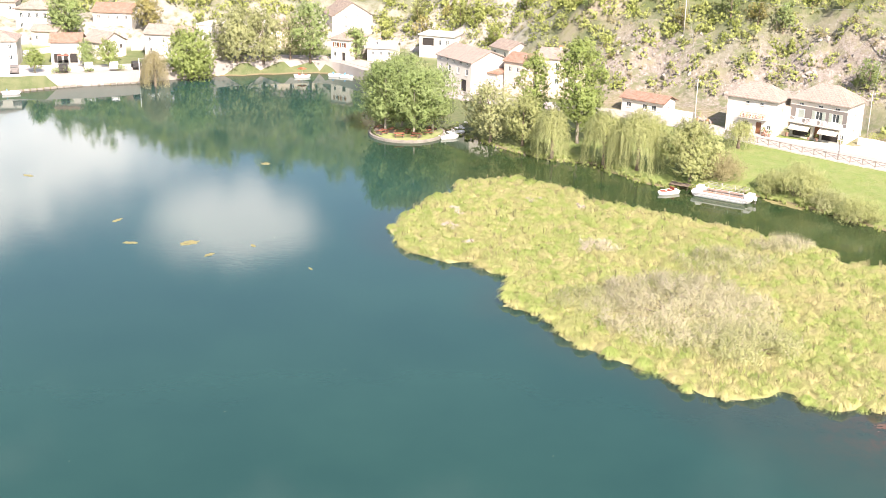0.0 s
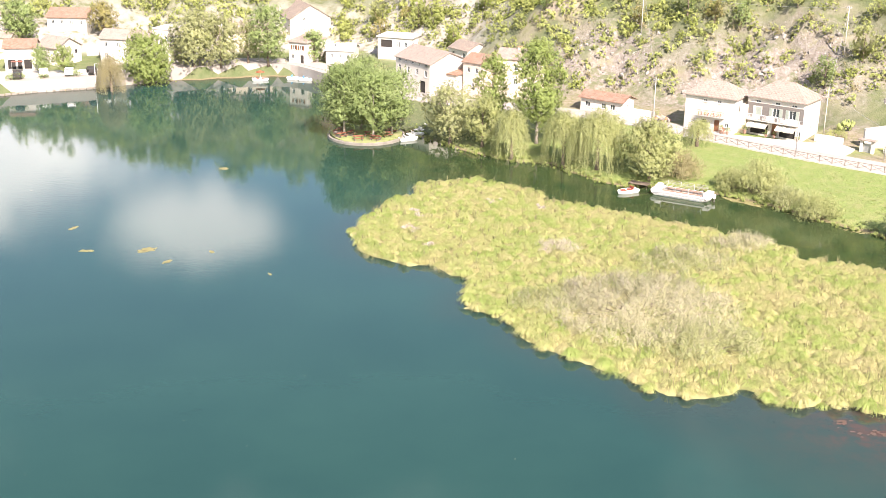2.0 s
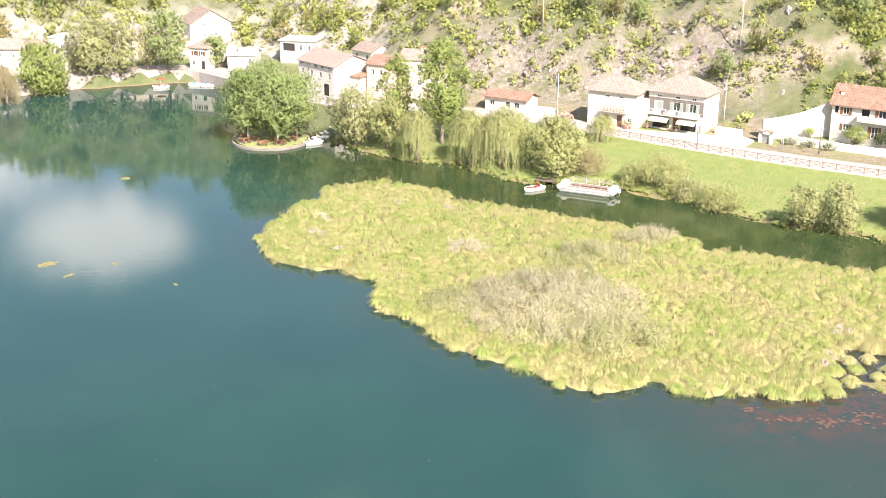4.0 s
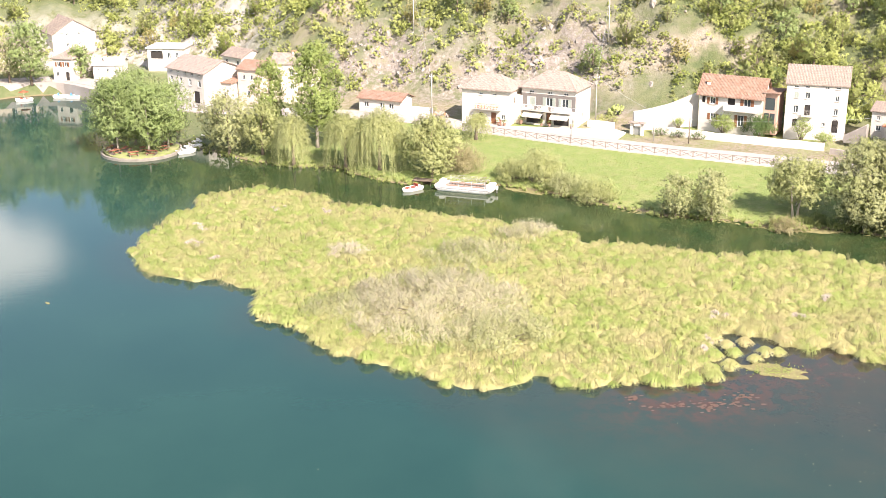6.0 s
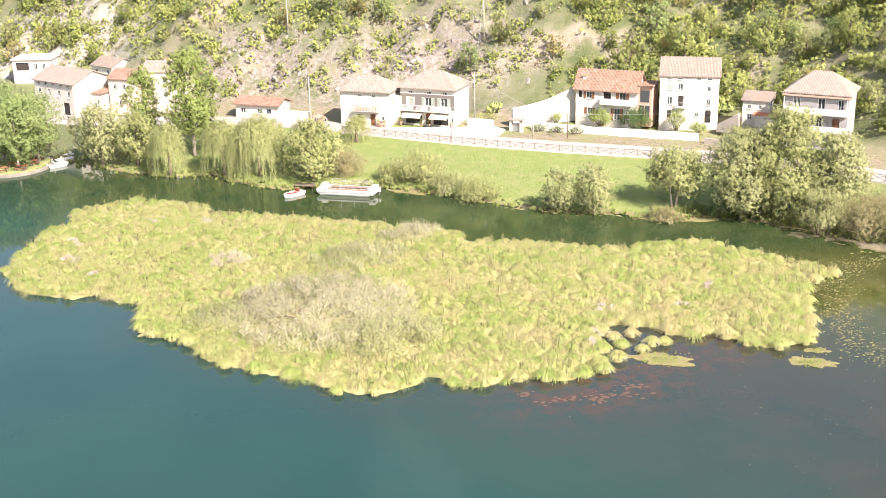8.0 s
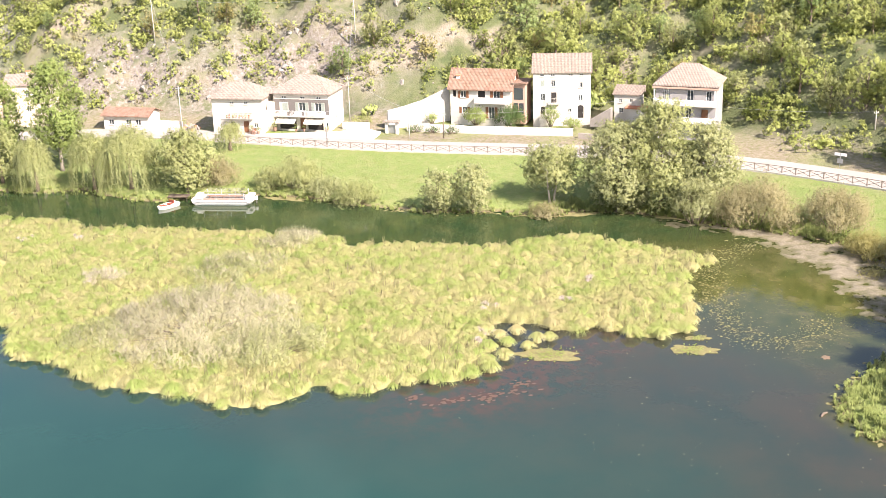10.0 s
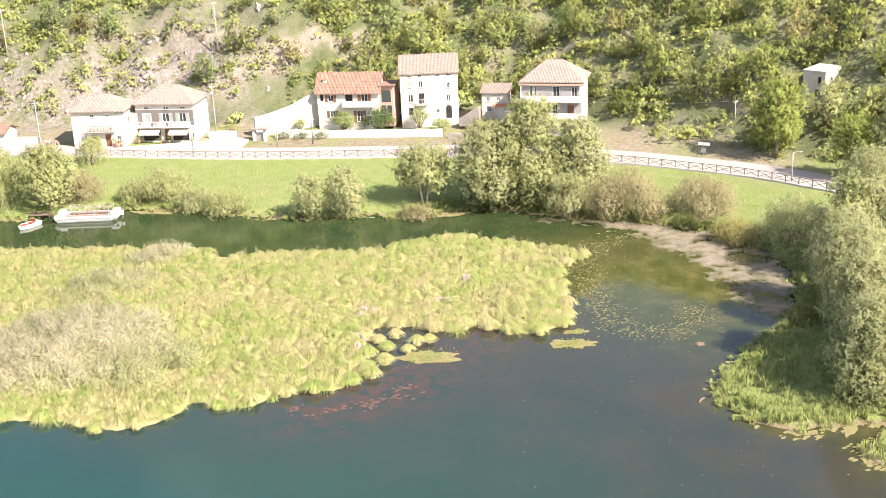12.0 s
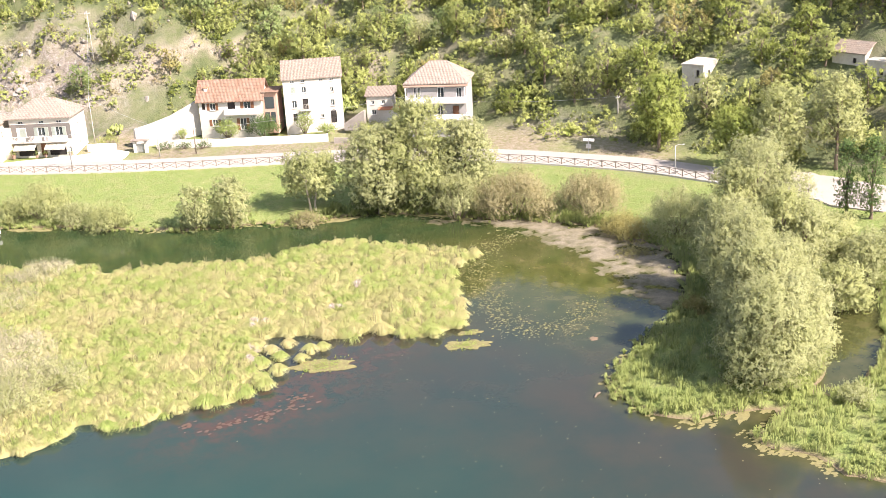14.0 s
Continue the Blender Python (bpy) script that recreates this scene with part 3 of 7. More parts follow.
def water_material():
    m, n, l, b = material("lake_water", 0.03)
    pos = n.new("ShaderNodeNewGeometry").outputs["Position"]
    at = n.new("ShaderNodeAttribute")
    at.attribute_name = "shallow"
    broad = noise_tex(n, l, 0.035, 4, pos)
    deep = ramp(n, l, broad, [(0.35, (0.0105, 0.039, 0.034)), (0.65, (0.014, 0.047, 0.039))])
    brown = ramp(n, l, noise_tex(n, l, 0.16, 6, pos), [(0.35, (0.025, 0.031, 0.026)), (0.62, (0.038, 0.034, 0.026))])
    gr = n.new("ShaderNodeAttribute")
    gr.attribute_name = "channel"
    weed = ramp(n, l, noise_tex(n, l, 0.30, 6, pos), [(0.35, (0.014, 0.034, 0.014)), (0.65, (0.034, 0.046, 0.018))])
    c = blend(n, l, at.outputs["Fac"], deep, brown)
    c = blend(n, l, gr.outputs["Fac"], c, weed)
    mud = n.new("ShaderNodeAttribute")
    mud.attribute_name = "mud"
    olive = ramp(n, l, noise_tex(n, l, 0.35, 7, pos), [(0.36, (0.032, 0.040, 0.011)), (0.52, (0.052, 0.055, 0.016)), (0.70, (0.085, 0.076, 0.032))])
    c = blend(n, l, mud.outputs["Fac"], c, olive)
    red = n.new("ShaderNodeAttribute")
    red.attribute_name = "red_weed"
    tuft = ramp(n, l, noise_tex(n, l, 0.55, 8, pos, 0.7), [(0.44, (0, 0, 0)), (0.58, (1, 1, 1))])
    l.new(blend(n, l, blend(n, l, 1.0, red.outputs["Fac"], tuft, "MULTIPLY"), c, (0.062, 0.036, 0.026)), b.inputs["Base Color"])
    b.inputs["IOR"].default_value = 1.33
    ripple = noise_tex(n, l, 1.6, 3, pos)
    swell = noise_tex(n, l, 0.22, 3, pos)
    add = n.new("ShaderNodeMath")
    add.operation = "ADD"
    l.new(ripple, add.inputs[0])
    l.new(swell, add.inputs[1])
    bump(n, l, b, add.outputs[0], 0.075, 0.05)
    return m


def flat_zero(x, y):
    return 0 * x


water_me = grid_mesh("water", spread(-110, 150, 2.0, -260, 190), spread(40, 260, 2.0, -160, 270), flat_zero)
wv = np.empty(len(water_me.vertices) * 3, np.float32)
water_me.vertices.foreach_get("co", wv)
wx, wy = wv.reshape(-1, 3)[:, 0], wv.reshape(-1, 3)[:, 1]
near_isl, near_shore = -depth_in(wx, wy, ISLAND), depth_in(wx, wy, LAKE)
east = np.clip((wx - 20) / 45, 0, 1)
shallow = np.clip(1 - near_isl / (6 + 60 * east), 0, 1) * (0.35 + 0.65 * east)
shallow = np.maximum(shallow, np.clip(1 - near_shore / (5 + 40 * east), 0, 1))
at = water_me.attributes.new("shallow", "FLOAT", "POINT")
at.data.foreach_set("value", np.clip(shallow, 0, 1).astype(np.float32))
north = np.clip((near_shore < 30) * (1 - near_shore / 30) * 2.2, 0, 1) * np.clip((wx + 30) / 40, 0, 1) * np.clip((wy - 95) / 25, 0, 1)
pond = np.exp(-(((wx - 90) / 11) ** 2 + ((wy - 112) / 17) ** 2)) * 1.3
mud = np.clip(1.6 * np.exp(-(((wx - 92) / 12) ** 2 + ((wy - 109) / 19) ** 2)) * (0.85 + 0.35 * wobble(wx, wy, 7, 0.6)), 0, 1)
mud = np.maximum(mud, 0.8 * np.clip(1 - near_shore / 2.2, 0, 1) * (wx > 60) * (wy < 135))
red_weed = np.exp(-(((wx - 48) / 9) ** 2 + ((wy - 101) / 4.5) ** 2)) * 1.2 + 0.7 * np.exp(-(((wx - 62) / 8) ** 2 + ((wy - 105) / 4) ** 2))
at = water_me.attributes.new("red_weed", "FLOAT", "POINT")
at.data.foreach_set("value", np.clip(red_weed, 0, 1).astype(np.float32))
at = water_me.attributes.new("mud", "FLOAT", "POINT")
at.data.foreach_set("value", np.clip(mud, 0, 1).astype(np.float32))
at = water_me.attributes.new("channel", "FLOAT", "POINT")
at.data.foreach_set("value", np.clip(np.maximum(north, pond), 0, 1).astype(np.float32))
water = part("water", water_me, water_material(), smooth=True)
tagged(water, "calm teal lake water with faint ripples", "water", kind="structure")


# ---- houses ----
BUILT = []


def facade(bm, w, h, holes, place, reveal=0.22):
    """One wall of w by h metres with its openings; place maps (u, v, inward) to a point."""
    us = sorted({0, w, *[a for u, v, ow, oh, *_ in holes for a in (u, u + ow)]})
    vs = sorted({0, h, *[a for u, v, ow, oh, *_ in holes for a in (v, v + oh)]})

    def quad(*pts):
        bm.faces.new([bm.verts.new(place(*q)) for q in pts])

    for u0, u1 in zip(us, us[1:]):
        for v0, v1 in zip(vs, vs[1:]):
            mu, mv = (u0 + u1) / 2, (v0 + v1) / 2
            if not any(u < mu < u + ow and v < mv < v + oh for u, v, ow, oh, *_ in holes):
                quad((u0, v0, 0), (u1, v0, 0), (u1, v1, 0), (u0, v1, 0))
    for u, v, ow, oh, *_ in holes:
        c = [(u, v), (u + ow, v), (u + ow, v + oh), (u, v + oh)]
        for (a, b), (e, f) in zip(c, c[1:] + c[:1]):
            quad((a, b, 0), (a, b, reveal), (e, f, reveal), (e, f, 0))


def fit_window(parent, u, v, w, h, kind, place, frame_mat, shutter_mat):
    """A window or door in its opening: frame, pane and, where it has them, open shutters and a sill."""
    def block(a0, b0, d0, a1, b1, d1, bm=None):
        bm = bm or bmesh.new()
        c = [bm.verts.new(place(a, b, d)) for a in (a0, a1) for b in (b0, b1) for d in (d0, d1)]
        for f in ((0, 1, 3, 2), (4, 6, 7, 5), (0, 4, 5, 1), (2, 3, 7, 6), (0, 2, 6, 4), (1, 5, 7, 3)):
            bm.faces.new([c[i] for i in f])
        return bm
    # near-black sheet closes the hole; its colour stands in for the unlit room
    if kind == "dark":
        part("opening", block(u, v, 0.20, u + w, v + h, 0.24), M_DARK, parent, "dark panel in an unglazed opening, painted as the unlit room")
        return
    if kind in ("door", "garage"):
        d = part("door", block(u + 0.04, v, 0.12, u + w - 0.04, v + h - 0.04, 0.18), M_SHUTTER if kind == "door" else M_DARK, parent, "brown wooden door" if kind == "door" else "dark doorway")
        part("door_handle", block(u + w - 0.2, v + h * 0.45, 0.08, u + w - 0.14, v + h * 0.52, 0.12), M_STEEL, d)
        return
    bm = bmesh.new()
    t = 0.07
    block(u, v, 0.10, u + t, v + h, 0.17, bm)
    block(u + w - t, v, 0.10, u + w, v + h, 0.17, bm)
    block(u + t, v, 0.10, u + w - t, v + t, 0.17, bm)
    block(u + t, v + h - t, 0.10, u + w - t, v + h, 0.17, bm)
    block(u + w / 2 - 0.03, v + t, 0.105, u + w / 2 + 0.03, v + h - t, 0.165, bm)
    wi = part("window", bm, frame_mat, parent)
    part("pane", block(u + t, v + t, 0.13, u + w - t, v + h - t, 0.145), M_GLASS, wi)
    part("sill", block(u - 0.08, v - 0.08, -0.10, u + w + 0.08, v - 0.005, 0.10), M_CONCRETE, wi)
    if kind == "shut":
        part("shutter", block(u - w * 0.48, v, -0.06, u - 0.02, v + h, -0.01), shutter_mat, wi)
        part("shutter", block(u + w + 0.02, v, -0.06, u + w * 1.48, v + h, -0.01), shutter_mat, wi)
    elif kind == "closed":
        part("shutter", block(u + 0.01, v + 0.01, 0.02, u + w / 2 - 0.01, v + h - 0.01, 0.07), shutter_mat, wi)
        part("shutter", block(u + w / 2 + 0.01, v + 0.01, 0.02, u + w - 0.01, v + h - 0.01, 0.07), shutter_mat, wi)


def roof_mesh(w, d, h, rise, kind, over=0.45, thick=0.16):
    """A closed roof over a w by d plan, eaves at h."""
    bm = bmesh.new()
    x0, x1, y0, y1 = -over, w + over, -over, d + over
    k = min((y1 - y0) / 2, (x1 - x0) / 2) * 0.95
    if kind == "hip":
        ridge = [(x0 + k, (y0 + y1) / 2, h + rise), (x1 - k, (y0 + y1) / 2, h + rise)]
    elif kind in ("gable", "cross"):
        # two slabs that meet at the ridge and overhang the walls
        span = d if kind == "gable" else w
        drop = over * rise / (span / 2)
        fold = [(-over, h - drop), (span / 2, h + rise), (span + over, h - drop), (span + over, h - drop + thick), (span / 2, h + rise + thick), (-over, h - drop + thick)]
        ends = []
        for e in ((x0, x1) if kind == "gable" else (y0, y1)):
            ends.append([bm.verts.new((e, a, z) if kind == "gable" else (a, e, z)) for a, z in fold])
        for i in range(6):
            bm.faces.new((ends[0][i], ends[0][(i + 1) % 6], ends[1][(i + 1) % 6], ends[1][i]))
        for e in ends:
            bm.faces.new((e[0], e[1], e[4], e[5]))
            bm.faces.new((e[1], e[2], e[3], e[4]))
        bmesh.ops.recalc_face_normals(bm, faces=bm.faces[:])
        return bm
    elif kind == "mono":
        ridge = [(x0, y1 - 0.02, h + rise), (x1, y1 - 0.02, h + rise)]
    else:
        return add_box(bm, x0, y0, h, x1, y1, h + 0.3, 0.03)
    lo = [bm.verts.new(c) for c in ((x0, y0, h), (x1, y0, h), (x1, y1, h), (x0, y1, h))]
    e = [bm.verts.new(c) for c in ((x0, y0, h + thick), (x1, y0, h + thick), (x1, y1, h + thick), (x0, y1, h + thick))]
    r = [bm.verts.new((x, y, z + thick)) for x, y, z in ridge]
    bm.faces.new(lo[::-1])
    for i in range(4):
        bm.faces.new((lo[i], lo[(i + 1) % 4], e[(i + 1) % 4], e[i]))
    for f in ((e[0], e[1], r[1], r[0]), (e[1], e[2], r[1]), (e[2], e[3], r[0], r[1]), (e[3], e[0], r[0])):
        bm.faces.new(f)
    return bm


def house(name, label, x, y, turn, w, d, z, h, roof="gable", rise=1.6, wall=None, tile=None, front=(), right=(), left=(), frame_mat=None, shutter_mat=None, chimney=None, over=0.45, foot=2.0, category="house", group=""):
    """Origin at the front left corner; x runs along the front, y to the back."""
    ob = thing(name, x, y, z, turn, label, category, group)
    mid = pose(x, y, z, 0, 0, turn) @ Vector((w / 2, d / 2, 0))
    BUILT.append((mid.x, mid.y, math.hypot(w, d) / 2 + 0.8))
    wall, tile, frame_mat, shutter_mat = wall or M_PLASTER, tile or M_TILE, frame_mat or M_WHITE, shutter_mat or M_SHUTTER
    bm = bmesh.new()
    sides = [(w, front, lambda u, v, n: (u, n, v)), (d, right, lambda u, v, n: (w - n, u, v)), (w, (), lambda u, v, n: (w - u, d - n, v)), (d, left, lambda u, v, n: (n, d - u, v))]
    for length, holes, place in sides:
        facade(bm, length, h, holes, place)
        for hole in holes:
            fit_window(ob, *hole[:4], hole[4] if len(hole) > 4 else "win", place, frame_mat, shutter_mat)
    add_box(bm, 0.02, 0.02, -foot, w - 0.02, d - 0.02, 0.0)
    if roof == "cross":
        for yy in (0.0, d):
            bm.faces.new([bm.verts.new(c) for c in ((0, yy, h), (w, yy, h), (w / 2, yy, h + rise))])
    if roof == "gable":
        for xx in (0.0, w):
            bm.faces.new([bm.verts.new(c) for c in ((xx, 0, h), (xx, d, h), (xx, d / 2, h + rise))])
    part("wall", bm, wall, ob)
    part("roof", roof_mesh(w, d, h + 0.01, rise, roof, over), tile if roof != "flat" else M_OLDWALL if wall is M_OLDWALL else M_CONCRETE, ob)
    if chimney:
        cx, cy, ch = chimney
        c = part("chimney", box(cx, cy, h, cx + 0.6, cy + 0.6, h + ch), wall, ob)
        part("cap", box(cx - 0.1, cy - 0.1, h + ch + 0.005, cx + 0.7, cy + 0.7, h + ch + 0.12), M_TERRACOTTA, c)
    return ob


def balcony(ob, u0, u1, z, depth=1.1, rail=None, solid=False):
    b = part("balcony", box(u0, -depth, z - 0.16, u1, -0.003, z, 0.02), M_CONCRETE, ob)
    rail = rail or M_WHITE
    if solid:
        bm = box(u0, -depth, z + 0.002, u1, -depth + 0.1, z + 0.95)
        add_box(bm, u0, -depth + 0.1, z + 0.002, u0 + 0.1, -0.003, z + 0.95)
        add_box(bm, u1 - 0.1, -depth + 0.1, z + 0.002, u1, -0.003, z + 0.95)
        part("parapet", bm, rail, b)
    else:
        part("handrail", box(u0, -depth, z + 0.92, u1, -depth + 0.05, z + 0.97), rail, b)
        n = max(2, int((u1 - u0) / 0.22))
        bm = bmesh.new()
        for i in range(n + 1):
            u = u0 + 0.02 + (u1 - u0 - 0.06) * i / n
            add_box(bm, u, -depth + 0.01, z + 0.001, u + 0.025, -depth + 0.04, z + 0.92)
        part("balustrade", bm, rail, b)
    return b


def awning(ob, u0, u1, z, reach=1.7):
    bm = bmesh.new()
    n = 10
    rows = []
    for k in range(5):
        t = k / 4
        rows.append([bm.verts.new((u0 + (u1 - u0) * i / n, -0.02 - reach * t, z - 0.75 * t ** 1.15 - 0.03 * (i % 2))) for i in range(n + 1)])
    for a, b in zip(rows, rows[1:]):
        for i in range(n):
            bm.faces.new((a[i], a[i + 1], b[i + 1], b[i]))
    last = rows[-1]
    low = [bm.verts.new(v.co + Vector((0, 0, -0.22))) for v in last]
    for i in range(n):
        bm.faces.new((last[i], last[i + 1], low[i + 1], low[i]))
    bmesh.ops.solidify(bm, geom=bm.faces[:], thickness=0.02)
    return part("awning", bm, M_CANVAS, ob, "cream canvas awning")


# roadside houses
h1 = house("house", "white two-storey house with a small flowered balcony", 49.8, 212.7, -35.5, 9.2, 6.2, 2.6, 5.95, "hip", 2.3, M_PLASTER, M_TILE,
           front=[(3.3, 5.05, 0.75, 0.45), (5.9, 5.05, 0.75, 0.45), (3.4, 2.75, 1.0, 1.9, "closed"), (6.0, 2.75, 1.0, 1.9, "closed"), (5.6, 0, 1.0, 2.05, "door"), (7.6, 0.9, 0.7, 0.8), (3.2, 0.3, 0.9, 1.6, "dark")],
           right=[(2.0, 3.4, 0.8, 1.2)], shutter_mat=M_CREAM)
balcony(h1, 2.6, 7.6, 2.72, 0.9, M_WOODRAIL)
part("annex", box(9.21, 2.4, -1, 10.5, 6.0, 4.9), M_CREAM, h1)
h2 = house("house", "grey and white house with awnings and a hipped tile roof", 60.0, 209.3, -39, 10.3, 7.4, 2.65, 6.3, "hip", 2.6, M_PLASTER, M_TILE,
           front=[(1.5, 5.45, 0.9, 0.45), (5.0, 5.45, 0.9, 0.45), (8.0, 5.45, 0.9, 0.45), (1.6, 3.3, 1.0, 1.35, "closed"), (4.7, 3.3, 1.2, 1.5, "shut"), (7.7, 3.3, 1.2, 1.5, "shut"),
                  (0.9, 0, 3.2, 1.9, "dark"), (4.8, 0, 1.0, 2.1, "door"), (6.2, 0, 2.9, 1.9, "dark"), (9.4, 0.5, 0.6, 0.9)],
           right=[(3.4, 3.5, 0.8, 1.2), (3.4, 0.9, 0.8, 1.0)], shutter_mat=M_GREENSHUT, chimney=(6.9, 5.2, 1.5))
part("grey_upper_wall", box(0.004, -0.03, 4.86, 10.296, -0.004, 5.40), M_GREY, h2, "grey painted band under the eaves")
for a, b in ((0.004, 1.1), (2.8, 4.05), (6.55, 7.05), (9.55, 10.296)):
    part("grey_upper_wall", box(a, -0.03, 2.75, b, -0.004, 4.86), M_GREY, h2)
balcony(h2, 0.5, 9.7, 2.55, 1.0, M_WHITE)
awning(h2, 0.7, 4.4, 2.3)
awning(h2, 6.0, 9.5, 2.3)
for i in range(9):
    u = 2.2 + 0.68 * i
    part("washing", box(u, -1.03, 2.72, u + 0.42, -1.01, 3.35), (M_WHITE, M_GREY, M_PALEGREY, M_CANVAS)[i % 4], h2, "cloth hung over the balcony rail")
h0 = house("cottage", "low white cottage with a red tile roof", 33.0, 226.0, -38, 8.8, 4.6, 2.5, 2.6, "gable", 0.9, M_PLASTER, M_TILERED,
           front=[(1.0, 0.9, 1.0, 0.95), (4.4, 0.9, 1.0, 1.0), (6.3, 0.9, 1.0, 1.0)], right=[(1.8, 0.9, 0.7, 0.9)], shutter_mat=M_SHUTTER)
h3 = house("villa", "white villa with a red tile roof and wooden shutters", 88.1, 195.9, -41, 10.9, 5.2, 4.0, 5.35, "gable", 2.75, M_PLASTER, M_TILERED,
           front=[(1.9, 3.5, 1.0, 1.2, "shut"), (5.0, 3.0, 1.3, 1.9, "dark"), (7.8, 3.4, 1.2, 1.5, "shut"), (2.1, 0.8, 1.0, 1.1, "shut"), (6.9, 0.0, 1.1, 2.0, "shut"), (0.5, 3.6, 0.6, 1.4, "dark")],
           chimney=(0.9, 1.0, 1.8))
balcony(h3, 4.6, 10.2, 2.85, 0.9, M_WHITE, True)
annex = part("annex", box(10.92, 0.8, -1.0, 13.3, 5.2, 6.0), M_PINK, h3, "pink rendered annex with dark openings")
for u, v, w, h in ((11.3, 3.3, 1.6, 2.0), (11.2, 0.8, 0.8, 1.9), (12.2, 0.8, 0.8, 1.9)):
    part("opening", box(u, 0.74, v, u + w, 0.79, v + h), M_GLASS, annex)
part("annex_roof", box(10.8, 0.4, 6.01, 13.6, 5.5, 6.22), M_TILERED, h3)
h4 = house("tower_house", "tall white four-storey house with an old tile roof", 99.95, 187.4, -30, 9.9, 9.0, 4.0, 7.95, "gable", 2.4, M_PLASTER, M_TILEOLD,
           front=[(1.2, 7.3, 0.75, 0.4), (3.0, 7.3, 0.75, 0.4), (6.1, 7.3, 0.75, 0.4), (7.9, 7.3, 0.75, 0.4), (1.3, 5.6, 0.7, 1.0, "closed"), (3.1, 5.5, 0.75, 1.1), (7.9, 5.3, 0.6, 0.9),
                  (1.3, 3.0, 0.8, 1.3), (3.1, 2.7, 0.95, 1.8, "garage"), (7.85, 2.95, 0.65, 1.1), (1.3, 0.7, 0.75, 1.3, "garage"), (6.0, 1.0, 0.6, 0.6), (7.7, 0.0, 1.0, 1.8, "garage")],
           shutter_mat=M_GREENSHUT, over=0.25)
balcony(h4, 2.6, 4.6, 2.65, 0.7, M_CONCRETE)
arch = bmesh.new()
add_tube(arch, [(8.2, -0.01, 1.8), (8.2, 0.05, 1.8)], 0.5, 16)
part("arch", arch, M_DARK, h4, "dark arched doorway head")
h5 = house("apartment_house", "pale two-storey house with balconies and a hipped roof", 113.1, 169.6, -45, 9.8, 7.4, 4.5, 6.9, "hip", 3.0, M_PALEGREY, M_TILE,
           front=[(1.2, 4.5, 0.5, 1.9), (1.85, 4.5, 0.5, 1.9), (5.1, 4.2, 1.1, 2.1), (8.2, 4.6, 0.9, 1.6), (2.6, 1.7, 0.9, 1.6), (5.0, 1.5, 0.9, 1.8), (7.5, 1.12, 1.1, 2.1, "door"), (7.4, 0.0, 1.6, 0.85, "door")],
           over=0.5, chimney=(3.6, 2.9, 2.0))
balcony(h5, -0.1, 9.9, 3.95, 1.2, M_WHITE, True)
balcony(h5, 4.5, 9.9, 1.1, 1.2, M_WHITE, True)
part("cornice", box(-0.45, -0.45, 6.5, 10.25, -0.003, 6.8), M_PINK, h5, "reddish band under the eaves")
for u in (-0.05, 9.7):
    part("post", box(u, -1.2, 4.92, u + 0.15, -1.05, 6.49), M_WHITE, h5)
house("hut", "small white outbuilding with an old tile roof", 111.9, 180.3, -42, 4.5, 3.6, 4.5, 3.55, "mono", 0.9, M_PLASTER, M_TILEOLD, front=[(0.8, 2.2, 0.6, 0.7), (2.6, 2.2, 0.6, 0.7), (0.8, 0.4, 0.8, 0.9)], over=0.3, category="outbuilding")
house("shed", "low white shed with a red roof", 112.9, 178.0, -44, 3.2, 1.8, 4.3, 1.6, "mono", 0.35, M_PLASTER, M_TERRACOTTA, over=0.2, category="outbuilding")
house("ruin", "roofless grey stone hut on the wooded slope", 143.5, 137.4, -72, 3.6, 5.6, 9.2, 4.5, "flat", 0.2, M_OLDWALL, M_TILEOLD,
      front=[(2.4, 2.7, 0.55, 1.2, "dark"), (2.0, 0.3, 0.9, 1.6, "garage")], right=[(1.8, 2.6, 0.8, 1.0, "dark")], over=0.1, foot=6, category="ruin")
house("ruin", "old stone cottage with a tiled roof among trees", 156.0, 118.9, -85, 5.4, 5, 13.2, 2.9, "gable", 1.3, M_OLDWALL, M_TILEOLD, front=[(3.4, 1.4, 0.6, 0.8, "dark")], over=0.2, foot=6, category="ruin")
house("ruin", "old roofless stone cottage among trees", 155.4, 112.4, -85, 4.6, 5, 12.4, 3.0, "flat", 1.0, M_OLDWALL, M_TILEOLD, front=[(2.0, 1.2, 0.6, 0.8, "dark")], over=0.1, foot=6, category="ruin")


def row(n, w, v, ow=0.8, oh=1.2, kind="win", pad=1.0):
    """Evenly spaced windows."""
    if n == 1:
        return [((w - ow) / 2, v, ow, oh, kind)]
    return [(pad + (w - 2 * pad - ow) * i / (n - 1), v, ow, oh, kind) for i in range(n)]


G = "village houses"
house("house", "long pale three-storey house with a tile roof", -2.1, 245.2, -54, 11.5, 9.3, 3.0, 5.9, "gable", 1.9, M_PLASTER, M_TILE,
      front=row(5, 11.5, 5.2, 0.7, 0.5, "win") + row(4, 11.5, 3.2, 0.8, 1.2) + [(1.2, 0.9, 0.8, 1.1), (8.2, 0.0, 1.8, 2.3, "garage")], right=[(7.4, 1.0, 0.7, 1.2)], over=0.35, group=G)
house("house", "pale house with a small tile roof behind", 9.4, 266.5, -55, 6.5, 6.0, 3.6, 3.6, "gable", 1.4, M_PLASTER, M_TILEOLD, front=row(2, 6.5, 1.8), right=row(2, 6, 1.8, 0.7, 1.0, "win"), over=0.3, foot=4, group=G)
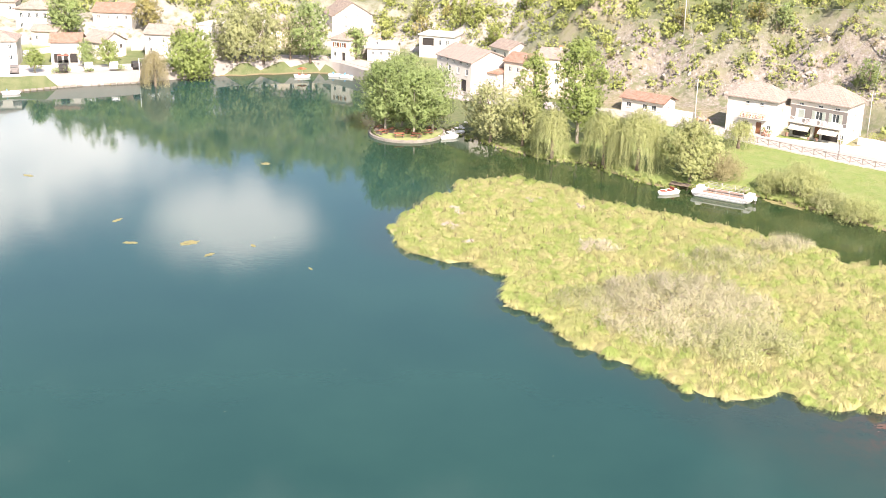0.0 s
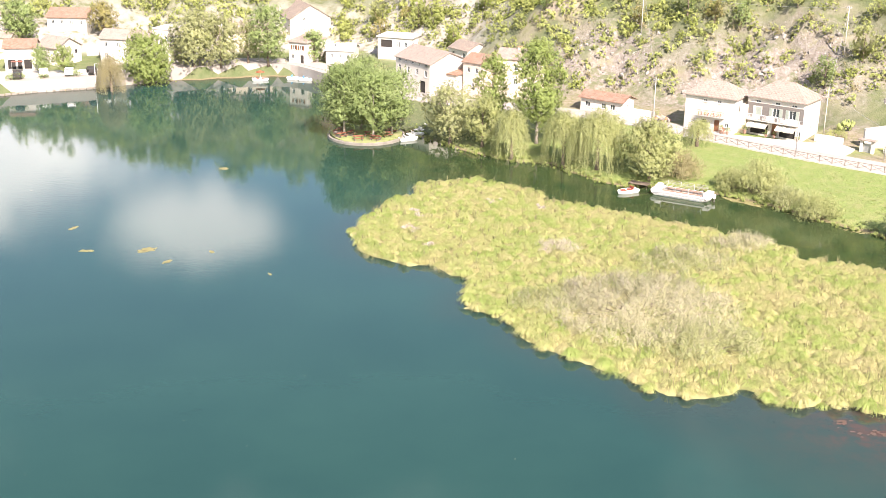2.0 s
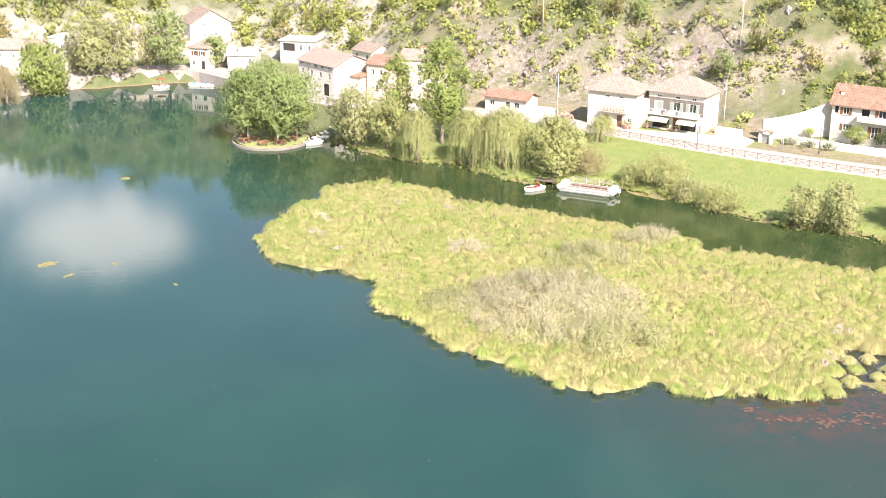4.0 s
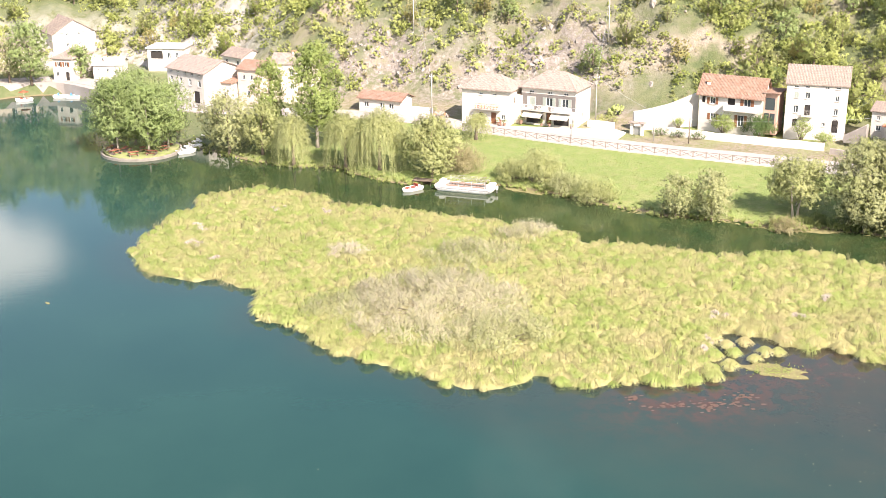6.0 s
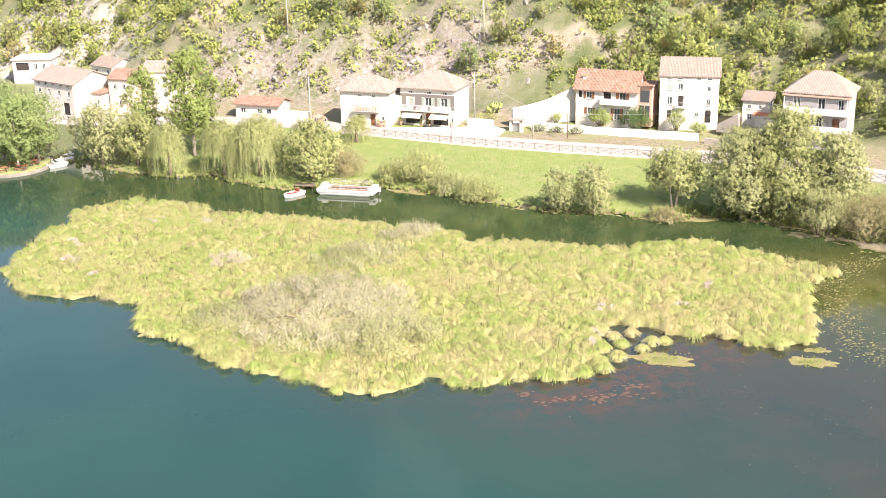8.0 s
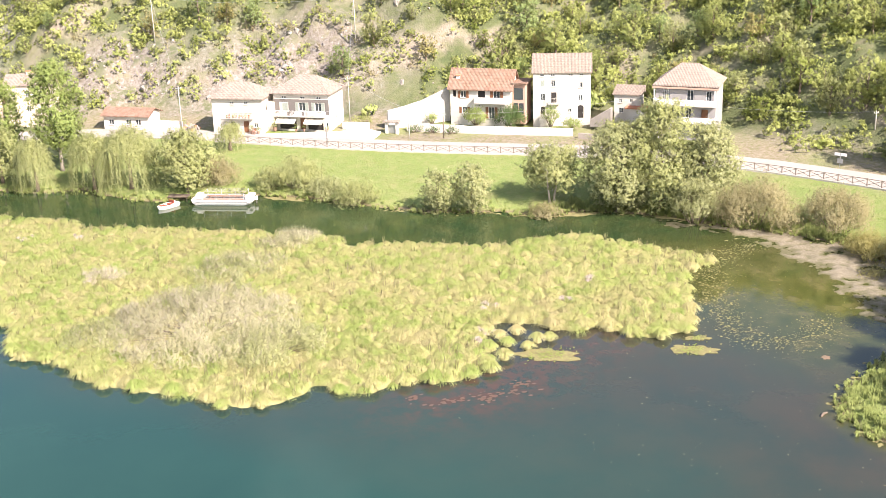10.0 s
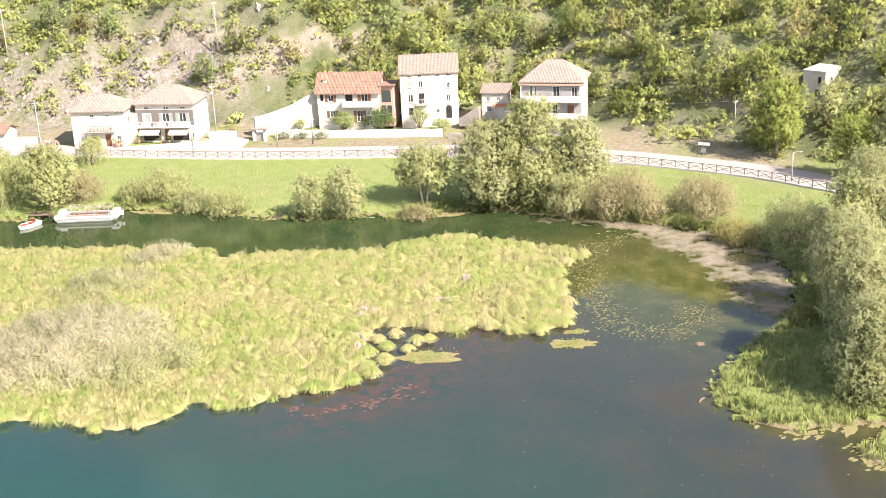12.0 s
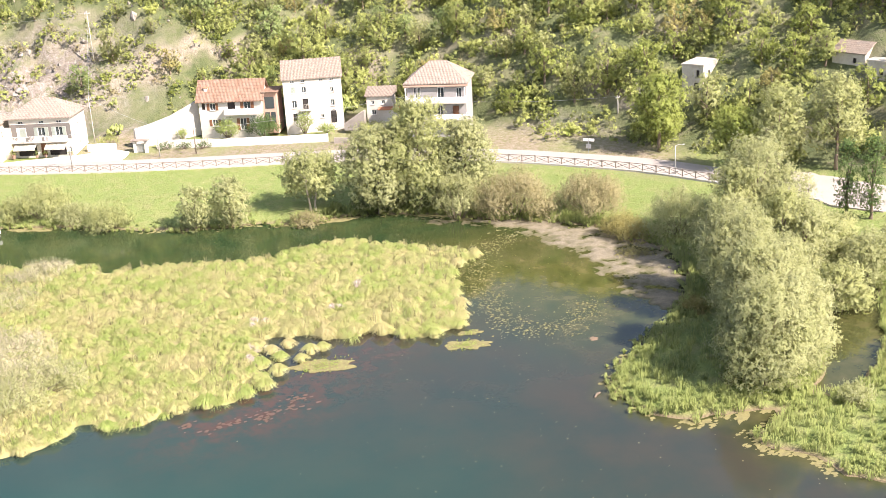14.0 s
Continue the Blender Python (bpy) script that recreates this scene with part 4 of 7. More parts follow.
house("house", "low tiled lean-to between houses", 5.8, 240.0, -37, 5.0, 4.5, 3.0, 3.6, "mono", 0.9, M_PLASTER, M_TILERED, front=[(1.0, 0.8, 0.8, 1.2), (3.0, 0.9, 0.7, 1.0)], over=0.3, group=G)
house("house", "pink plastered house with a red tile roof", 11.2, 238.2, -37, 4.6, 6.4, 3.0, 6.2, "gable", 1.3, M_PALEPINK, M_TILERED, front=row(2, 4.6, 4.2, 0.7, 1.0) + row(1, 4.6, 1.2, 0.7, 1.0), right=row(2, 6.4, 4.2, 0.7, 1.0), over=0.3, group=G)
house("house", "cream house with white window frames behind poplars", 17.6, 236.8, -20, 8.0, 7.0, 3.0, 7.2, "gable", 1.4, M_CREAM, M_TILE, front=row(3, 8, 5.0) + row(3, 8, 2.2), over=0.3, group=G, chimney=(3.5, 3, 1.9))
house("loggia_house", "pale flat-roofed house with an open loggia", -6.5, 276.5, -20, 8.2, 6.5, 2.9, 4.7, "flat", 0.3, M_PLASTER, M_TILE, front=[(0.7, 2.5, 2.8, 1.7, "dark"), (4.6, 2.7, 0.7, 1.2, "win"), (6.4, 2.7, 0.7, 1.2, "win")], right=[(1.0, 2.7, 0.9, 1.2, "win")], over=0.3, foot=4, group=G)
house("house", "low white house with a shallow roof", -17.9, 270.8, -8, 6.2, 6.5, 2.5, 2.9, "gable", 1.0, M_PLASTER, M_CONCRETE, front=row(3, 6.2, 1.4, 0.6, 0.8, "win"), over=0.3, group=G, chimney=(2.2, 1.0, 1.9))
house("house", "small white house with a hipped tile roof", -26.1, 271.2, -27, 4.6, 9.0, 2.5, 4.6, "hip", 1.6, M_PLASTER, M_TILE, front=row(2, 4.6, 3.0, 0.8, 1.0, "shut") + [(0.6, 0.9, 0.7, 1.0, "win"), (2.9, 0.0, 0.9, 1.9, "garage")], right=row(2, 9, 3.0, 0.7, 0.9, "win"), over=0.3, group=G)
house("large_house", "large white gabled house with a brown tile roof", -27.6, 291.0, 22, 10.0, 14, 4.6, 4.6, "cross", 3.0, M_PLASTER, M_TILEOLD, front=[(3.2, 4.0, 0.6, 0.8, "win"), (6.0, 4.0, 0.6, 0.8, "win"), (3.2, 1.6, 0.6, 0.8, "win"), (6.0, 1.6, 0.6, 0.8, "win")], over=0.3, foot=5, group=G)
house("house", "long pale house with a faded tile roof", -41.5, 282.0, 4, 10.5, 8, 3.0, 4.4, "gable", 2.2, M_CREAM, M_TILE, front=row(3, 10.5, 2.6, 0.8, 1.1, "win") + row(2, 10.5, 0.6, 0.8, 1.0, "win"), over=0.3, foot=4, group=G)
house("house", "plain white house beside the willows", -55.4, 268.6, -20, 4.2, 6, 2.9, 7.0, "flat", 0.3, M_PLASTER, M_TILE, front=row(2, 4.2, 4.6, 0.7, 1.0, "win", 0.6) + row(2, 4.2, 1.4, 0.7, 1.0, "win", 0.6), over=0.15, group=G)
house("house", "long white house with a faded tile roof", -67.2, 269.2, -10, 11.4, 7, 2.7, 5.0, "gable", 1.5, M_PLASTER, M_TILE, front=row(4, 11.4, 3.2, 0.7, 1.0, "win") + row(3, 11.4, 0.9, 0.7, 1.0, "win"), right=row(2, 7, 3.6, 0.6, 0.8, "win"), over=0.35, group=G)
house("house", "white house with a gabled tile roof", -81.2, 270.0, -34, 6.6, 6.6, 2.6, 3.2, "gable", 1.9, M_PLASTER, M_TILE, front=row(2, 6.6, 1.2, 0.7, 0.9, "win"), right=row(2, 6.6, 1.5, 0.7, 0.9, "dark"), over=0.35, group=G)
house("shop", "white corner shop with a red tile roof", -85.0, 259.4, 10, 6.4, 6.5, 2.5, 4.5, "gable", 1.3, M_PLASTER, M_TILERED, front=[(0.6, 0.0, 1.6, 2.0, "dark"), (3.9, 0.0, 1.6, 2.0, "dark"), (2.6, 0.0, 0.9, 2.0, "garage")], over=0.35, group=G)
awn = thing("shop_awning", -82.0, 258.6, 2.5, 10, "dark red awning over the shop entrance", "awning")
part("canvas", box(-1.2, -1.4, 1.95, 1.2, -0.2, 2.05, 0.02), M_RED, awn)
for u in (-1.1, 1.1):
    part("pole", tube([(u, -1.35, 0), (u, -1.35, 1.94)], 0.04, 6), M_STEEL, awn)
house("house", "white two-storey house with a tile roof", -100.5, 255.4, 12, 9.2, 8, 2.5, 4.8, "hip", 1.7, M_PLASTER, M_TILE, front=row(3, 9.2, 3.2, 0.7, 1.0, "win") + row(3, 9.2, 0.9, 0.7, 1.0, "win"), over=0.35, group=G)
house("house", "white hip-roofed house on the slope", -100.6, 284.0, -3, 8.4, 7.5, 5.4, 4.8, "hip", 1.9, M_PLASTER, M_TILE, front=row(4, 8.4, 2.8, 0.8, 1.2, "win") + [(1.0, 0.6, 0.8, 1.0, "win"), (4.0, 0.6, 0.8, 1.0, "win")], over=0.4, foot=6, group=G)
house("house", "plain white house with a long tile roof", -83.0, 285.4, -4, 9.2, 8, 6.0, 3.8, "gable", 1.6, M_PLASTER, M_TILERED, front=row(4, 9.2, 2.2, 0.7, 0.9, "win"), over=0.35, foot=6, group=G)
house("house", "small house half hidden on the slope", -95.4, 278.6, -10, 6.2, 4.6, 3.0, 3.2, "gable", 1.1, M_CREAM, M_TILE, front=row(2, 6.2, 1.2, 0.7, 0.9, "win"), over=0.35, foot=4, group=G)
house("house", "white house at the upper edge of the village", -110, 288, 6, 8, 7, 7.0, 4.0, "hip", 1.5, M_PLASTER, M_TILE, front=row(3, 8, 2.2, 0.7, 1.0, "win"), over=0.35, foot=5, group=G)


# ---- plants ----
rng = np.random.default_rng(7)


def leaf_quads(points, normals, size, r, long=1.5):
    """Small leaf clumps: a pointed three-cornered blade at each point, turned at random about its normal."""
    n = len(points)
    u = r.normal(size=(n, 3))
    u -= normals * (u * normals).sum(1)[:, None]
    u /= np.linalg.norm(u, axis=1)[:, None] + 1e-9
    w = np.cross(normals, u)
    k = size * r.uniform(0.6, 1.35, n)[:, None]
    v = np.stack([points - u * k * long, points + u * k * long * 0.7 - w * k * 0.85, points + u * k * long * 0.7 + w * k * 0.85], 1)
    return v.reshape(-1, 3)


def unit(r, n):
    d = r.normal(size=(n, 3))
    return d / np.linalg.norm(d, axis=1)[:, None]


def toward(v):
    return v / (np.linalg.norm(v, axis=1)[:, None] + 1e-9)


def foliage(r, centres, radii, mids, tones, size, cover=1.3, reach=0.55, up=0.5, thin=0.5, per=7):
    """Leafy shoots over uneven lobes of a crown: each shoot stands out from its lobe and carries a few pointed leaves.
    Columns: place, outward direction, tone."""
    c, rad, mid, tone = (np.asarray(a, float) for a in (centres, radii, mids, tones))
    m = np.maximum(2, (cover * 8.8 * rad.mean(1) ** 2 / (1.7 * thin * size * size) / per).astype(int))
    i = np.repeat(np.arange(len(c)), m)
    n = len(i)
    d = toward(unit(r, n) + np.array([0, 0, 0.14]))
    ph = c[i] * 1.7
    lump = 1 + 0.22 * np.sin(4.3 * d[:, 0] + ph[:, 0]) * np.sin(4.1 * d[:, 1] + ph[:, 1]) + 0.13 * np.sin(6 * d[:, 2] + ph[:, 2])
    deep = np.where(r.random(n) < 0.2, r.uniform(0.3, 0.7, n), r.uniform(0.62, 1.12, n)) * lump
    root = c[i] + d * rad[i] * deep[:, None]
    axis = toward(0.8 * d + np.array([0, 0, up]) + 0.5 * unit(r, n))
    length = reach * r.uniform(0.5, 1.4, n)
    j = np.repeat(np.arange(n), per)
    k = len(j)
    t = r.random(k)
    p = root[j] + axis[j] * (length[j] * t)[:, None] + r.normal(size=(k, 3)) * (0.17 * length[j] * (1.15 - t))[:, None]
    face = toward(d[j] + np.array([0, 0, 0.3]) + 0.65 * unit(r, k))
    u = axis[j] + 0.9 * unit(r, k)
    u = toward(u - face * (u * face).sum(1)[:, None])
    w = np.cross(face, u)
    s = (size * r.uniform(0.65, 1.3, k) * (1.1 - 0.3 * t))[:, None]
    v = np.stack([p + u * s * 1.2, p - u * s * 0.5 - w * s * thin, p - u * s * 0.5 + w * s * thin], 1).reshape(-1, 3)
    away = c[i] - mid[i]
    away /= np.linalg.norm(away, axis=1)[:, None] + 0.5
    o = toward(0.5 * d + 0.9 * away + np.array([0, 0, 0.50]))
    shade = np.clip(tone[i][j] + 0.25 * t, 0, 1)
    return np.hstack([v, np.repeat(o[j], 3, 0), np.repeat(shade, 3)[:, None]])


def quad_mesh(name, v):
    """A mesh of loose leaves; columns 3 to 5, where given, hold the outward direction."""
    me = mesh_from(name, v[:, :3], np.arange(len(v)).reshape(-1, 3))
    if v.shape[1] > 6:
        me.attributes.new("tip", "FLOAT", "POINT").data.foreach_set("value", v[:, 6].astype(np.float32))
    if v.shape[1] >= 6:
        me.attributes.new("outward", "FLOAT_VECTOR", "POINT").data.foreach_set("vector", v[:, 3:6].astype(np.float32).ravel())
    return me


def crown_boughs(r, height, width, base, n, shape="round"):
    """Centres and radii of a crown's lobes."""
    out = []
    for i in range(n):
        h = (i + 0.5) / n
        if shape == "column":
            reach = 0.35 + 0.65 * math.sin(math.pi * min(1, 0.15 + 0.75 * h))
        elif shape == "dome":
            reach = math.sqrt(max(0.03, 1 - (h * 0.98) ** 2))
        else:
            reach = math.sqrt(max(0.05, 1 - ((h - 0.42) / 0.62) ** 2))
        rad = width * r.uniform(0.15, 0.27) * (1.0 - 0.3 * h) * (1.25 if shape == "column" else 1.0)
        a, k = i * 2.4 + r.uniform(-0.5, 0.5), math.sqrt(r.uniform(0.25, 1.0))
        d = max(0.0, reach * width / 2 - rad * 0.8) * k
        z = min(base + (height - base) * (0.06 + 0.94 * h), height - rad * r.uniform(0.7, 1.1))
        out.append(((d * math.cos(a), d * math.sin(a), max(z, rad * 0.7)), (rad, rad, rad * r.uniform(0.8, 1.1))))
    return out


def trunk_mesh(r, height, width, base, boughs, thick, stems=1, limbs=6):
    bm = bmesh.new()
    for s in range(stems):
        ox = 0 if stems == 1 else (s - (stems - 1) / 2) * thick * 4
        lean = 0.0 if stems == 1 else (s - (stems - 1) / 2) * width * 0.12
        pts = [(ox, 0, -0.5), (ox + lean * 0.2, 0.05, base * 0.5), (ox + lean * 0.6, -0.05, base), (ox + lean, 0.1, base + (height - base) * 0.45), (ox + lean * 1.2, 0, base + (height - base) * 0.75)]
        add_tube(bm, pts, [thick * 1.35, thick, thick * 0.8, thick * 0.45, thick * 0.15], 8)
    for (x, y, z), rad in boughs[::max(1, len(boughs) // limbs)]:
        s = Vector((0, 0, min(z * 0.55 + 0.2, base + (height - base) * 0.4)))
        e = Vector((x, y, z))
        mid = (s + e) / 2 + Vector((r.uniform(-0.2, 0.2), r.uniform(-0.2, 0.2), 0.2))
        add_tube(bm, [s, mid, e], [thick * 0.42, thick * 0.25, thick * 0.06], 4)
    return bm


def tree(name, x, y, height, width, leaf, label, base=None, n=18, size=0.26, shape="round", thick=0.25, bark=None, stems=1, seed=1, category="tree", z=None, group="", turn=0, cover=1.25, up=0.7, reach=0.8):
    r = np.random.default_rng(seed)
    base = height * 0.22 if base is None else base
    ob = thing(name, x, y, (land_at(x, y) if z is None else z), turn, label, category, group)
    boughs = crown_boughs(r, height, width, base, n, shape)
    part("trunk", trunk_mesh(r, height, width, base, boughs, thick, stems), bark or M_BARK, ob, smooth=True)
    c, rad = [b[0] for b in boughs], [b[1] for b in boughs]
    mid = np.tile((0, 0, base + (height - base) * 0.4), (n, 1))
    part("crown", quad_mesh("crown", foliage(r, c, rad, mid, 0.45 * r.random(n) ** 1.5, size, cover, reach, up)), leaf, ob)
    return ob


def weeping(name, x, y, height, width, leaf, label, seed=1, strands=260, size=0.13, depth=None):
    """A weeping willow: boughs on top, from which long leafy strands hang almost to the ground."""
    r = np.random.default_rng(seed)
    ob = thing(name, x, y, land_at(x, y), 0, label, "tree")
    boughs = crown_boughs(r, height, width * 0.85, height * 0.5, 15, "dome")
    part("trunk", trunk_mesh(r, height, width, height * 0.3, boughs, 0.3), M_BARK, ob, smooth=True)
    vs = [foliage(r, [b[0] for b in boughs], [b[1] for b in boughs], np.tile((0, 0, height * 0.5), (15, 1)), 0.4 * r.random(15), 0.15, 0.8, 0.6, -0.2, 0.35)]
    for i in range(int(strands * 1.5)):
        (bx, by, bz), (br, _, _) = boughs[r.integers(0, 15)]
        a = math.atan2(by, bx) + r.normal() * 0.8
        rx, ry = bx + br * 0.9 * math.cos(a), (by + br * 0.9 * math.sin(a)) * (depth or width) / width
        top = bz + br * r.uniform(-0.4, 0.7)
        end = max(0.15, top - height * r.uniform(0.2, 0.8))
        m = max(5, int((top - end) / 0.13))
        h = np.linspace(top, end, m)
        bow = (top - h) / (top - end + 0.01)
        sway = 0.7 * np.sqrt(bow) + 0.25 * np.sin(3 * bow + i)
        p = np.stack([rx + sway * math.cos(a), ry + sway * math.sin(a), h], 1) + r.normal(size=(m, 3)) * 0.08
        u = toward(np.array([0, 0, -1.0]) + 0.4 * r.normal(size=(m, 3)))
        w = toward(np.cross(np.array([math.cos(a), math.sin(a), 0.3]) + 0.6 * r.normal(size=(m, 3)), u))
        s = size * r.uniform(0.7, 1.3, m)[:, None]
        o = np.tile(np.array([math.cos(a), math.sin(a), 0.55, 0.0]), (m * 3, 1))
        o[:, 3] = np.clip(0.5 * r.random() ** 2 + 0.2 * np.repeat(bow, 3), 0, 1)
        vs.append(np.hstack([np.stack([p - u * s * 0.7, p + u * s * 1.5 - w * s * 0.35, p + u * s * 1.5 + w * s * 0.35], 1).reshape(-1, 3), o]))
    part("crown", quad_mesh("crown", np.vstack(vs)), leaf, ob)
    return ob


def blades(r, x, y, z, count, length, spread_, width, droop=1.0, comb=None):
    """Arching blades out of many clumps: x, y, z, length and comb (the way that the blades are swept) are arrays, one for each clump."""
    n = len(x)
    m = n * count
    cx, cy, cz, ln = (np.repeat(a, count) for a in (x, y, z, length))
    a = r.uniform(0, math.tau, m)
    if comb is not None:
        a = np.where(r.random(m) < 0.72, np.repeat(comb, count) + 0.7 * r.normal(size=m), a)
    out = r.uniform(0.15, 1.0, m) * spread_ * ln
    h = ln * r.uniform(0.65, 1.05, m) * (1 - 0.35 * (out / (spread_ * ln)) ** 2)
    dx, dy = np.cos(a), np.sin(a)
    bx, by = cx + dx * 0.12 * ln, cy + dy * 0.12 * ln
    wx_, wy_ = -dy * width, dx * width
    p0 = np.stack([bx, by, cz - 0.1], 1)
    p1 = np.stack([bx + dx * out * 0.45, by + dy * out * 0.45, cz + h * 0.85], 1)
    p2 = np.stack([bx + dx * out, by + dy * out, cz + h * (1 - 0.55 * droop * r.uniform(0.5, 1.3, m))], 1)
    w = np.stack([wx_, wy_, 0 * wx_], 1)
    v = np.stack([p0 - w * 0.7, p0 + w * 0.7, p1 + w, p1 - w, p2 + w * 0.15, p2 - w * 0.15], 1).reshape(-1, 3)
    i = np.arange(m)[:, None] * 6
    f = np.concatenate([i + np.array([[0, 1, 2, 3]]), i + np.array([[3, 2, 4, 5]])], 0)
    o = np.stack([dx * 0.35, dy * 0.35, np.full(m, 1.0)], 1)
    return v, f, np.repeat(o, 6, 0)


def fountain(r, x, y, z, length, count, comb, lean=0.35, width=0.019):
    """Sedge tussocks: many fine blades that spring from one crown, arch over and trail on every side.
    x, y, z, length and comb (the way that the wind has laid them) are arrays, one for each tussock."""
    m = len(x) * count
    cx, cy, cz, ln, cb = (np.repeat(a, count) for a in (x, y, z, length, comb))
    a, q = r.uniform(0, math.tau, m), r.uniform(0.05, 1.0, m) ** 0.7
    dx, dy = np.cos(a), np.sin(a)
    out = ln * (0.15 + 0.95 * q)
    h = ln * (0.78 - 0.40 * q ** 1.5) * r.uniform(0.8, 1.15, m)
    lx, ly = lean * ln * np.cos(cb), lean * ln * np.sin(cb)
    side = width * r.uniform(0.7, 1.4, m)
    w = np.stack([-dy * side, dx * side, 0 * dx], 1)
    p0 = np.stack([cx + dx * 0.16 * ln, cy + dy * 0.16 * ln, cz - 0.12], 1)
    p1 = np.stack([cx + dx * (0.16 * ln + out * 0.5) + lx * 0.4, cy + dy * (0.16 * ln + out * 0.5) + ly * 0.4, cz + h * 0.85], 1)
    p2 = np.stack([cx + dx * (0.16 * ln + out) + lx, cy + dy * (0.16 * ln + out) + ly, cz + h * (0.85 - 0.75 * q) - 0.08], 1)
    v = np.stack([p0, p1 + w, p1 - w, p2], 1).reshape(-1, 3)
    i = np.arange(m)[:, None] * 4
    o = toward(np.stack([dx * q, dy * q, np.full(m, 0.9)], 1))
    me = mesh_from("leaf_tuft", v, np.concatenate([i + np.array([[0, 1, 2]]), i + np.array([[2, 1, 3]])], 0))
    me.attributes.new("outward", "FLOAT_VECTOR", "POINT").data.foreach_set("vector", np.repeat(o, 4, 0).astype(np.float32).ravel())
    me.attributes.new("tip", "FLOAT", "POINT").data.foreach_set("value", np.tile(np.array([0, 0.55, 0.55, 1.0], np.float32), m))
    tone = np.clip(np.repeat(r.random(len(x)), count) + 0.20 * r.normal(size=m), 0, 1)
    me.attributes.new("tone", "FLOAT", "POINT").data.foreach_set("value", np.repeat(tone, 4).astype(np.float32))
    return me


def blade_mesh(name, made):
    v, f, o = made
    me = mesh_from(name, v, f)
    me.attributes.new("outward", "FLOAT_VECTOR", "POINT").data.foreach_set("vector", o.astype(np.float32).ravel())
    me.attributes.new("tip", "FLOAT", "POINT").data.foreach_set("value", np.tile(np.array([0, 0, 0.25, 0.25, 0.7, 0.7], np.float32), len(v) // 6))
    return me


# ---- island ----
def island_height(x, y):
    d = depth_in(x, y, ISLAND) + 0.35 * wobble(x, y, 1.6, 0.9)
    return np.where(d > 0, np.minimum(0.02 + 0.22 * d, 0.42) + 0.10 * wobble(x, y, 2.2, 4), np.maximum(-0.02 + 0.5 * d, -0.8))


M_PEAT = weathered("sedge_thatch", (0.31, 0.29, 0.13), (0.22, 0.185, 0.09), 0.95, 4, 0.6, 0.6)
island = part("island", grid_mesh("island", np.arange(-12, 96, 0.8), np.arange(99, 190, 0.8), island_height), M_PEAT, smooth=True)
tagged(island, "low floating peat island covered with yellow-green sedge", "island", kind="structure")


def jittered(r, poly, step, margin):
    """Places about one step apart inside an outline."""
    lo, hi = poly.min(0), poly.max(0)
    gx, gy = np.meshgrid(np.arange(lo[0], hi[0], step), np.arange(lo[1], hi[1], step * 0.87))
    gx[1::2] += step / 2
    q = np.stack([gx.ravel(), gy.ravel()], 1)
    q = q + r.uniform(-0.36, 0.36, q.shape) * step
    return q[depth_in(q[:, 0], q[:, 1], poly) > margin]


p = jittered(rng, ISLAND, 1.28, 0.0)
p = p[rng.random(len(p)) < 0.965]
tall = rng.uniform(0.75, 1.25, len(p)) * (1 + 0.15 * wobble(p[:, 0], p[:, 1], 5.0, 0.8))
made = fountain(rng, p[:, 0], p[:, 1], island_height(p[:, 0], p[:, 1]) + 0.06, tall, 118, 2.4 * wobble(p[:, 0], p[:, 1], 6.0, 1.4) - 1.6, 0.45)
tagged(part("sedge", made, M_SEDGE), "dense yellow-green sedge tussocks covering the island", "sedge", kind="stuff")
p = np.array([(1.2, 166.5), (2.0, 164.0), (0.4, 158.6), (1.4, 157.4), (3.4, 151.2), (13, 171), (19.5, 168.5), (72.5, 121.5), (66.5, 117), (55.0, 113.8), (52.6, 110.6), (57.4, 119)])
p = np.repeat(p, 5, 0) + rng.normal(size=(60, 2)) * 0.45
tagged(part("dry_sedge", fountain(rng, p[:, 0], p[:, 1], island_height(p[:, 0], p[:, 1]) + 0.45, rng.uniform(0.35, 0.6, 60), 60, rng.uniform(0, 6, 60)), M_TWIG), "bleached dead clumps among the sedge", "sedge", kind="stuff")
# tall brown seed heads along the channel side and in the eastern part
p = jittered(rng, ISLAND, 1.1, -0.1)
far_side = (p[:, 1] > 150 - 0.62 * (p[:, 0] - 20)) & (depth_in(p[:, 0], p[:, 1], ISLAND) < 2.0)
p = p[(rng.random(len(p)) < np.where(far_side, 0.40, np.where(wobble(p[:, 0], p[:, 1], 6.5, 2.6) > 0.25, 0.22, 0.03)))]
made = blades(rng, p[:, 0], p[:, 1], island_height(p[:, 0], p[:, 1]) + 0.2, 9, rng.uniform(0.9, 1.5, len(p)), 0.30, 0.028, 0.25)
tagged(part("seed_heads", blade_mesh("seed_heads", made), M_LEAFDRY), "brownish seed heads standing over the sedge", "sedge", kind="stuff")


def tussock(x, y, size, z=0.0):
    r = np.random.default_rng(int(abs(x * 31 + y * 17)))
    ob = thing("sedge_tussock", x, y, z, 0, "rounded yellow-green sedge tussock standing in the water", "tussock", "tussocks along the island edge")
    bm = bmesh.new()
    bmesh.ops.create_icosphere(bm, subdivisions=2, radius=0.50 * size, matrix=Matrix.Diagonal((1, 1, 0.85, 1)))
    part("root_mound", bm, M_PEAT, ob, "dark peaty root mound", smooth=True)
    one = np.zeros(1)
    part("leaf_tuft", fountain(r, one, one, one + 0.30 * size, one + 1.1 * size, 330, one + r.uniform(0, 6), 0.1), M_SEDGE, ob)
    return ob


